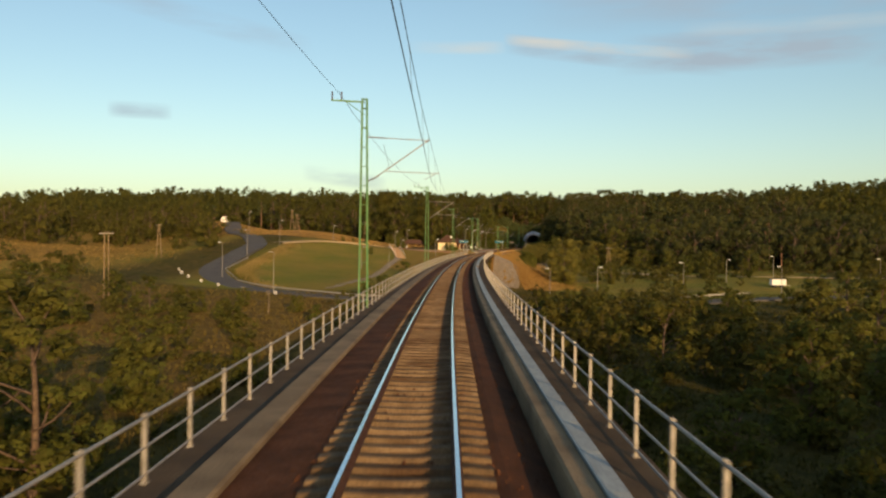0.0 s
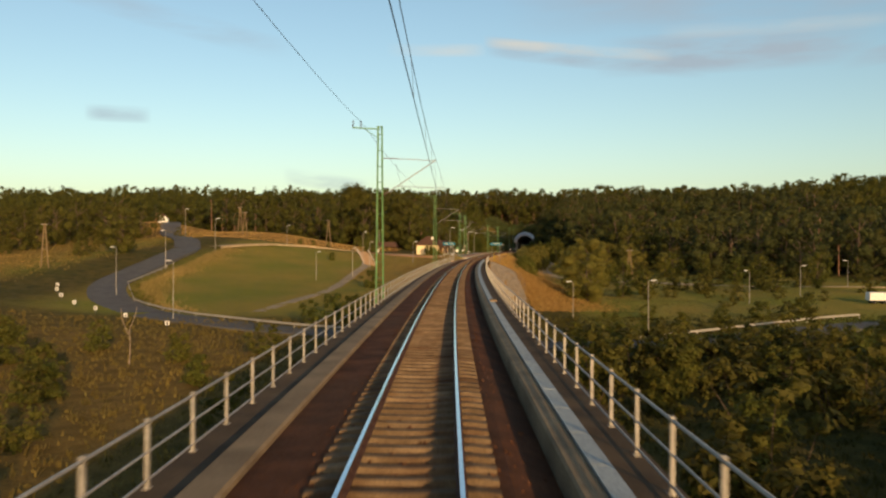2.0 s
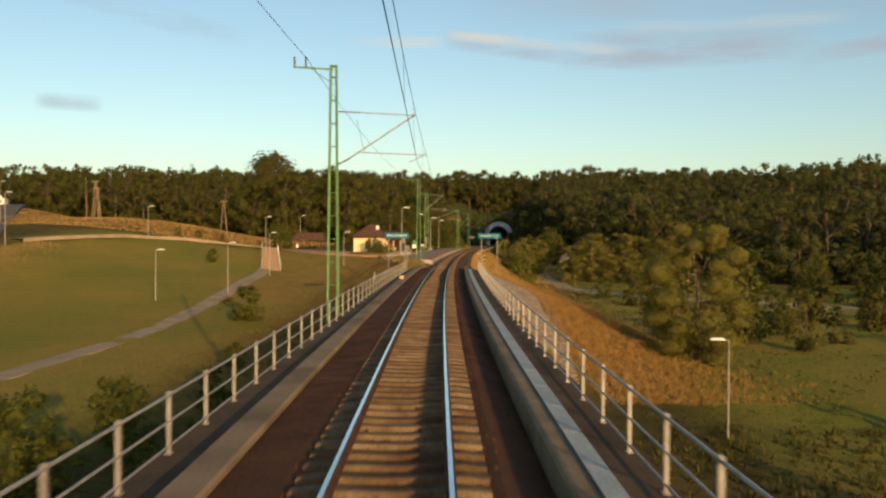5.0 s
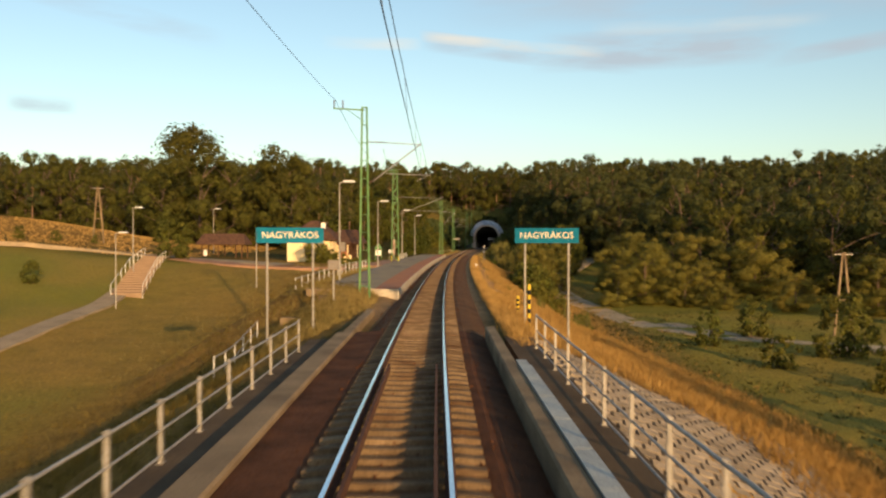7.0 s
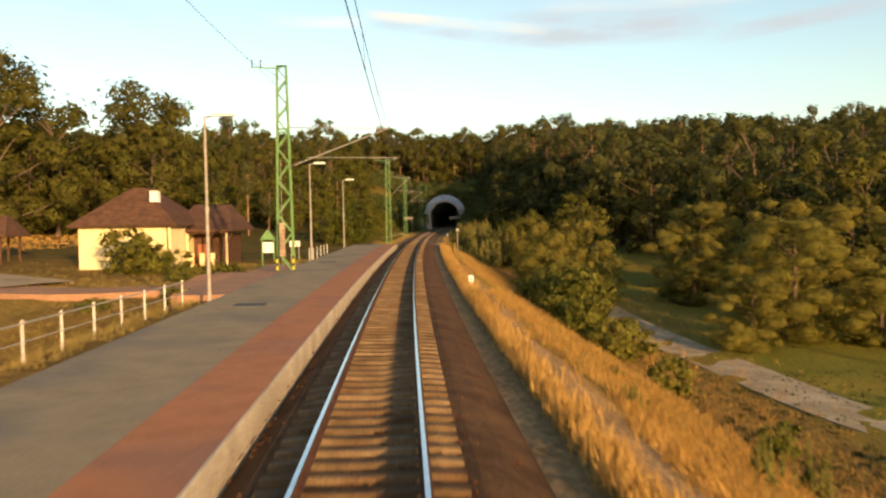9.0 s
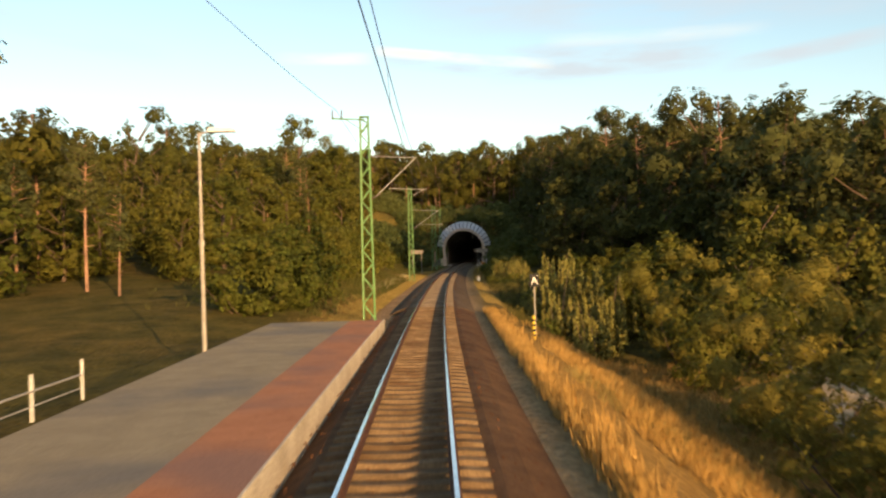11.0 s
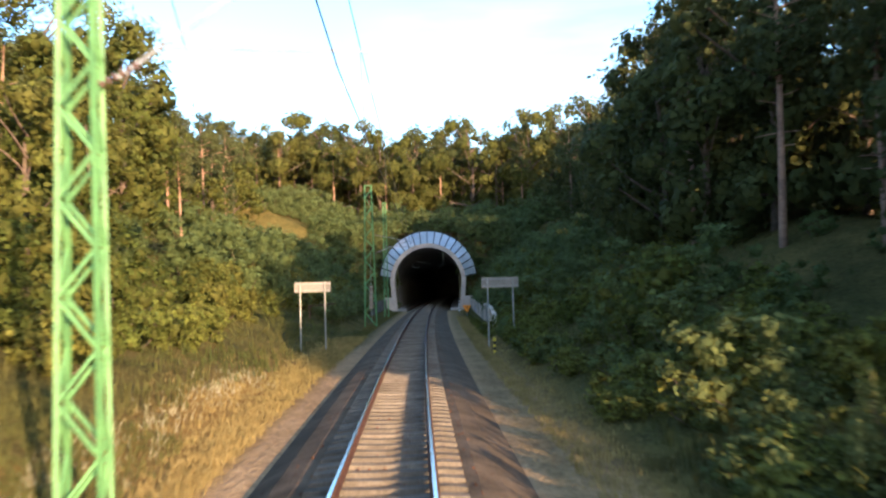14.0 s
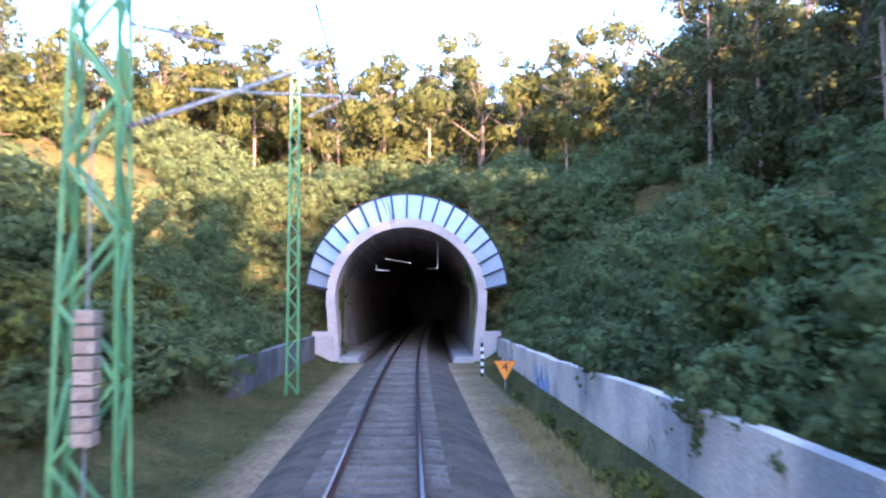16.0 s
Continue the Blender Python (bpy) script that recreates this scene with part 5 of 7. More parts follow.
for s, d in ((213, -77.5), (206.6, -74.1), (200, -69.7), (193.6, -64), (189.0, -58.2), (182.0, -50.2), (172.9, -40.3)):
    chevron(s, d)


def barrier(points, label):
    ob = thing("guard_barrier", Matrix(), label, "guard barrier", "guard barriers")
    tops = []
    for s, d in points:
        z = float(land(s, d))
        part("post", box(-0.05, 0.05, -0.05, 0.05, -0.3, 0.72), M_GALV, ob).matrix_basis = at(s, d, z)
        tops.append((s, d, z + 0.6))
    v, f = [], []
    for s, d, z in tops:
        v += [P(s, d, z - 0.16), P(s, d, z + 0.16), P(s + 0.03, d + 0.03, z + 0.16), P(s + 0.03, d + 0.03, z - 0.16)]
    for k in range(len(tops) - 1):
        b = k * 4
        f += [(b + j, b + (j + 1) % 4, b + (j + 1) % 4 + 4, b + j + 4) for j in range(4)]
    child("beam", mesh_of("beam", v, f, M_GALV), ob)


barrier([(s, np.interp(s, [172, 176, 188, 205, 225, 250], [-14, -22, -41, -59, -69.5, -71.5])) for s in np.arange(173, 250, 4.0)], "grey steel guard barrier along the road")
barrier([(s, np.interp(s, [172, 184, 198], [24, 42, 66])) for s in np.arange(172, 198, 3.0)], "grey steel guard barrier along the road")


# far cottage on the hillside and a pale trailer in the meadow
def cottage(s, d, scale, turn):
    z = float(land(s, d))
    m = thing("cottage", at(s, d, z, turn), "small white gabled house on the wooded hillside", "house", "houses")
    part("wall", box(-4 * scale, 4 * scale, -5 * scale, 5 * scale, -1, 4 * scale), M_WHITE, m)
    bm = bmesh.new()
    h0, h1 = 4 * scale, 8 * scale
    v = [bm.verts.new(p) for p in ((-4.5 * scale, -5.4 * scale, h0), (4.5 * scale, -5.4 * scale, h0), (0, -5.4 * scale, h1), (-4.5 * scale, 5.4 * scale, h0), (4.5 * scale, 5.4 * scale, h0), (0, 5.4 * scale, h1))]
    for q in ((1, 4, 5, 2), (0, 2, 5, 3), (0, 3, 4, 1)):
        bm.faces.new([v[i] for i in q])
    bm.faces.new((v[0], v[1], v[2]))
    bm.faces.new((v[5], v[4], v[3]))
    part("roof", bm, M_ROOF, m)
    part("gable", box(-2.6 * scale, 2.6 * scale, -5.45 * scale, -5.41 * scale, h0, h0 + 1.6 * scale), M_WHITE, m)
    for x in (-1.8, 1.8):
        part("window", box((x - 0.6) * scale, (x + 0.6) * scale, -5.06 * scale, -5.01 * scale, 1.2 * scale, 2.6 * scale), M_GLASS_DARK, m)


cottage(365, -127, 0.42, 20)
cottage(395, 215, 0.5, -10)
trailer = thing("trailer", at(221, 76, float(land(221, 76))), "pale box trailer parked in the meadow", "trailer")
part("body", box(-1.8, 1.8, -1, 1, 0.6, 2.1), M_WHITE, trailer, bevel=0.08)
for x in (-0.9, 0.9):
    part("wheel", bar((x, -1.05, 0.35), (x, 1.05, 0.35), 0.34, 12), M_BLACK, trailer)
part("drawbar", box(1.8, 3.0, -0.06, 0.06, 0.5, 0.6), M_GALV, trailer)

kerb_box = thing("cable_box", at(210.0, -2.64, -0.2), "small pale orange box on the edge of the viaduct", "junction box")
part("case", box(-0.16, 0.16, -0.12, 0.12, 0.0, 0.22), M_PALE_ORANGE, kerb_box, bevel=0.02)
part("lid", box(-0.18, 0.18, -0.14, 0.14, 0.22, 0.25), M_WHITE, kerb_box, bevel=0.008)
# little box on the cable duct and a broken wooden rail in the grass of the cutting
cable_box = thing("cable_box", at(102.9, 2.72, -0.02), "small tan junction box on the cable duct", "junction box")
part("case", box(-0.17, 0.17, -0.3, 0.3, -0.015, 0.1), M_CONCRETE, cable_box, bevel=0.012)
rail_rest = thing("wooden_rail", at(475.7, -8.1, float(land(475.7, -8.1))), "weathered wooden rail on a short post in the grass", "fence")
part("post", box(-0.06, 0.06, -0.06, 0.06, -0.3, 1.05), M_WOOD, rail_rest, bevel=0.01)
part("crossbar", bar((-0.1, 0, 0.95), (1.9, 0.4, 1.1), 0.045, 6), M_WOOD, rail_rest)

# ---- tunnel ----
PORTAL = 525.0


def arch(r, low, zc=3.25, n=28, floor=-1.0, lean=0.0):
    """Horseshoe outline: round above zc, side walls drawn in to low at the floor."""
    pts = [(-low, floor)]
    pts += [(-r * math.cos(a), zc + r * math.sin(a)) for a in np.linspace(-0.18, math.pi + 0.18, n)]
    pts.append((low, floor))
    return pts


tunnel = thing("tunnel", Matrix(), "concrete railway tunnel with a horseshoe mouth and a metal canopy", "tunnel", kind="structure")


def tube(name, inner, outer, s0, s1, step, mat, parent, label, outer_shift=0.0):
    """A lining between two outlines with as many points."""
    n = max(2, int((s1 - s0) / step) + 1)
    ss = np.linspace(s0, s1, n)
    k = len(inner)
    v, f = [], []
    for s in ss:
        v += [arr(s, d, z) for d, z in inner] + [arr(s + outer_shift, d, z) for d, z in outer]
    for i in range(n - 1):
        b = i * 2 * k
        for j in range(k - 1):
            f.append((b + j, b + j + 1, b + j + 1 + 2 * k, b + j + 2 * k))
            f.append((b + k + j + 1, b + k + j, b + k + j + 2 * k, b + k + j + 1 + 2 * k))
    for j in range(k - 1):
        f.append((j, j + k, j + k + 1, j + 1))
        e = (n - 1) * 2 * k
        f.append((e + j, e + j + 1, e + j + k + 1, e + j + k))
    return child(name, mesh_of(name, v, f, mat, False), parent, label)


tube("portal_ring", arch(4.45, 4.05), arch(5.0, 4.75), PORTAL - 1.5, PORTAL + 1.0, 2.5, M_PORTAL, tunnel, "pale concrete ring round the tunnel mouth")
tube("lining", arch(4.46, 4.06), arch(4.9, 4.8), PORTAL - 0.9, PORTAL + 110, 6.0, M_TUNNEL, tunnel, "grey concrete tunnel lining")
# added wall of darker concrete that closes the far end of the bore
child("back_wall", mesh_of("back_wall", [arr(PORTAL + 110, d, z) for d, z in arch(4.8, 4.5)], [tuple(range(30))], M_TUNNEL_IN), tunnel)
for side in (-1, 1):
    child("side_walk", swept("side_walk", sorted([(side * 2.9, -0.95), (side * 2.9, -0.35), (side * 4.2, -0.35), (side * 4.2, -0.95)], key=lambda p: (p[1] > -0.5, p[0] if p[1] < -0.5 else -p[0])), PORTAL - 2.0, PORTAL + 110, 8.0, M_TUNNEL), tunnel, "low concrete walk along the tunnel wall")
    blk = part("portal_foot", box(-0.55, 0.55, -0.5, 0.5, -1.0, 0.9), M_PORTAL, tunnel, "concrete block at the foot of the ring", bevel=0.03)
    blk.matrix_basis = at(PORTAL - 1.1, side * 5.1, 0.0)
    cap = part("cap_block", box(-0.75, 0.35, -0.4, 0.4, 0.9, 1.2) if side < 0 else box(-0.35, 0.75, -0.4, 0.4, 0.9, 1.2), M_PORTAL, tunnel, bevel=0.03)
    cap.matrix_basis = at(PORTAL - 1.1, side * 5.1, 0.0)
# canopy of metal sheets round the upper part of the ring
canopy = child("canopy", wire_mesh("canopy_edge", [arr(PORTAL + 0.05, -6.45 * math.cos(a), 3.55 + 6.4 * math.sin(a)) for a in np.linspace(0.09, math.pi - 0.09, 40)], 0.05, M_SEAM, 6), tunnel, "dark rim of the canopy")
N = 18
for k in range(N):
    a0, a1 = 0.09 + (math.pi - 0.18) * (k + 0.03) / N, 0.09 + (math.pi - 0.18) * (k + 0.97) / N
    v = []
    for a in (a0, (a0 + a1) / 2, a1):
        v += [arr(PORTAL - 1.45, -4.85 * math.cos(a), 3.3 + 4.85 * math.sin(a)), arr(PORTAL + 0.05, -6.4 * math.cos(a), 3.55 + 6.35 * math.sin(a)), arr(PORTAL + 0.09, -6.44 * math.cos(a), 3.59 + 6.39 * math.sin(a)), arr(PORTAL - 1.41, -4.89 * math.cos(a), 3.34 + 4.89 * math.sin(a))]
    child("sheet", mesh_of("sheet", v, [(0, 1, 5, 4), (4, 5, 9, 8), (2, 3, 7, 6), (6, 7, 11, 10), (1, 2, 6, 5), (5, 6, 10, 9), (3, 0, 4, 7), (7, 4, 8, 11)], M_CANOPY), canopy, "silvery metal sheet" if k == 0 else "")
for k in range(N + 1):
    a = 0.09 + (math.pi - 0.18) * k / N
    bm = flat_bar(P(PORTAL - 1.53, -4.92 * math.cos(a), 3.37 + 4.92 * math.sin(a)), P(PORTAL - 0.03, -6.46 * math.cos(a), 3.6 + 6.42 * math.sin(a)), 0.11, 0.11)
    part("rib", bm, M_SEAM, canopy)
# line fittings inside the mouth
fit = thing("tunnel_cantilever", at(PORTAL + 4, 0, 0), "pale overhead-line bracket hanging inside the tunnel mouth", "cantilever")
part("hanger", bar((2.0, 0, 7.2), (2.0, 0, 5.3), 0.05, 6), M_LAMPHEAD, fit)
part("arm", bar((2.0, 0, 5.35), (1.3, 0, 5.3), 0.04, 6), M_LAMPHEAD, fit)
part("arm_tube", bar((-1.6, 0, 6.0), (0.2, 0, 5.7), 0.035, 6), M_LAMPHEAD, fit)
part("hanger", bar((-2.2, 0, 5.6), (-2.2, 0, 5.25), 0.05, 6), M_LAMPHEAD, fit)
part("arm", bar((-2.25, 0, 5.25), (-1.3, 0, 5.2), 0.045, 6), M_LAMPHEAD, fit)
# retaining walls beside the mouth
def wall_run(points, foot, name, label, mat):
    ob = thing(name, Matrix(), label, "retaining wall", kind="structure")
    for (s0, d0, z0), (s1, d1, z1) in zip(points[:-1], points[1:]):
        g = 0.02
        sa, sb = s0 + g, s1 - g
        v = []
        for s, d, z in ((sa, d0, z0), (sb, d1, z1)):
            v += [arr(s, d, foot), arr(s, d, z), arr(s, d + 0.28, z), arr(s, d + 0.28, foot)]
        child("wall_panel", mesh_of("wall_panel", v, [(0, 1, 5, 4), (1, 2, 6, 5), (2, 3, 7, 6), (0, 3, 2, 1), (4, 5, 6, 7)], mat), ob)
    return ob


def east_top(s):
    return float(np.interp(s, [465, 468, 471, 474, 477, 480, 490, 500, 521], [-1.0, -0.4, 0.2, 0.7, 1.0, 1.14, 1.12, 0.97, 0.87])) + 0.03 * math.sin(s * 0.9)


wr = wall_run([(465 + 3.0 * k, 5.5, east_top(465 + 3.0 * k)) for k in range(20)], -2.0, "retaining_wall_east", "pale stained concrete retaining wall beside the tunnel approach", M_RETAIN)
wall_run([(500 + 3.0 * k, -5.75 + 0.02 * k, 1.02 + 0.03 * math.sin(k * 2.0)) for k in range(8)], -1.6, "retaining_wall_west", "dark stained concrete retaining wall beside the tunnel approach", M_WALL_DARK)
rng = np.random.default_rng(8)
for k in range(9):
    s, z = 501.5 + 0.42 * k, -0.15 + 0.35 * math.sin(k * 1.9)
    v = [arr(s + a, 5.488, z + b) for a, b in ((0, -0.42), (0.13, -0.45), (0.34, 0.38), (0.2, 0.48), (0.05, 0.2))]
    child("spray_mark", mesh_of("spray_mark", v, [(0, 1, 2, 3, 4)], M_GRAFFITI), wr, "blue spray paint mark")
# orange triangular speed board
tri = thing("speed_board", at(509.8, 4.75, float(land(509.8, 4.75))), "orange triangular speed board with a black figure", "speed board")
part("post", bar((0, 0, -0.3), (0, 0, 0.9), 0.035, 8), M_GALV, tri)
bm = bmesh.new()
tv = [bm.verts.new(p) for p in ((-0.5, -0.06, 1.45), (0.5, -0.06, 1.45), (0, -0.06, 0.55), (-0.5, -0.035, 1.45), (0.5, -0.035, 1.45), (0, -0.035, 0.55))]
for f in ((2, 1, 0), (3, 4, 5), (0, 1, 4, 3), (1, 2, 5, 4), (2, 0, 3, 5)):
    bm.faces.new([tv[i] for i in f])
bmesh.ops.recalc_face_normals(bm, faces=bm.faces[:])
plate = part("plate", bm, M_ORANGE, tri, "orange reflective triangle")
child("figure", text_mesh("4", 0.55, M_BLACK, 0.003), plate, "black figure", Matrix.Translation((0, -0.066, 1.17)) @ pose(0, 0, 0, 90, 0, 0))

# ---- trees and bushes ----
def limb(v, f, a, b, r0, r1, sides=6, bend=0.0, rng=None):
    """A tapered, slightly bent limb added to the lists v and f."""
    a, b = np.array(a, float), np.array(b, float)
    axis = b - a
    ln = np.linalg.norm(axis)
    t = axis / max(ln, 1e-6)
    x = np.cross(t, [0.31, 0.95, 0.05])
    x /= np.linalg.norm(x)
    y = np.cross(t, x)
    o = len(v)
    k = 5
    off = (rng.normal(size=3) * bend * ln) if rng is not None else np.zeros(3)
    for i in range(k):
        u = i / (k - 1)
        c = a + axis * u + off * math.sin(math.pi * u)
        r = r0 + (r1 - r0) * u
        for j in range(sides):
            q = 2 * math.pi * j / sides
            v.append(c + x * (r * math.cos(q)) + y * (r * math.sin(q)))
    for i in range(k - 1):
        for j in range(sides):
            p, q = o + i * sides + j, o + i * sides + (j + 1) % sides
            f.append((p, q, q + sides, p + sides))


def crown_mesh(rng, h, spread, low, lumps, leaves, size, mats, extra=None):
    """A leafy crown of rounded boughs: leaf sprays over the outside of each bough, a dense heart inside it."""
    u = (np.arange(lumps) + rng.random(lumps)) / lumps
    a = np.arange(lumps) * 2.399 + rng.normal(0, 0.5, lumps)
    prof = np.sin(np.pi * (0.16 + 0.74 * u)) ** 0.8
    lop = 1 + 0.22 * np.cos(a - rng.random() * 6.283) + rng.normal(0, 0.13, lumps)
    r = spread * rng.uniform(0.22, 0.44, lumps) * (1.08 - 0.4 * u)
    reach = np.maximum(spread * prof * lop - r * 0.8, 0.0) * rng.uniform(0.55, 1.0, lumps)
    z = h * (low + (1 - low) * u)
    z = np.clip(z, h * low + r * 0.5, h * rng.uniform(0.93, 1.05, lumps) - r * 0.75)
    c = np.stack([reach * np.cos(a), reach * np.sin(a), z], -1)
    flat = rng.uniform(0.7, 0.95, lumps)
    # leaf sprays, only where no other bough covers them
    m = leaves * 3
    pick = rng.choice(lumps, m, p=r ** 2 / (r ** 2).sum())
    way = rng.normal(size=(m, 3))
    way[:, 2] += 0.25
    way /= np.linalg.norm(way, axis=1)[:, None]
    p = c[pick] + way * (r[pick] * (0.55 + 0.75 * rng.random(m) ** 1.2))[:, None] * np.stack([np.ones(m), np.ones(m), flat[pick]], -1)
    gap = np.linalg.norm(p[:, None, :] - c[None], axis=2) / r[None]
    gap[np.arange(m), pick] = 9
    open_air = np.where(gap.min(1) > 0.7)[0][:leaves]
    p = p[open_air]
    out = p - np.array([0, 0, h * (low + (1 - low) * 0.45)])
    out /= np.linalg.norm(out, axis=1)[:, None] + 1e-6
    nrm = way[open_air] * 0.45 + out * 0.6 + rng.normal(0, 0.36, (len(open_air), 3)) + np.array([0, 0, 0.1])
    nrm /= np.linalg.norm(nrm, axis=1)[:, None]
    if extra is not None:
        p, nrm = np.concatenate([p, extra[0]]), np.concatenate([nrm, extra[1]])
    n = len(p)
    side = np.cross(nrm, rng.normal(size=(n, 3)))
    side /= np.linalg.norm(side, axis=1)[:, None]
    up = np.cross(nrm, side)
    sz = size * rng.uniform(0.6, 1.35, n)[:, None]
    v = np.stack([p - side * sz * 0.5, p - up * sz * 0.36 + nrm * sz * 0.08, p + side * sz * 0.5, p + up * sz * 0.36 - nrm * sz * 0.06], 1).reshape(-1, 3)
    f = np.arange(n * 4).reshape(n, 4)
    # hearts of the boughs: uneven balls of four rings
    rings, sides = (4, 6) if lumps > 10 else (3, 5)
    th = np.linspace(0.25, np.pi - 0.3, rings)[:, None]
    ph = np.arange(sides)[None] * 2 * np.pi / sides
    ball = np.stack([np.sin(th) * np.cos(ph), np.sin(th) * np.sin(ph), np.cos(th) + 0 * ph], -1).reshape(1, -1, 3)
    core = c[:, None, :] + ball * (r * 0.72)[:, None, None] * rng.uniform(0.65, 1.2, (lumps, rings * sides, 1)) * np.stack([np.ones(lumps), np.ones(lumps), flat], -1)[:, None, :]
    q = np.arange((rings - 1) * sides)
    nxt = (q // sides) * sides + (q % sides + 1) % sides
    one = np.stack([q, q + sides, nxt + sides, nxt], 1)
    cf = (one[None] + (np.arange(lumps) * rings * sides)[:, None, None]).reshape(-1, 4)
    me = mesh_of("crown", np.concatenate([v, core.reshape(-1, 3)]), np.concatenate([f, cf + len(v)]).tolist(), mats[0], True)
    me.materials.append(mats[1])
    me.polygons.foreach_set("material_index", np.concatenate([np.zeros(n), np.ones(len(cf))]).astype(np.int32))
    me.update()
    return me, c


def broadleaf(seed, h, spread, leaves, size, low=0.22, mats=None, lumps=24):
    """Broad-leaved tree: forked trunk and a crown of boughs. Returns trunk and crown meshes."""
    rng = np.random.default_rng(seed)
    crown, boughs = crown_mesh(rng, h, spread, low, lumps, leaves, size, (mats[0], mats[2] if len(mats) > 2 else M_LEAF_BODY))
    tv, tf = [], []
    limb(tv, tf, (0, 0, -0.5), (rng.normal(0, 0.2), rng.normal(0, 0.2), h * 0.7), 0.019 * h, 0.006 * h, 6, 0.02, rng)
    for c in boughs[:: max(1, lumps // 9)]:
        limb(tv, tf, (0, 0, max(0.12 * h, c[2] - 0.2 * h)), c, 0.007 * h, 0.0025 * h, 4, 0.05, rng)
    return mesh_of("trunk", tv, tf, mats[1], True), crown


def pine(seed, h, leaves, size, bare=0.5, lumps=26):
    """Tall pine: bare reddish trunk, a broad domed crown of needle clumps on crooked limbs."""
    rng = np.random.default_rng(seed)
    crown, clumps = crown_mesh(rng, h, h * 0.165, bare, lumps, leaves, size, (M_NEEDLE, M_NEEDLE))
    tv, tf = [], []
    limb(tv, tf, (0, 0, -0.5), (rng.normal(0, 0.3), rng.normal(0, 0.3), h * 0.93), 0.0125 * h, 0.004 * h, 8, 0.008, rng)
    for c in clumps[:: max(1, lumps // 14)]:
        limb(tv, tf, (0, 0, c[2] - 0.03 * h), c, 0.0035 * h, 0.0012 * h, 4, 0.04, rng)
    for k in range(7):
        z0, a = h * rng.uniform(0.22, bare), rng.random() * 6.283
        limb(tv, tf, (0, 0, z0), (1.1 * math.cos(a), 1.1 * math.sin(a), z0 + rng.uniform(-0.2, 0.3)), 0.0025 * h, 0.001 * h, 4, 0.05, rng)
    return mesh_of("trunk", tv, tf, M_PINE_BARK, True), crown


def shrub(seed, h, spread, leaves, size, mat=None, shoots=0):
    """Bush with several stems; with shoots, upright leafy rods rise above it."""
    rng = np.random.default_rng(seed)
    extra = None
    tops = []
    if shoots:
        ps, ns = [], []
        for k in range(shoots):
            a, r = rng.random() * 6.283, spread * rng.uniform(0.0, 0.9) ** 0.7
            top = h * rng.uniform(0.7, 1.15) * (1.05 - 0.35 * r / spread)
            lean = rng.normal(0, 0.1, 2)
            m = 90
            q = rng.uniform(0.3, 1.0, m)
            b = rng.random(m) * 6.283
            w = 0.03 + 0.13 * (1.1 - q)
            ps.append(np.stack([r * math.cos(a) + lean[0] * q + w * np.cos(b), r * math.sin(a) + lean[1] * q + w * np.sin(b), top * q], -1))
            ns.append(np.stack([np.cos(b), np.sin(b), 0.2 + 0 * b], -1) + rng.normal(0, 0.25, (m, 3)))
            tops.append((r * math.cos(a) + lean[0], r * math.sin(a) + lean[1], top))
        extra = (np.concatenate(ps), np.concatenate(ns) / np.linalg.norm(np.concatenate(ns), axis=1)[:, None])
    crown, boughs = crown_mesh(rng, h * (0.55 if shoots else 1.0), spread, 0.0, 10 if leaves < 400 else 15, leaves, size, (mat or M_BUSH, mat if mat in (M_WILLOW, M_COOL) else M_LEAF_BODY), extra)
    tv, tf = [], []
    for k in range(5):
        c = tops[k] if shoots else boughs[k * 2]
        limb(tv, tf, (rng.normal(0, 0.1), rng.normal(0, 0.1), -0.3), c, 0.045, 0.012, 4, 0.06, rng)
    return mesh_of("trunk", tv, tf, M_BARK, True), crown


LEAFY = (M_LEAF, M_BARK)
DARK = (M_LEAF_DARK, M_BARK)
FINE = [broadleaf(20 + k, 13.0 + k * 1.5, 4.6 + 0.4 * k, 1900, 0.56, 0.06, LEAFY, 30) for k in range(4)]
COARSE = [broadleaf(30 + k, 13.0 + k * 1.5, 5.0 + 0.4 * k, 900, 0.82, 0.05, LEAFY, 22) for k in range(4)]
WILLOW = [broadleaf(36 + k, 12.5 + 1.2 * k, 5.4 + 0.3 * k, 2800, 0.34, 0.0, (M_WILLOW, M_BARK, M_WILLOW), 38) for k in range(3)]
FINE_PINE = [pine(40 + k, 16.5 + 1.2 * k, 1700, 0.42, 0.44 + 0.06 * k) for k in range(4)]
HAZEL = [shrub(60 + k, 5.2 + k, 3.0 + 0.3 * k, 700, 0.55, M_LEAF) for k in range(3)]
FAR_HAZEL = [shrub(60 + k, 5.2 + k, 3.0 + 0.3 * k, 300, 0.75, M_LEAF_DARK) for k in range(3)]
MID_HAZEL = [shrub(63 + k, 5.2 + k, 3.0 + 0.3 * k, 1100, 0.38, M_COOL) for k in range(2)]
FAR_BUSH = [shrub(70 + k, 2.4 + 0.5 * k, 1.7 + 0.3 * k, 330, 0.37, M_COOL) for k in range(3)]
NEAR_HAZEL = [shrub(65 + k, 5.2 + k, 3.0 + 0.3 * k, 1900, 0.36, M_LEAF) for k in range(3)]
BUSH = [shrub(70 + k, 2.4 + 0.5 * k, 1.7 + 0.3 * k, 620, 0.33, M_BUSH) for k in range(3)]
THICK_BUSH = [shrub(70 + k, 2.4 + 0.5 * k, 1.7 + 0.3 * k, 450, 0.33, M_COOL) for k in range(3)]
BANK_HAZEL = [shrub(60 + k, 5.2 + k, 3.0 + 0.3 * k, 1100, 0.32, M_WILLOW) for k in range(3)]
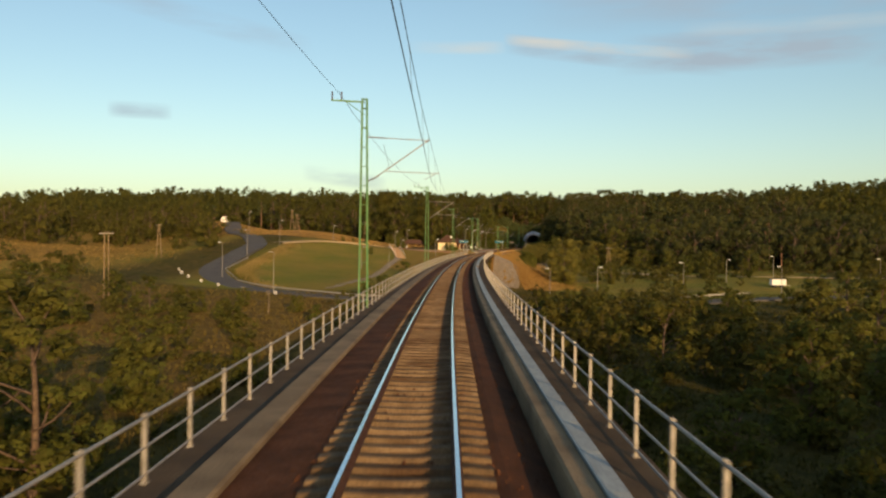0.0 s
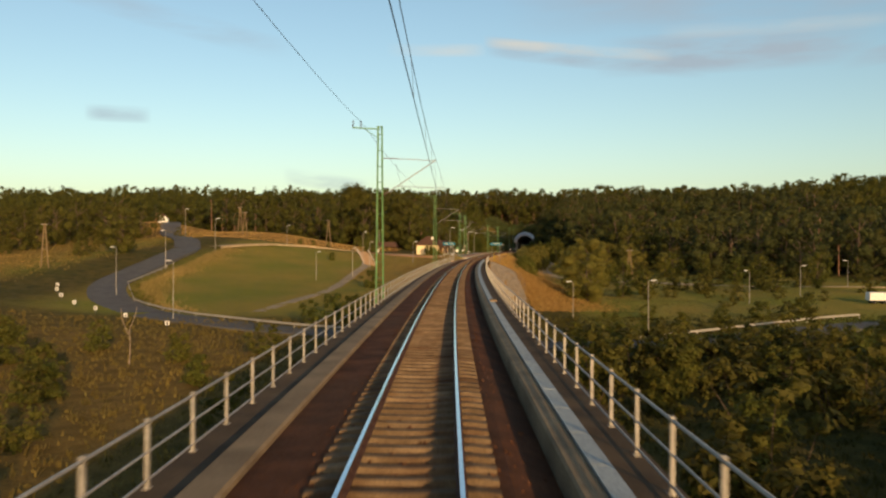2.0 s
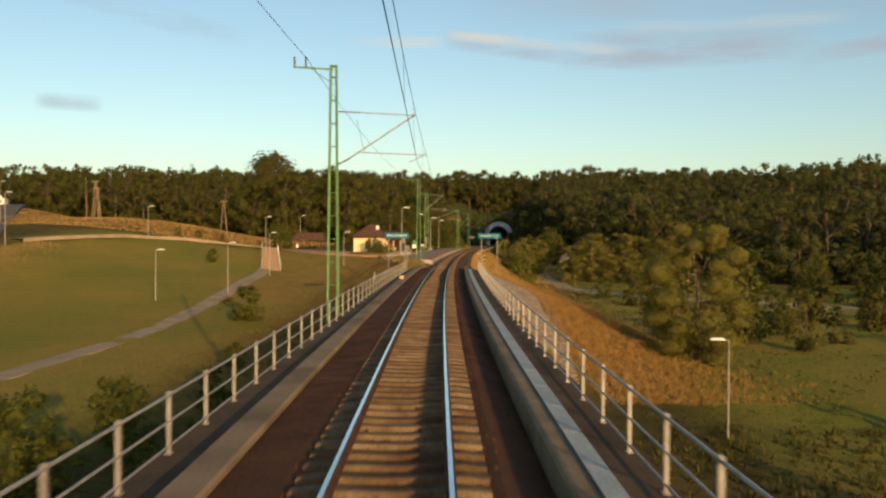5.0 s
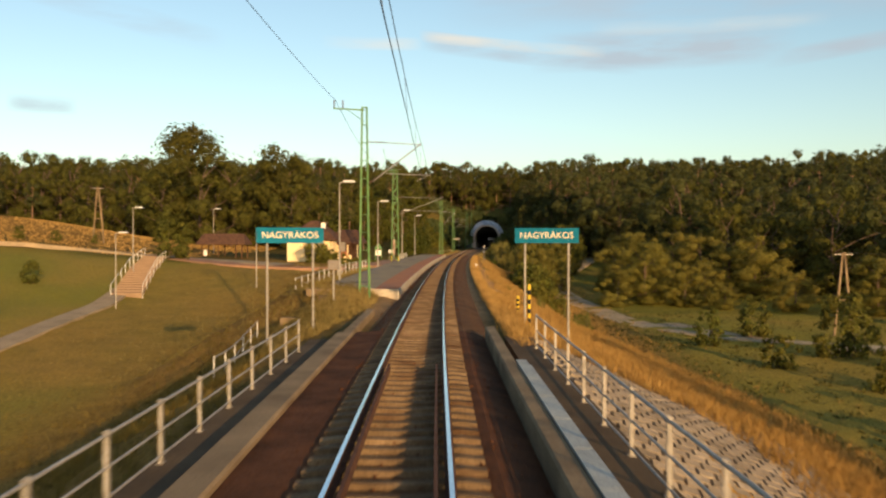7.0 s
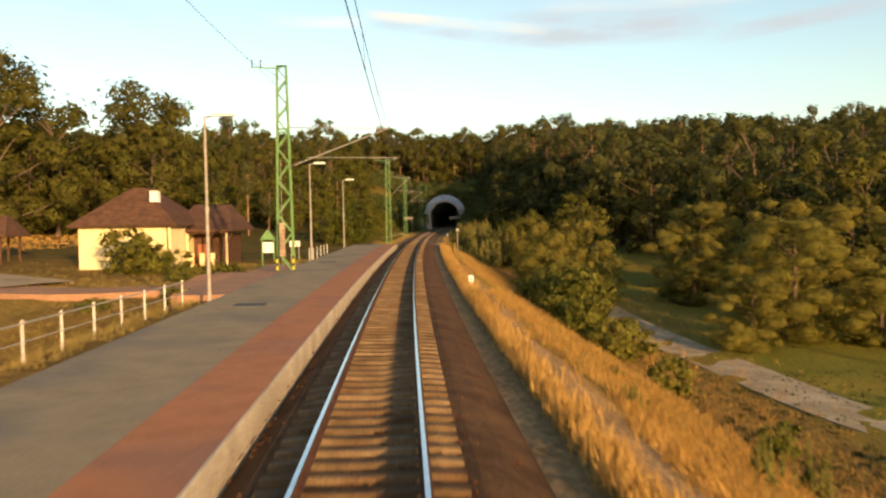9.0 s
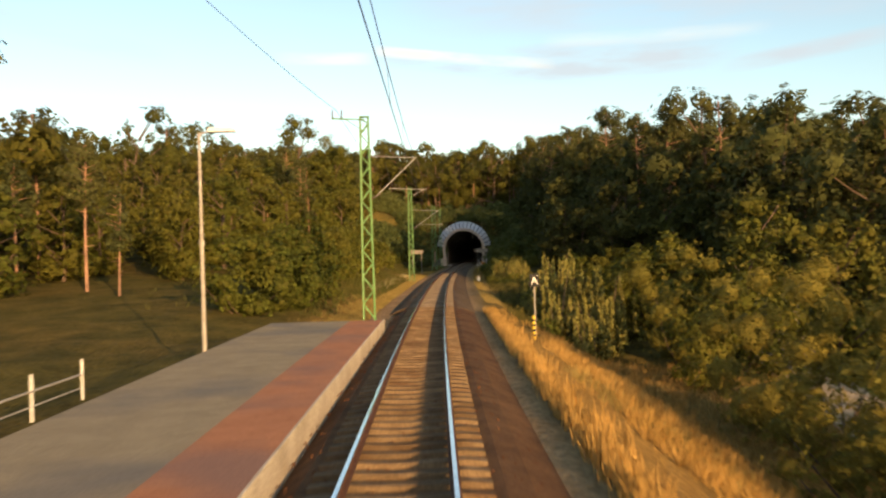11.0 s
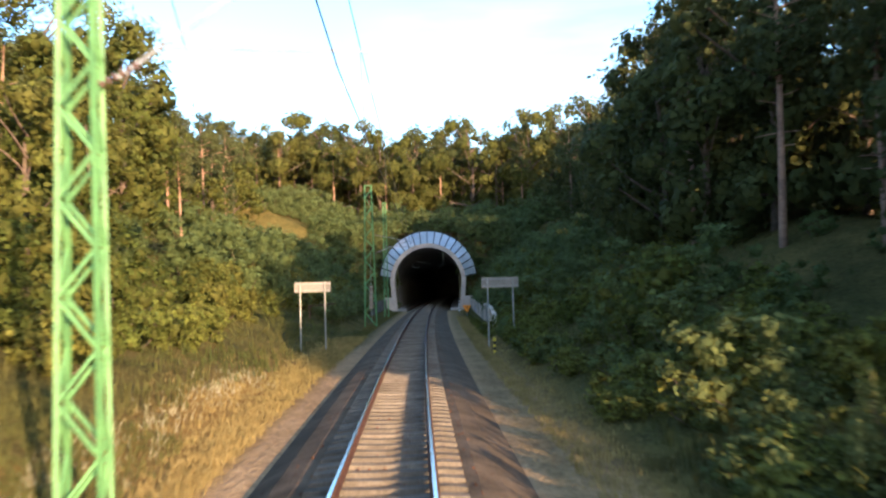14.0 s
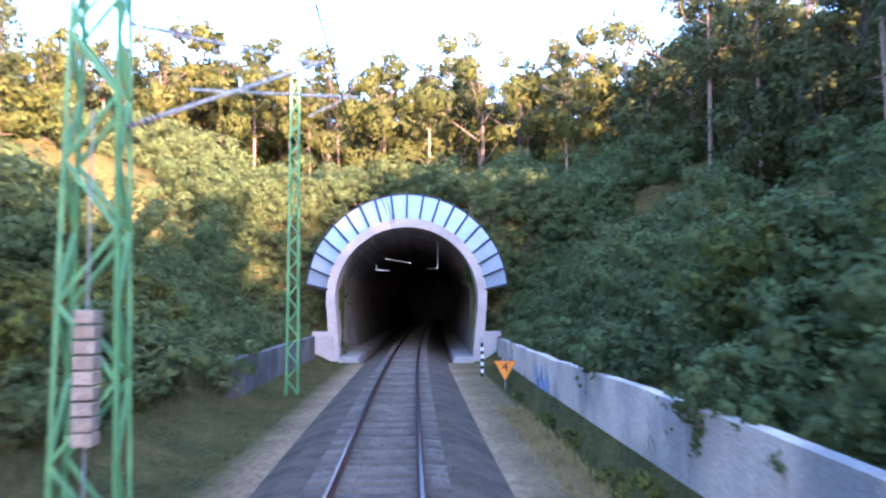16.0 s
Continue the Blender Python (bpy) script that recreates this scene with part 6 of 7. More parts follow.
THICK_HAZEL = [shrub(60 + k, 5.2 + k, 3.0 + 0.3 * k, 620, 0.5, M_COOL) for k in range(3)]
ROD_BUSH = [shrub(80 + k, 3.0 + 0.5 * k, 1.5, 460, 0.16, M_SHOOT, 17) for k in range(2)]
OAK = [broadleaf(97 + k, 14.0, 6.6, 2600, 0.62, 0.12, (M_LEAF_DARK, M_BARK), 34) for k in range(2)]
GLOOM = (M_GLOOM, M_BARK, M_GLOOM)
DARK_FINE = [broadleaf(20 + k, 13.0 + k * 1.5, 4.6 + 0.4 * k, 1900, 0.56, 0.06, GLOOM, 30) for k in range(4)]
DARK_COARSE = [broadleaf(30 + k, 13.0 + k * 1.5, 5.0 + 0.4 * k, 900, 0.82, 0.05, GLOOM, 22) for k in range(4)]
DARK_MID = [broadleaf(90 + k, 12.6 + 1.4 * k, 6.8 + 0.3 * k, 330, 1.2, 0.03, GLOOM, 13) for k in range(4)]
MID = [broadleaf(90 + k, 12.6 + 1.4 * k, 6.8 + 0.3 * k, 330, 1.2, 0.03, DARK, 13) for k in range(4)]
MID_PINE = [pine(110 + k, 16.0 + k, 380, 0.95, 0.5, 12) for k in range(2)]


def plant(kind, s, d, scale=1.0, name="tree", label="", rng=None, wide=1.0, sink=0.15):
    z = float(land(s, d)) - sink
    turn = float(rng.uniform(0, 360)) if rng is not None else 0.0
    ob = thing(name, at(s, d, z, turn), label, name.split("_")[-1], {"tree": "trees", "pine_tree": "pines", "bush": "bushes"}.get(name, "bushes"))
    ob.scale = (scale * wide, scale * wide, scale)
    child("trunk", kind[0], ob)
    child("crown", kind[1], ob)
    return ob


def mesh_arrays(me):
    co = np.empty(len(me.vertices) * 3)
    me.vertices.foreach_get("co", co)
    vi = np.empty(len(me.loops), int)
    me.loops.foreach_get("vertex_index", vi)
    return co.reshape(-1, 3), vi.reshape(-1, 4)


def join_plants(name, kinds, S, D, low, high, wide, label, category, seed, sink=0.3):
    """Plants standing at (S, D), each turned and scaled by chance, joined into one mesh of crowns and stems."""
    r = np.random.default_rng(seed)
    S, D = np.asarray(S, float), np.asarray(D, float)
    base = arr(S, D, land(S, D) - sink)
    which = r.integers(0, len(kinds), len(S))
    ang, sc = r.uniform(0, 6.283, len(S)), r.uniform(low, high, len(S))
    vs, fs, mi, o = [], [], [], 0
    mats = []
    for k, pair in enumerate(kinds):
        sel = np.where(which == k)[0]
        if not len(sel):
            continue
        c, sn, q = np.cos(ang[sel])[:, None], np.sin(ang[sel])[:, None], sc[sel][:, None]
        for me in pair:
            co, fa = mesh_arrays(me)
            for mat in me.materials:
                if mat not in mats:
                    mats.append(mat)
            x = (co[None, :, 0] * c - co[None, :, 1] * sn) * q * wide + base[sel, 0:1]
            y = (co[None, :, 0] * sn + co[None, :, 1] * c) * q * wide + base[sel, 1:2]
            z = co[None, :, 2] * q + base[sel, 2:3]
            vs.append(np.stack([x, y, z], -1).reshape(-1, 3))
            fs.append((fa[None] + (o + np.arange(len(sel))[:, None, None] * len(co))).reshape(-1, 4))
            own = np.empty(len(fa), np.int32)
            me.polygons.foreach_get("material_index", own)
            mi.append(np.tile(np.array([mats.index(q2) for q2 in me.materials])[own], len(sel)))
            o += len(sel) * len(co)
    v, f, mi = np.concatenate(vs), np.concatenate(fs), np.concatenate(mi)
    me = bpy.data.meshes.new(name)
    me.vertices.add(len(v))
    me.vertices.foreach_set("co", v.ravel())
    me.loops.add(f.size)
    me.loops.foreach_set("vertex_index", f.ravel().astype(np.int32))
    me.polygons.add(len(f))
    me.polygons.foreach_set("loop_start", np.arange(0, f.size, 4).astype(np.int32))
    for mat in mats:
        me.materials.append(mat)
    me.polygons.foreach_set("material_index", mi.astype(np.int32))
    me.polygons.foreach_set("use_smooth", np.ones(len(f), bool))
    me.update(calc_edges=True)
    return tagged(new(name, me), label, category, kind="stuff")


def dead_tree(s, d, h, limbs, label, seed):
    """Bare trunk with a few crooked limbs."""
    r = np.random.default_rng(seed)
    ob = thing("dead_tree", at(s, d, float(land(s, d)) - 0.2), label, "dead tree", "dead trees")
    v, f = [], []
    limb(v, f, (0, 0, -0.3), (0.2, 0, h), 0.021 * h, 0.009 * h, 7, 0.02, r)
    child("trunk", mesh_of("trunk", v, f, M_DEADWOOD, True), ob)
    for z0, knots in limbs:
        v, f = [], []
        for k in range(len(knots) - 1):
            limb(v, f, knots[k], knots[k + 1], 0.011 * h * (1 - 0.22 * k), 0.011 * h * (0.78 - 0.22 * k), 6, 0.02, r)
        child("limb", mesh_of("limb", v, f, M_DEADWOOD, True), ob)
    return ob


dead_tree(366, 54, 7.4, ((4, ((0.2, 0, 6.0), (1.2, 0, 8.2), (0.9, 0, 9.8), (-0.6, 0, 11.0), (-2.4, 0, 11.2))), (4, ((0.1, 0, 5.6), (-0.7, 0, 8.4), (-0.4, 0, 10.4))), (2, ((0.1, 0, 3.2), (-1.3, 0, 3.8)))), "bleached dead tree with a hooked limb before the dark wood", 5)
dead_tree(147, -34.7, 4.2, ((4, ((0.1, 0, 3.8), (0.7, 0, 5.4), (1.0, 0, 6.6))), (4, ((0.1, 0, 3.6), (-0.6, 0, 5.2), (-0.7, 0, 6.4)))), "dark dead snag in the rough meadow", 6)
rng = np.random.default_rng(77)
for s, d, sc in ((200, -52.5, 0.24), (203, -55.5, 0.30), (206, -58.4, 0.34), (209.5, -61.2, 0.26), (214, -63.6, 0.22), (222, -66, 0.2), (233, -68, 0.18)):
    plant(BANK_HAZEL[int(rng.integers(3))], s, d, sc, "bush", "golden-brown bush between the road and the field", rng, 1.3)
B_LABEL = "leafy green bush growing in rough grass"
T_LABEL = "broad-leaved tree with a dense uneven crown"
P_LABEL = "tall pine with a bare reddish trunk"
# meadow below the viaduct, east side
for s, d, sc in ((34, 21, 0.66), (47, 26, 0.7), (58, 20, 0.55), (70, 30, 0.7), (84, 42, 0.75), (62, 48, 0.8), (96, 24, 0.55), (108, 36, 0.6), (120, 50, 0.7), (92, 62, 0.8), (134, 30, 0.42), (140, 62, 0.7), (128, 80, 0.8), (150, 46, 0.4)):
    plant(COARSE[int(rng.integers(4))], s, d, sc, "tree", T_LABEL, rng, 1.25)
for s, d, sc in ((50, 15, 1.0), (76, 17, 0.9), (90, 15, 0.7), (104, 16, 0.8), (118, 22, 0.8), (130, 18, 0.7), (140, 22, 0.9), (152, 30, 0.8), (148, 20, 0.7), (158, 36, 0.6), (160, 24, 0.5), (110, 68, 1.0), (160, 76, 0.9), (180, 66, 0.6), (146, 92, 1.0)):
    plant((NEAR_HAZEL if d < 25 else HAZEL)[int(rng.integers(2))], s, d, sc, "bush", B_LABEL, rng, 1.1)
for s, d, sc in ((141, 13, 0.6), (146, 15.5, 0.75), (151, 13.5, 0.6), (154, 18, 0.7), (157, 14, 0.5), (149, 24, 0.7), (155, 26, 0.6), (160, 30, 0.55), (152, 33, 0.7), (157, 38, 0.6), (163, 43, 0.6), (146, 40, 0.8), (167, 52, 0.6), (158, 50, 0.7), (178, 16, 0.4), (181, 21, 0.45), (184, 27, 0.4), (188, 33, 0.5), (191, 40, 0.45), (195, 47, 0.5), (183, 38, 0.4), (200, 55, 0.5), (176, 24, 0.35), (199, 30, 0.35)):
    plant(HAZEL[int(rng.integers(3))], s, d, sc, "bush", "dark bush beside the valley road", rng, 1.3)
plant(WILLOW[1], 220, 22.5, 0.9, "tree", "tall sunlit willow with golden-green leaves beside the lower halt", rng, 1.2)
for s, d, sc in ((234, 31, 0.5), (240, 36, 0.42), (229, 35, 0.36), (268, 62, 0.55), (276, 70, 0.6), (283, 58, 0.5), (258, 78, 0.5), (296, 52, 0.6)):
    plant(COARSE[int(rng.integers(4))], s, d, sc, "tree", T_LABEL, rng, 1.0)
for s, d, sc in ((322, 26.8, 0.72), (319, 22.6, 0.42), (320, 31.8, 0.52), (325, 35.5, 0.5), (331, 30, 0.66), (316, 35.8, 0.34), (336, 38, 0.75), (340, 25.5, 0.55), (330, 44, 0.8), (352, 30, 0.75), (345, 36, 0.8), (314, 44, 0.5), (309, 52, 0.6)):
    plant(WILLOW[int(rng.integers(3))], s, d, sc * 0.86, "tree", "rounded sunlit willow beside the dirt track", rng, 1.5)
for s, d, sc in ((270, 26, 0.55), (262, 30, 0.6), (281, 24, 0.5), (275, 33, 0.9), (288, 30, 0.6)):
    plant(HAZEL[int(rng.integers(3))], s, d, sc, "bush", B_LABEL, rng)
S, D = rng.uniform(8, 165, 90), 9 + rng.gamma(2.2, 13.0, 90)
ok = (np.abs(S - 168) > 8) & (D < 0.5 * S + 24)
join_plants("thicket", FAR_HAZEL, S[ok], D[ok], 0.6, 1.15, 1.2, "scattered bushes in the valley meadow east of the viaduct", "thicket", 201)
S, D = rng.uniform(20, 160, 44), -9 - rng.gamma(2.0, 13.0, 44)
ok = (-D < 0.5 * S + 18) & ((S < 90) | (-D > 30) | (rng.random(44) < 0.5))
join_plants("thicket", FAR_HAZEL, S[ok], D[ok], 0.45, 0.9, 1.2, "scattered bushes in the valley meadow west of the viaduct", "thicket", 202)
S, D = rng.uniform(208, 305, 60), rng.uniform(36, 125, 60)
ok = (np.abs(D - np.interp(S, [262, 268, 284, 300], [90, 50, 30, 24])) > 6)
join_plants("thicket", FAR_HAZEL, S[ok], D[ok], 0.35, 0.95, 1.15, "hedges and bushes in the eastern meadow", "thicket", 210)
S, D = rng.uniform(130, 330, 70), -80 - rng.gamma(2.0, 26.0, 70)
ok = (S > 295) | (D < -172) | ((S < 205) & (D < -92))
join_plants("thicket", FAR_HAZEL, S[ok], D[ok], 0.5, 1.1, 1.2, "hedges and scattered bushes on the western hillside", "thicket", 203)
plant(OAK[0], 376, -54.5, 1.7, "tree", "large oak standing above the wood behind the halt", rng, 1.15)
plant(OAK[1], 384, -38.5, 1.5, "tree", "large oak standing above the wood behind the halt", rng, 1.1)
# bank side bushes beyond the halt
for s, d, sc in ((306, 13.4, 0.8), (311, 11.8, 1.0), (314, 10.6, 1.0), (318, 10.8, 1.25), (322, 11.5, 1.4), (326, 10.5, 1.3), (330, 12.5, 1.6), (334, 11.2, 1.4), (296, 14.5, 0.6), (316, 13.5, 1.2), (338, 13, 1.5)):
    plant(BUSH[int(rng.integers(3))], s, d, sc, "bush", "sunlit bush on the grassy railway bank", rng)
for s, d, sc in ((334, 12.5, 0.8), (340, 13, 0.9), (346, 12.2, 1.0), (352, 14, 1.05), (357, 13.5, 0.95), (347, 17, 1.1), (338, 17, 0.8), (372, 14.5, 1.0)):
    plant(BANK_HAZEL[int(rng.integers(3))], s, d, sc, "bush", "sunlit bush on the grassy railway bank", rng)
# west side: meadow and field edge
for s, d, sc in ((52, -25.5, 0.82), (46, -31, 0.85), (60, -33, 0.7), (142, -54, 0.42), (150, -64, 0.45), (136, -72, 0.5), (120, -88, 0.6)):
    plant(COARSE[int(rng.integers(4))], s, d, sc, "tree", T_LABEL, rng, 1.3)
for s, d, sc in ((76, -28, 1.15), (70, -40, 0.9), (88, -22, 0.7), (104, -40, 0.8), (116, -30, 0.6), (124, -44, 0.75), (132, -36, 0.7), (140, -40, 0.65), (148, -48, 0.7), (156, -42, 0.55), (160, -56, 0.6), (128, -60, 0.8), (150, -30, 0.55), (138, -24, 0.6), (154, -22, 0.55), (144, -82, 0.9), (166, -72, 0.6), (178, -90, 0.8), (196, -98, 0.8)):
    plant(HAZEL[int(rng.integers(3))], s, d, sc, "bush", B_LABEL, rng, 1.15)
for s, d, sc in ((184, -17.5, 0.9), (188, -20, 1.0), (192, -16.5, 0.85), (181, -22, 0.8), (197, -19, 0.7), (204, -15, 0.55), (186, -13.5, 0.8), (214, -16, 0.5), (194, -12, 0.7)):
    plant(HAZEL[int(rng.integers(3))], s, d, sc * 0.68, "bush", "dark bush beside the mown field", rng, 1.1)
for s, d, sc in ((316.5, -36.8, 0.92), (352, -48, 0.6), (292, -42.2, 0.42), (322, -60, 0.35), (326, -57, 0.3), (330, -53, 0.3)):
    plant(HAZEL[int(rng.integers(3))], s, d, sc, "bush", "round bush at the edge of the hay meadow", rng)
plant(HAZEL[0], 241.5, -22.2, 0.8, "bush", "round dark bush on the grassy bank", rng, 1.2)
plant(COARSE[3], 237, 24.5, 0.5, "tree", "round bushy tree on the lower meadow", rng, 1.2)
# garden bushes in front of the station house
for s, d, sc in ((319.5, -16.6, 1.0), (320.5, -18.0, 0.95), (321.5, -15.4, 0.72), (322, -17.2, 0.75)):
    plant(BUSH[int(rng.integers(3))], s, d, sc, "bush", "rounded brownish bush in front of the station house", rng, 1.15)
for s, d, sc in ((316, -12.0, 0.32), (317.5, -10.9, 0.36), (318.5, -9.8, 0.3), (315, -13.2, 0.34), (319, -11.8, 0.36), (308, -11.5, 0.3), (305, -14.5, 0.35)):
    plant(BUSH[int(rng.integers(3))], s, d, sc, "bush", "low spreading shrub beside the platform", rng, 1.5)
for s, d, sc in ((330, -9.8, 0.35), (324, -10.2, 0.3), (336, -9.6, 0.4)):
    plant(BUSH[int(rng.integers(3))], s, d, sc, "bush", "low bush behind the platform", rng)
# cutting, east side: young upright shrubs by the line, tall dark wood above
def sapling(s, d, top):
    z = float(land(s, d))
    k = int(rng.integers(2))
    plant(ROD_BUSH[k], s, d, (top - z) / (3.3 + 0.5 * k), "bush", "young upright sapling clump with pale sunlit shoots", rng, 0.9 if s < 395 else 1.15)


for s, d, top in ((376.5, 7.9, 0.6), (379.5, 8.4, 2.0), (381, 8.6, 2.9), (382.5, 8.3, 2.4), (384, 9.2, 3.2), (385.5, 8.2, 2.7), (387, 8.6, 3.0), (389, 8.3, 1.7), (390.5, 9.2, 1.9), (381.5, 10.2, 2.6), (386.5, 10.4, 3.0), (375.5, 10.4, 1.2), (372, 9.4, 0.2), (378.5, 11.5, 1.6), (411.0, 7.3, 1.6), (411.8, 8.5, 1.7), (414, 7.9, 2.1), (416.5, 7.1, 2.0), (418, 8.3, 2.2), (420, 7.5, 2.5), (422, 8.5, 2.5), (424, 7.4, 1.8), (413.4, 6.4, 1.3), (420, 6.3, 1.8), (417, 5.8, 1.0), (415.6, 8.9, 2.0)):
    sapling(s, d, top)
plant(BUSH[0], 374.2, 7.0, 0.5, "bush", "small sunlit yellow-green bush on the bank", rng)
# little pines in the dry grass of the bank
for s, d, h in ((286.5, 6.4, 1.0), (285, 9.3, 1.5), (288.5, 12.2, 1.9), (275, 12.0, 2.0), (256.5, 5.6, 0.9), (263, 9.5, 1.2), (296, 8.2, 0.8), (302, 6.4, 0.6)):
    plant(ROD_BUSH[int(rng.integers(2))], s, d, h / 3.4, "bush", "little young pine in dry grass on the bank", rng, 0.75, 0.05)
for s, d, sc in ((383, 14.0, 1.0), (386.5, 15.0, 0.95), (380.5, 16.0, 1.2), (366, 13.5, 0.7), (369, 16.5, 0.9), (395, 16, 0.6)):
    plant(NEAR_HAZEL[int(rng.integers(2))], s, d, sc, "bush", "rounded leafy bush behind the saplings", rng)
for s, d, sc in ((373, 18.5, 0.62), (378, 21, 0.7), (368, 21.5, 0.6)):
    plant(FINE[int(rng.integers(3))], s, d, sc, "tree", T_LABEL, rng, 1.0)
for k in range(36):
    s = 430 + 2.2 * k + rng.uniform(-1, 1)
    d = 7.0 + rng.uniform(0, 3.2) + (1.2 if s > 470 else 0)
    plant((BUSH + HAZEL)[int(rng.integers(6))], s, d, float(rng.uniform(0.3, 0.5)), "bush", "green bush on the slope of the cutting", rng)
plant(FINE_PINE[2], 414, 24.6, 0.9, "pine_tree", "tall isolated pine rising above the wood", rng, 0.95)
for k in range(44):
    s = 396 + 3.4 * k + rng.uniform(-1.5, 1.5)
    if s > 545:
        break
    for d0 in (15.0, 20.5):
        d = d0 + rng.uniform(-1.2, 1.8) + max(0, 426 - s) * 0.62 + max(0, min(s - 465, 12)) * 0.33
        if rng.random() < 0.22:
            plant(FINE_PINE[int(rng.integers(3))], s, d, float(rng.uniform(0.75, 0.95)), "pine_tree", P_LABEL, rng)
        else:
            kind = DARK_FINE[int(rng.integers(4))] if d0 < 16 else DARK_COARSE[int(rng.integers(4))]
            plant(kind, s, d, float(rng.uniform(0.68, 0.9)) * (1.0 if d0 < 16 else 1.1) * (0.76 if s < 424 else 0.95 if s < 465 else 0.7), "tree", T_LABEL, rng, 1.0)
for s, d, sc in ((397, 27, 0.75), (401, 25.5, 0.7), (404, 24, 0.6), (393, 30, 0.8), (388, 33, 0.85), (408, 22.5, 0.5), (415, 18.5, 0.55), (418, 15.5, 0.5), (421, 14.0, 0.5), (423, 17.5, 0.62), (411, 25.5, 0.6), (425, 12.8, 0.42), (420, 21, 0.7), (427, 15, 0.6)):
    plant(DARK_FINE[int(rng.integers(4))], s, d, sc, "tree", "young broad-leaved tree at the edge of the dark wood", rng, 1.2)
# cutting, west side
for k in range(40):
    s = 369 + 2.5 * k + rng.uniform(-1, 1)
    d = -8.4 - rng.uniform(0, 5.0) - (2.8 if s > 430 else 0) + (1.2 if s < 392 else 0)
    plant(NEAR_HAZEL[int(rng.integers(2))], s, d, float(rng.uniform(0.48, 1.05)) * (1.0 if s < 430 else 0.68), "bush", "sunlit hazel bush at the edge of the wood", rng, 1.05)
for k in range(26):
    s = 404 + 3.3 * k + rng.uniform(-1, 1)
    d = -8.6 - rng.uniform(0, 2.4)
    plant(BUSH[int(rng.integers(3))], s, d, float(rng.uniform(0.45, 0.9)), "bush", "low green bush beside the cutting", rng)
for k in range(34):
    s = 376 + 4.6 * k + rng.uniform(-2, 2)
    for d0 in (-20.5, -28):
        d = d0 + rng.uniform(-2.5, 2.5) - (3 if s > 440 else 0)
        if rng.random() < (0.5 if s > 425 else 0.3):
            plant(FINE_PINE[int(rng.integers(3))], s, d, float(rng.uniform(0.58, 0.8)) * (0.68 if s < 446 else 1.0), "pine_tree", P_LABEL, rng)
        else:
            plant((FINE if d0 > -25 else COARSE)[int(rng.integers(3))], s, d, float(rng.uniform(0.42, 0.6) if s < 432 else rng.uniform(0.45, 0.7)) * (1.45 if 460 < s < 494 and d0 > -25 else 1.0), "tree", T_LABEL, rng, 1.25)
join_plants("thicket", BUSH[:2] + THICK_BUSH[:1] + THICK_HAZEL[:1], rng.uniform(424, 486, 110), 6.4 + rng.gamma(2.0, 2.6, 110), 0.3, 0.6, 1.15, "green bushes on the eastern slope of the cutting", "thicket", 204, 0.15)
join_plants("thicket", MID_HAZEL, rng.uniform(471, 527, 50), 7.2 + rng.gamma(2.0, 2.0, 50), 0.42, 0.72, 1.15, "dense green bushes behind the retaining wall", "thicket", 205, 0.15)
join_plants("thicket", THICK_HAZEL, rng.uniform(462, 530, 60), -8.6 - rng.gamma(2.0, 4.0, 60), 0.42, 0.85, 1.15, "dense green bushes on the western slope of the cutting", "thicket", 206, 0.15)
S, D = rng.uniform(524.8, 531, 150), rng.uniform(-14, 14, 150)
ok = (np.abs(D) > 6.3) | (S > 529.2)
join_plants("thicket", FAR_BUSH, S[ok], D[ok], 0.45, 0.85, 1.2, "green bushes round the tunnel mouth", "thicket", 208, 0.15)
join_plants("thicket", THICK_BUSH, np.concatenate([rng.uniform(498, 524, 30), rng.uniform(476, 522, 46)]), np.concatenate([rng.uniform(-9.5, -6.6, 30), rng.uniform(6.3, 8.8, 46)]), 0.35, 0.62, 1.2, "green bushes crowding behind the retaining walls", "thicket", 209, 0.15)
join_plants("thicket", BUSH[:2] + THICK_BUSH[:1], rng.uniform(423, 476, 90), 5.0 + rng.gamma(2.0, 0.7, 90), 0.22, 0.46, 1.25, "low green bushes along the foot of the eastern slope", "thicket", 211, 0.1)
join_plants("thicket", THICK_BUSH, rng.uniform(478, 501, 44), -6.3 - rng.gamma(2.0, 0.8, 44), 0.35, 0.72, 1.2, "green bushes in front of the western retaining wall", "thicket", 212, 0.1)
for s, d, sc in ((396, 15, 0.5), (400, 14, 0.42), (404, 15, 0.45), (408, 14, 0.42), (412, 13.5, 0.45), (402, 18, 0.6), (409, 17.5, 0.55)):
    plant(NEAR_HAZEL[int(rng.integers(2))], s, d, sc, "bush", "leafy bush in the shade of the eastern wood", rng, 1.1)
for s, d, sc in ((405.5, 6.4, 0.26), (407.4, 6.0, 0.3), (408.6, 7.2, 0.32), (409.6, 5.4, 0.26), (413.5, 5.2, 0.25)):
    plant(BUSH[int(rng.integers(3))], s, d, sc, "bush", "low green bush beside the eastern verge", rng, 1.2)
for s, d, sc in ((475, 4.95, 0.24), (479, 5.0, 0.3), (482.5, 4.9, 0.26), (487, 5.0, 0.32), (490, 4.95, 0.25), (495, 5.0, 0.3), (499, 4.9, 0.22), (507, 5.0, 0.24)):
    plant(BUSH[int(rng.integers(3))], s, d, sc, "bush", "small green bush at the foot of the retaining wall", rng, 0.9, 0.05)
for s, d, sc in ((447, -15.5, 0.62), (451, -17.5, 0.72), (456, -16.5, 0.64), (443, -18, 0.66)):
    plant(FINE[int(rng.integers(3))], s, d, sc, "tree", "tall sunlit broad-leaved tree above the cutting", rng, 1.1)
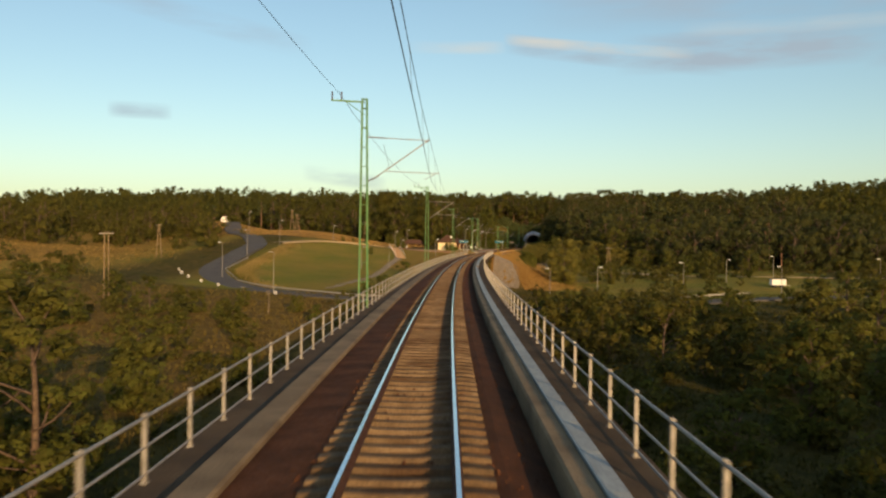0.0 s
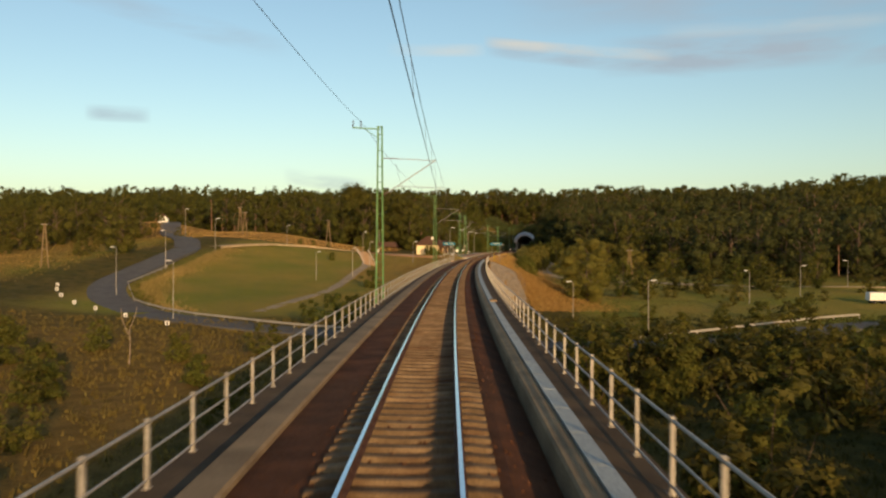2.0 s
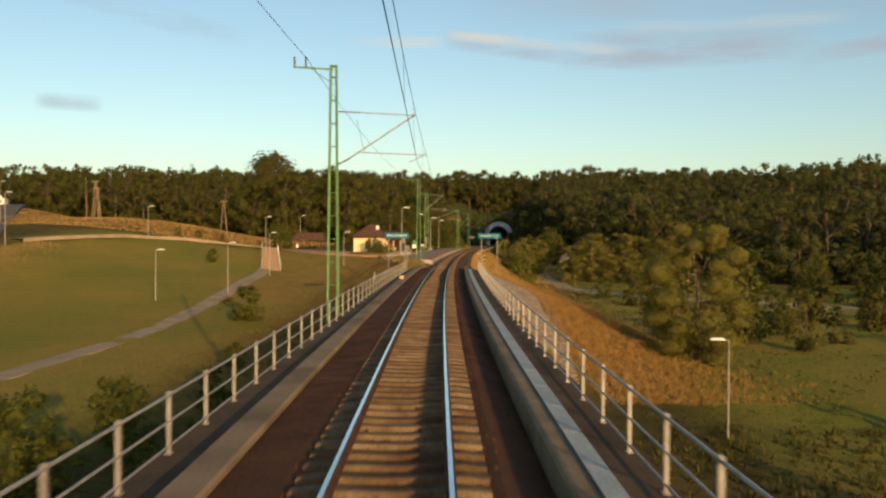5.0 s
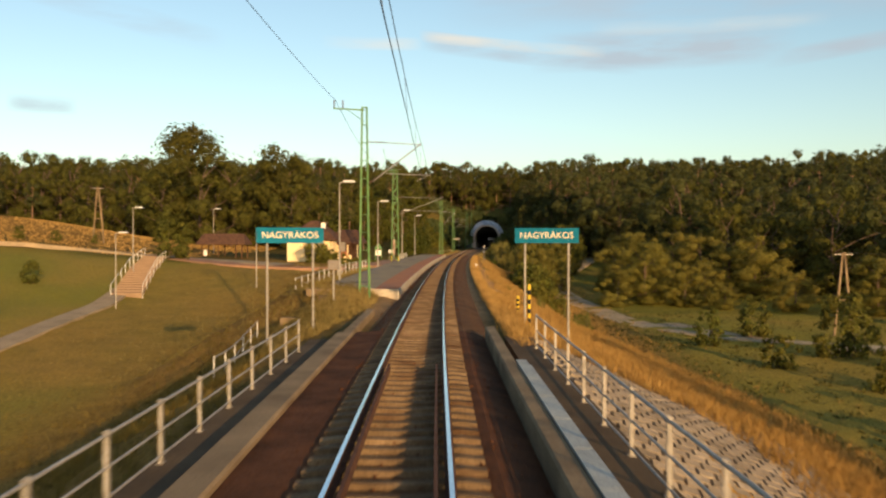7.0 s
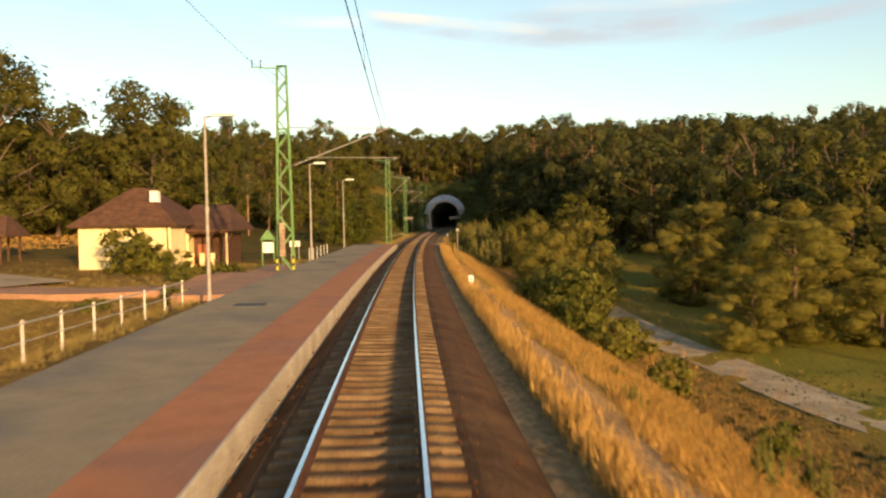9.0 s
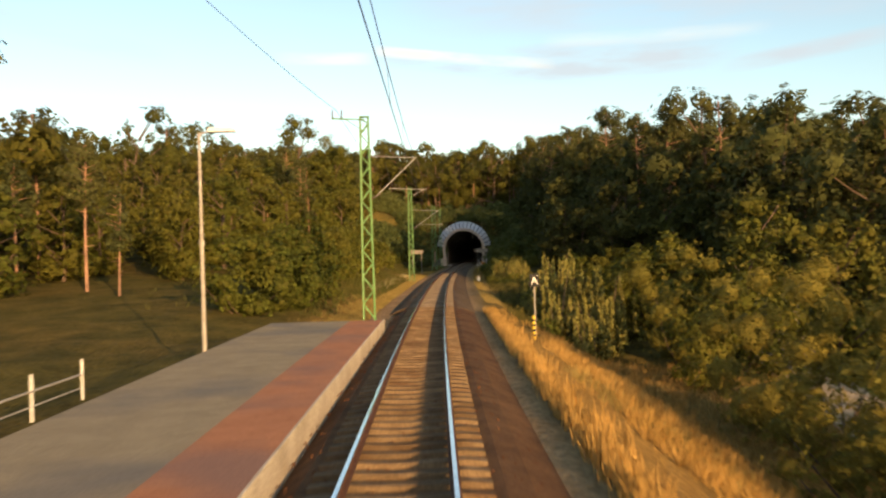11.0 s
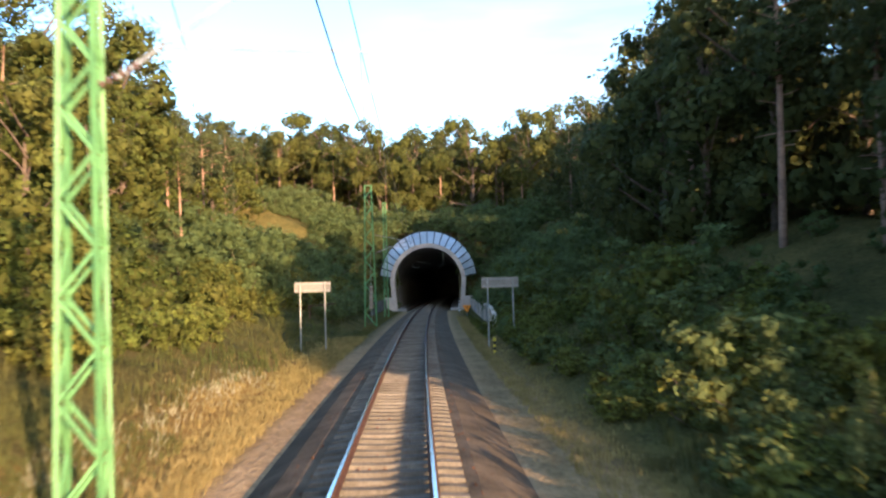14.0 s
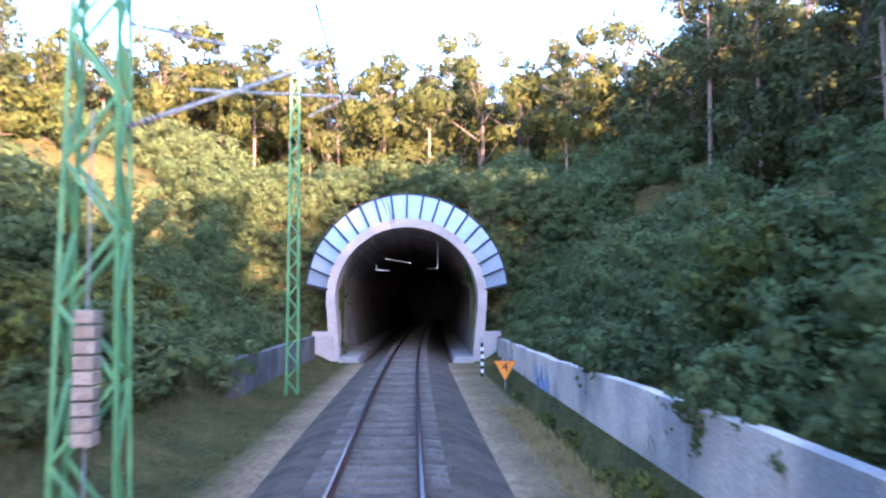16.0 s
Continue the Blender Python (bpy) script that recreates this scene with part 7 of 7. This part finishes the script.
# growth on the hill round the tunnel mouth
join_plants("thicket", FAR_BUSH, rng.uniform(525.4, 528.6, 130), np.where(rng.random(130) < 0.5, -1, 1) * rng.uniform(4.6, 11, 130), 0.32, 0.6, 1.3, "low bushes on the steep ground beside the tunnel mouth", "thicket", 214, 0.1)
join_plants("thicket", MID_HAZEL[:1] + FAR_BUSH, rng.uniform(528, 548, 170), np.where(rng.random(170) < 0.5, -1, 1) * rng.uniform(6, 32, 170), 0.5, 0.9, 1.3, "young growth on the hill beside the tunnel", "thicket", 215, 0.2)
join_plants("thicket", FAR_BUSH, rng.uniform(525.6, 533, 110), np.where(rng.random(110) < 0.5, -1, 1) * rng.uniform(5.4, 15, 110), 0.4, 0.8, 1.25, "green bushes hanging over the sides of the tunnel mouth", "thicket", 213, 0.1)
join_plants("thicket", FAR_BUSH, 528.2 + rng.uniform(0, 28, 150), rng.uniform(-24, 24, 150), 0.6, 1.1, 1.2, "green bushes on the hill above the tunnel", "thicket", 207, 0.15)
for k in range(12):
    side = -1 if k % 2 else 1
    s = 486 + 1.55 * k + rng.uniform(-0.5, 0.5)
    plant((BUSH + HAZEL[:1])[int(rng.integers(4))], s, side * (8.2 + rng.uniform(0, 2.5)), float(rng.uniform(0.55, 0.85)), "bush", "dense green bush beside the tunnel approach", rng, 1.1)
for s, d, sc in ((471, -20.5, 1.08), (476, -23.5, 1.05), (466, -23, 1.05), (482, -26, 1.05), (474, -27.5, 1.1)):
    plant(FINE[int(rng.integers(4))], s, d, sc, "tree", "tall full-crowned tree at the edge of the western wood", rng, 1.1)
# paler leaves here stand in for sunlight that the eastern trees block
for s, d, sc in ((479.5, -9.6, 0.42), (481.5, -11.2, 0.5), (484.5, -9.8, 0.45), (486.5, -11.6, 0.5), (489.5, -11.0, 0.42), (483, -13.8, 0.6), (478, -12.5, 0.5), (491.5, -14.2, 0.5)):
    plant(BANK_HAZEL[int(rng.integers(3))], s, d, sc, "bush", "golden-green bush with sunlight put into its pale leaf colour", rng, 1.1)
for k in range(20):
    s, d = 556 + rng.uniform(0, 14), -46 + 4.8 * k + rng.uniform(-1.5, 1.5)
    plant(FINE_PINE[int(rng.integers(3))], s, d, float(rng.uniform(0.66, 0.82)), "pine_tree", P_LABEL, rng)


# ---- woods: the uncountable rest, joined ----
def wood(name, region, step, kinds, label, seed, low=0.75, high=1.15):
    """Trees of a wood on a jittered grid over (s, d)."""
    r = np.random.default_rng(seed)
    s0, s1, d0, d1, keep = region
    S, D = np.meshgrid(np.arange(s0, s1, step), np.arange(d0, d1, step), indexing="ij")
    S, D = S.ravel() + r.uniform(-0.45, 0.45, S.size) * step, D.ravel() + r.uniform(-0.45, 0.45, S.size) * step
    ok = keep(S, D)
    join_plants(name, kinds, S[ok], D[ok], low, high, 1.0, label, "woodland", seed + 100)


def far_tree(seed, h, spread, leaves, size):
    t = broadleaf(seed, h, spread, leaves, size, 0.04, DARK, 8)
    tv, tf = [], []
    limb(tv, tf, (0, 0, -0.5), (0, 0, h * 0.6), 0.2, 0.1, 4)
    return mesh_of("trunk", tv, tf, M_BARK), t[1]


FAR = [far_tree(130 + k, 11.5 + 1.3 * k, 7.8 + 0.4 * k, 120, 1.9) for k in range(5)]
NEAR_WOOD_E = (330, 548, 25, 150, lambda s, d: (d > np.interp(s, [300, 318, 330, 345, 372, 392, 410, 640], [86, 60, 54, 46, 36, 29, 25, 25])) & (d < 0.62 * s))
NEAR_WOOD_W = (352, 548, -170, -31, lambda s, d: (s > np.interp(d, [-170, -120, -90, -60, -36, -31], [400, 404, 392, 368, 356, 380])))
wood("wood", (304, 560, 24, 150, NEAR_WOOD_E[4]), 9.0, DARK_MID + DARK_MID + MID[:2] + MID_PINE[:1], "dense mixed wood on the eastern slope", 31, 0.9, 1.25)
wood("wood", (352, 560, -150, -31, lambda s, d: NEAR_WOOD_W[4](s, d) & ((d < -46) | (s < 398))), 9.0, MID + MID + MID_PINE[:1], "dense mixed wood on the western slope", 32)
wood("wood", (398, 560, -46, -31, lambda s, d: s > 398), 7.5, MID + MID_PINE[:1], "edge of the mixed wood on the western slope", 37, 0.62, 0.92)
def beyond_road(s, d):
    """West of the road, thinned out where the meadows open."""
    edge = np.interp(s, [225, 250, 277, 300, 340, 400], [-96, -88, -89, -98, -122, -150])
    open_meadow = np.sin(s * 0.11 + 1.0) + np.sin(d * 0.13 + s * 0.05) > 0.75
    return (d < edge) & ~open_meadow & ~((s < 285) & (d < -104) & (d > -118)) & ~((s > 296) & (np.abs(d + 127 + 0.52 * (s - 365)) < 8))


wood("hillside_wood", (264, 356, -190, -86, beyond_road), 8.5, MID + FAR_HAZEL, "scattered trees and bushes on the hillside beyond the road", 38, 0.5, 1.0)
wood("hill_wood", (556, 640, -120, 120, lambda s, d: (s > 560) & ((s < 598) | ((s * 7).astype(int) % 3 == 0))), 6.6, MID + MID_PINE[:1], "pine and oak wood on the hill above the tunnel", 33, 0.95, 1.12)
# unseen trees behind the starting point, added to keep the sun off the valley
wood("valley_wood", (-150, -45, 40, 190, lambda s, d: d > 40 + (s + 150) * 0.1), 10.5, FAR, "unseen tall wood added to shade the valley side", 35, 2.0, 2.5)
wood("valley_wood", (-70, -8, 16, 90, lambda s, d: d > 16), 8.0, FAR, "unseen wood added to shade the valley floor", 36, 1.1, 1.4)
wood("far_wood", (330, 860, -560, 640, lambda s, d: ((s > 640) | (d > 150) | (d < -150)) & (s > np.interp(d, [-620, -300, -200, -150, 150, 220, 400, 700], [300, 330, 390, 410, 330, 315, 320, 380])) & (np.abs(d) < 0.62 * s + 60)), 13.5, FAR, "wooded hills reaching to the skyline", 34, 0.85, 1.25)


# ---- grass ----
def tufts(name, n, s_range, d_of, height, mat, label, seed, blades=5, lean=0.35, width=0.011):
    """Tufts of narrow blades on the ground, joined."""
    r = np.random.default_rng(seed)
    s = r.uniform(*s_range, n)
    d = d_of(r, s, n)
    z = land(s, d) - 0.05
    p = np.repeat(arr(s, d, z), blades, 0)
    m = len(p)
    p[:, :2] += r.normal(0, 0.09, (m, 2))
    a = r.uniform(0, 6.283, m)
    hh = np.repeat(r.uniform(0.6, 1.2, n), blades) * height * r.uniform(0.6, 1.15, m)
    tip = p + np.stack([np.cos(a) * lean * hh * r.random(m), np.sin(a) * lean * hh * r.random(m), hh], -1)
    side = np.stack([-np.sin(a), np.cos(a), 0 * a], -1) * width
    mid = p * 0.45 + tip * 0.55 - np.stack([np.cos(a), np.sin(a), 0 * a], -1) * 0.05 * hh[:, None]
    v = np.stack([p - side, p + side, mid + side * 0.8, tip, mid - side * 0.8], 1).reshape(-1, 3)
    o = np.arange(m) * 5
    f = np.stack([o, o + 1, o + 2, o + 3, o + 4], 1)
    tagged(new(name, mesh_of(name, v, f.tolist(), mat)), label, "grass", kind="stuff")


tufts("dry_grass", 12000, (206, 262), lambda r, s, n: np.interp(s, [206, 229, 236], [12.0, 8.4, 3.5]) + np.abs(r.normal(0, 6.5, n)), 0.46, M_REED, "tall golden dry grass on the railway bank", 51, 4, 0.8, 0.014)
tufts("dry_grass", 14000, (262, 371), lambda r, s, n: np.where(r.random(n) < 0.03, 3.4, 5.3 + 0.5 * np.sin(s * 0.4)) + np.abs(r.normal(0, 5.5, n)), 0.42, M_REED, "golden dry grass on the railway bank", 68, 4, 0.8, 0.014)
tufts("bank_grass", 8000, (250, 371), lambda r, s, n: 6.0 + np.abs(r.normal(0, 5.0, n)) + 1.5 * np.sin(s * 0.23), 0.34, M_VERGE, "greener grass scattered over the railway bank", 76, 4, 0.8, 0.014)
tufts("dry_grass_edge", 6000, (232, 372), lambda r, s, n: 3.1 + r.gamma(1.6, 0.14, n), 0.42, M_REED, "tall golden dry grass beside the ballast", 52)
tufts("verge_grass", 8500, (361, 470), lambda r, s, n: -3.35 - np.abs(r.normal(0, 1.4, n)) * np.interp(s, [388, 398, 426, 436], [1.0, 0.35, 0.35, 1.0]), 0.24, M_VERGE, "golden dry grass on the verge of the cutting", 53, 4, 0.6, 0.009)
tufts("weeds", 5200, (233, 254.3), lambda r, s, n: np.interp(s, [233, 246], [-4.4, -3.0]) - np.abs(r.normal(0, 4.0, n)), 0.32, M_VERGE, "dry weeds on the bank before the end of the platform", 64, 4, 0.6, 0.01)
# long grass and weeds of the valley meadows
tufts("meadow_grass", 26000, (6, 200), lambda r, s, n: 5 + r.gamma(1.6, 32.0, n), 0.5, M_DARKGRASS, "rough meadow grass and weeds in the valley", 61, 3, 0.9, 0.06)
tufts("meadow_grass", 16000, (6, 186), lambda r, s, n: -5 - r.gamma(1.7, 36.0, n), 0.55, M_MEADOW, "rough meadow grass and weeds in the valley", 62, 3, 0.9, 0.06)
tufts("meadow_grass", 6000, (186, 345), lambda r, s, n: -88 - r.gamma(1.5, 40.0, n), 0.5, M_MEADOW, "rough grass on the western hillside", 63, 3, 0.9, 0.09)
tufts("verge_grass", 4200, (380, 500), lambda r, s, n: 3.5 + np.abs(r.normal(0, 0.6, n)), 0.2, M_VERGE, "pale dry grass on the verge of the cutting", 54)
tufts("meadow_grass", 7000, (188, 312), lambda r, s, n: 14 + r.gamma(1.3, 9.0, n), 0.2, M_DARKGRASS, "rough olive grass in the meadow east of the bank", 82, 3, 0.9, 0.05)
tufts("bank_grass", 8500, (196, 256), lambda r, s, n: -4.6 - np.abs(r.normal(0, 8.0, n)), 0.3, M_MEADOW, "dry grass and weeds on the bank before the platform", 55)
tufts("yard_grass", 8000, (256, 332), lambda r, s, n: -7.6 - np.abs(r.normal(0, 7.0, n)), 0.26, M_VERGE, "dry grass behind the platform", 56)
tufts("green_grass", 7000, (370, 520), lambda r, s, n: np.where(r.random(n) < 0.5, -5.5 - r.gamma(2.0, 2.0, n), 5.0 + r.gamma(2.0, 1.6, n)), 0.5, M_GREENGRASS, "long green grass in the cutting", 57)
tufts("dry_grass", 2600, (196, 287), lambda r, s, n: np.interp(s, [196, 205, 225, 250, 277, 287], [-49, -57, -67, -69.5, -71, -71]) + 2.6 * np.abs(r.normal(0, 1.0, n)), 0.7, M_VERGE, "tall golden grass between the road and the mown field", 71, 4, 0.7, 0.03)
tufts("hay", 20000, (316, 400), lambda r, s, n: -36 - r.uniform(0, 95, n), 0.24, M_REED, "golden hay meadow behind the halt", 72, 3, 0.9, 0.06)
tufts("hay", 9000, (180, 264), lambda r, s, n: -94 - r.gamma(1.8, 26, n), 0.2, M_REED, "golden hay on the hillside beyond the road", 75, 3, 0.9, 0.07)
tufts("green_grass", 6000, (388, 432), lambda r, s, n: -4.5 - r.gamma(1.8, 1.5, n), 0.3, M_GREENGRASS, "green grass in the shade of the western cutting", 81, 4, 0.6)
tufts("pale_flowers", 520, (396, 446), lambda r, s, n: -5.9 - r.normal(0, 0.35, n), 0.34, M_FLOWER, "pale dry flower heads on the verge", 58, 3, 0.9, 0.008)
tufts("green_grass", 3500, (374, 428), lambda r, s, n: 4.7 + r.gamma(1.6, 1.4, n), 0.34, M_GREENGRASS, "green grass beside the eastern verge", 66, 4, 0.6)
tufts("green_grass", 3000, (452, 522), lambda r, s, n: -3.5 - np.abs(r.normal(0, 1.2, n)), 0.16, M_GREENGRASS, "short green grass beside the tunnel approach", 67, 4, 0.6)

# ---- sleepers, last: many small pieces ----
me = mesh_of("sleeper", SLEEPER_V, SLEEPER_F, M_SLEEPER)
proto = np.array(SLEEPER_V)
for i, s in enumerate(np.arange(8.2, 188.0, 0.6)):
    child("sleeper", me, track, "", at(s))
for s0, s1, mat in ((4.0, 8.2, M_SLEEPER), (188.2, 372.0, M_SLEEPER), (372.4, 640.0, M_SLEEPER_GREY)):
    ss = np.arange(s0, s1, 0.6)
    v = np.concatenate([arr(s + proto[:, 1], proto[:, 0], proto[:, 2]) for s in ss])
    f = [tuple(i * len(proto) + q for q in face) for i in range(len(ss)) for face in SLEEPER_F]
    run = child("sleeper_run", mesh_of("sleeper_run", v, f, mat), track)
    run["kind"] = "stuff"
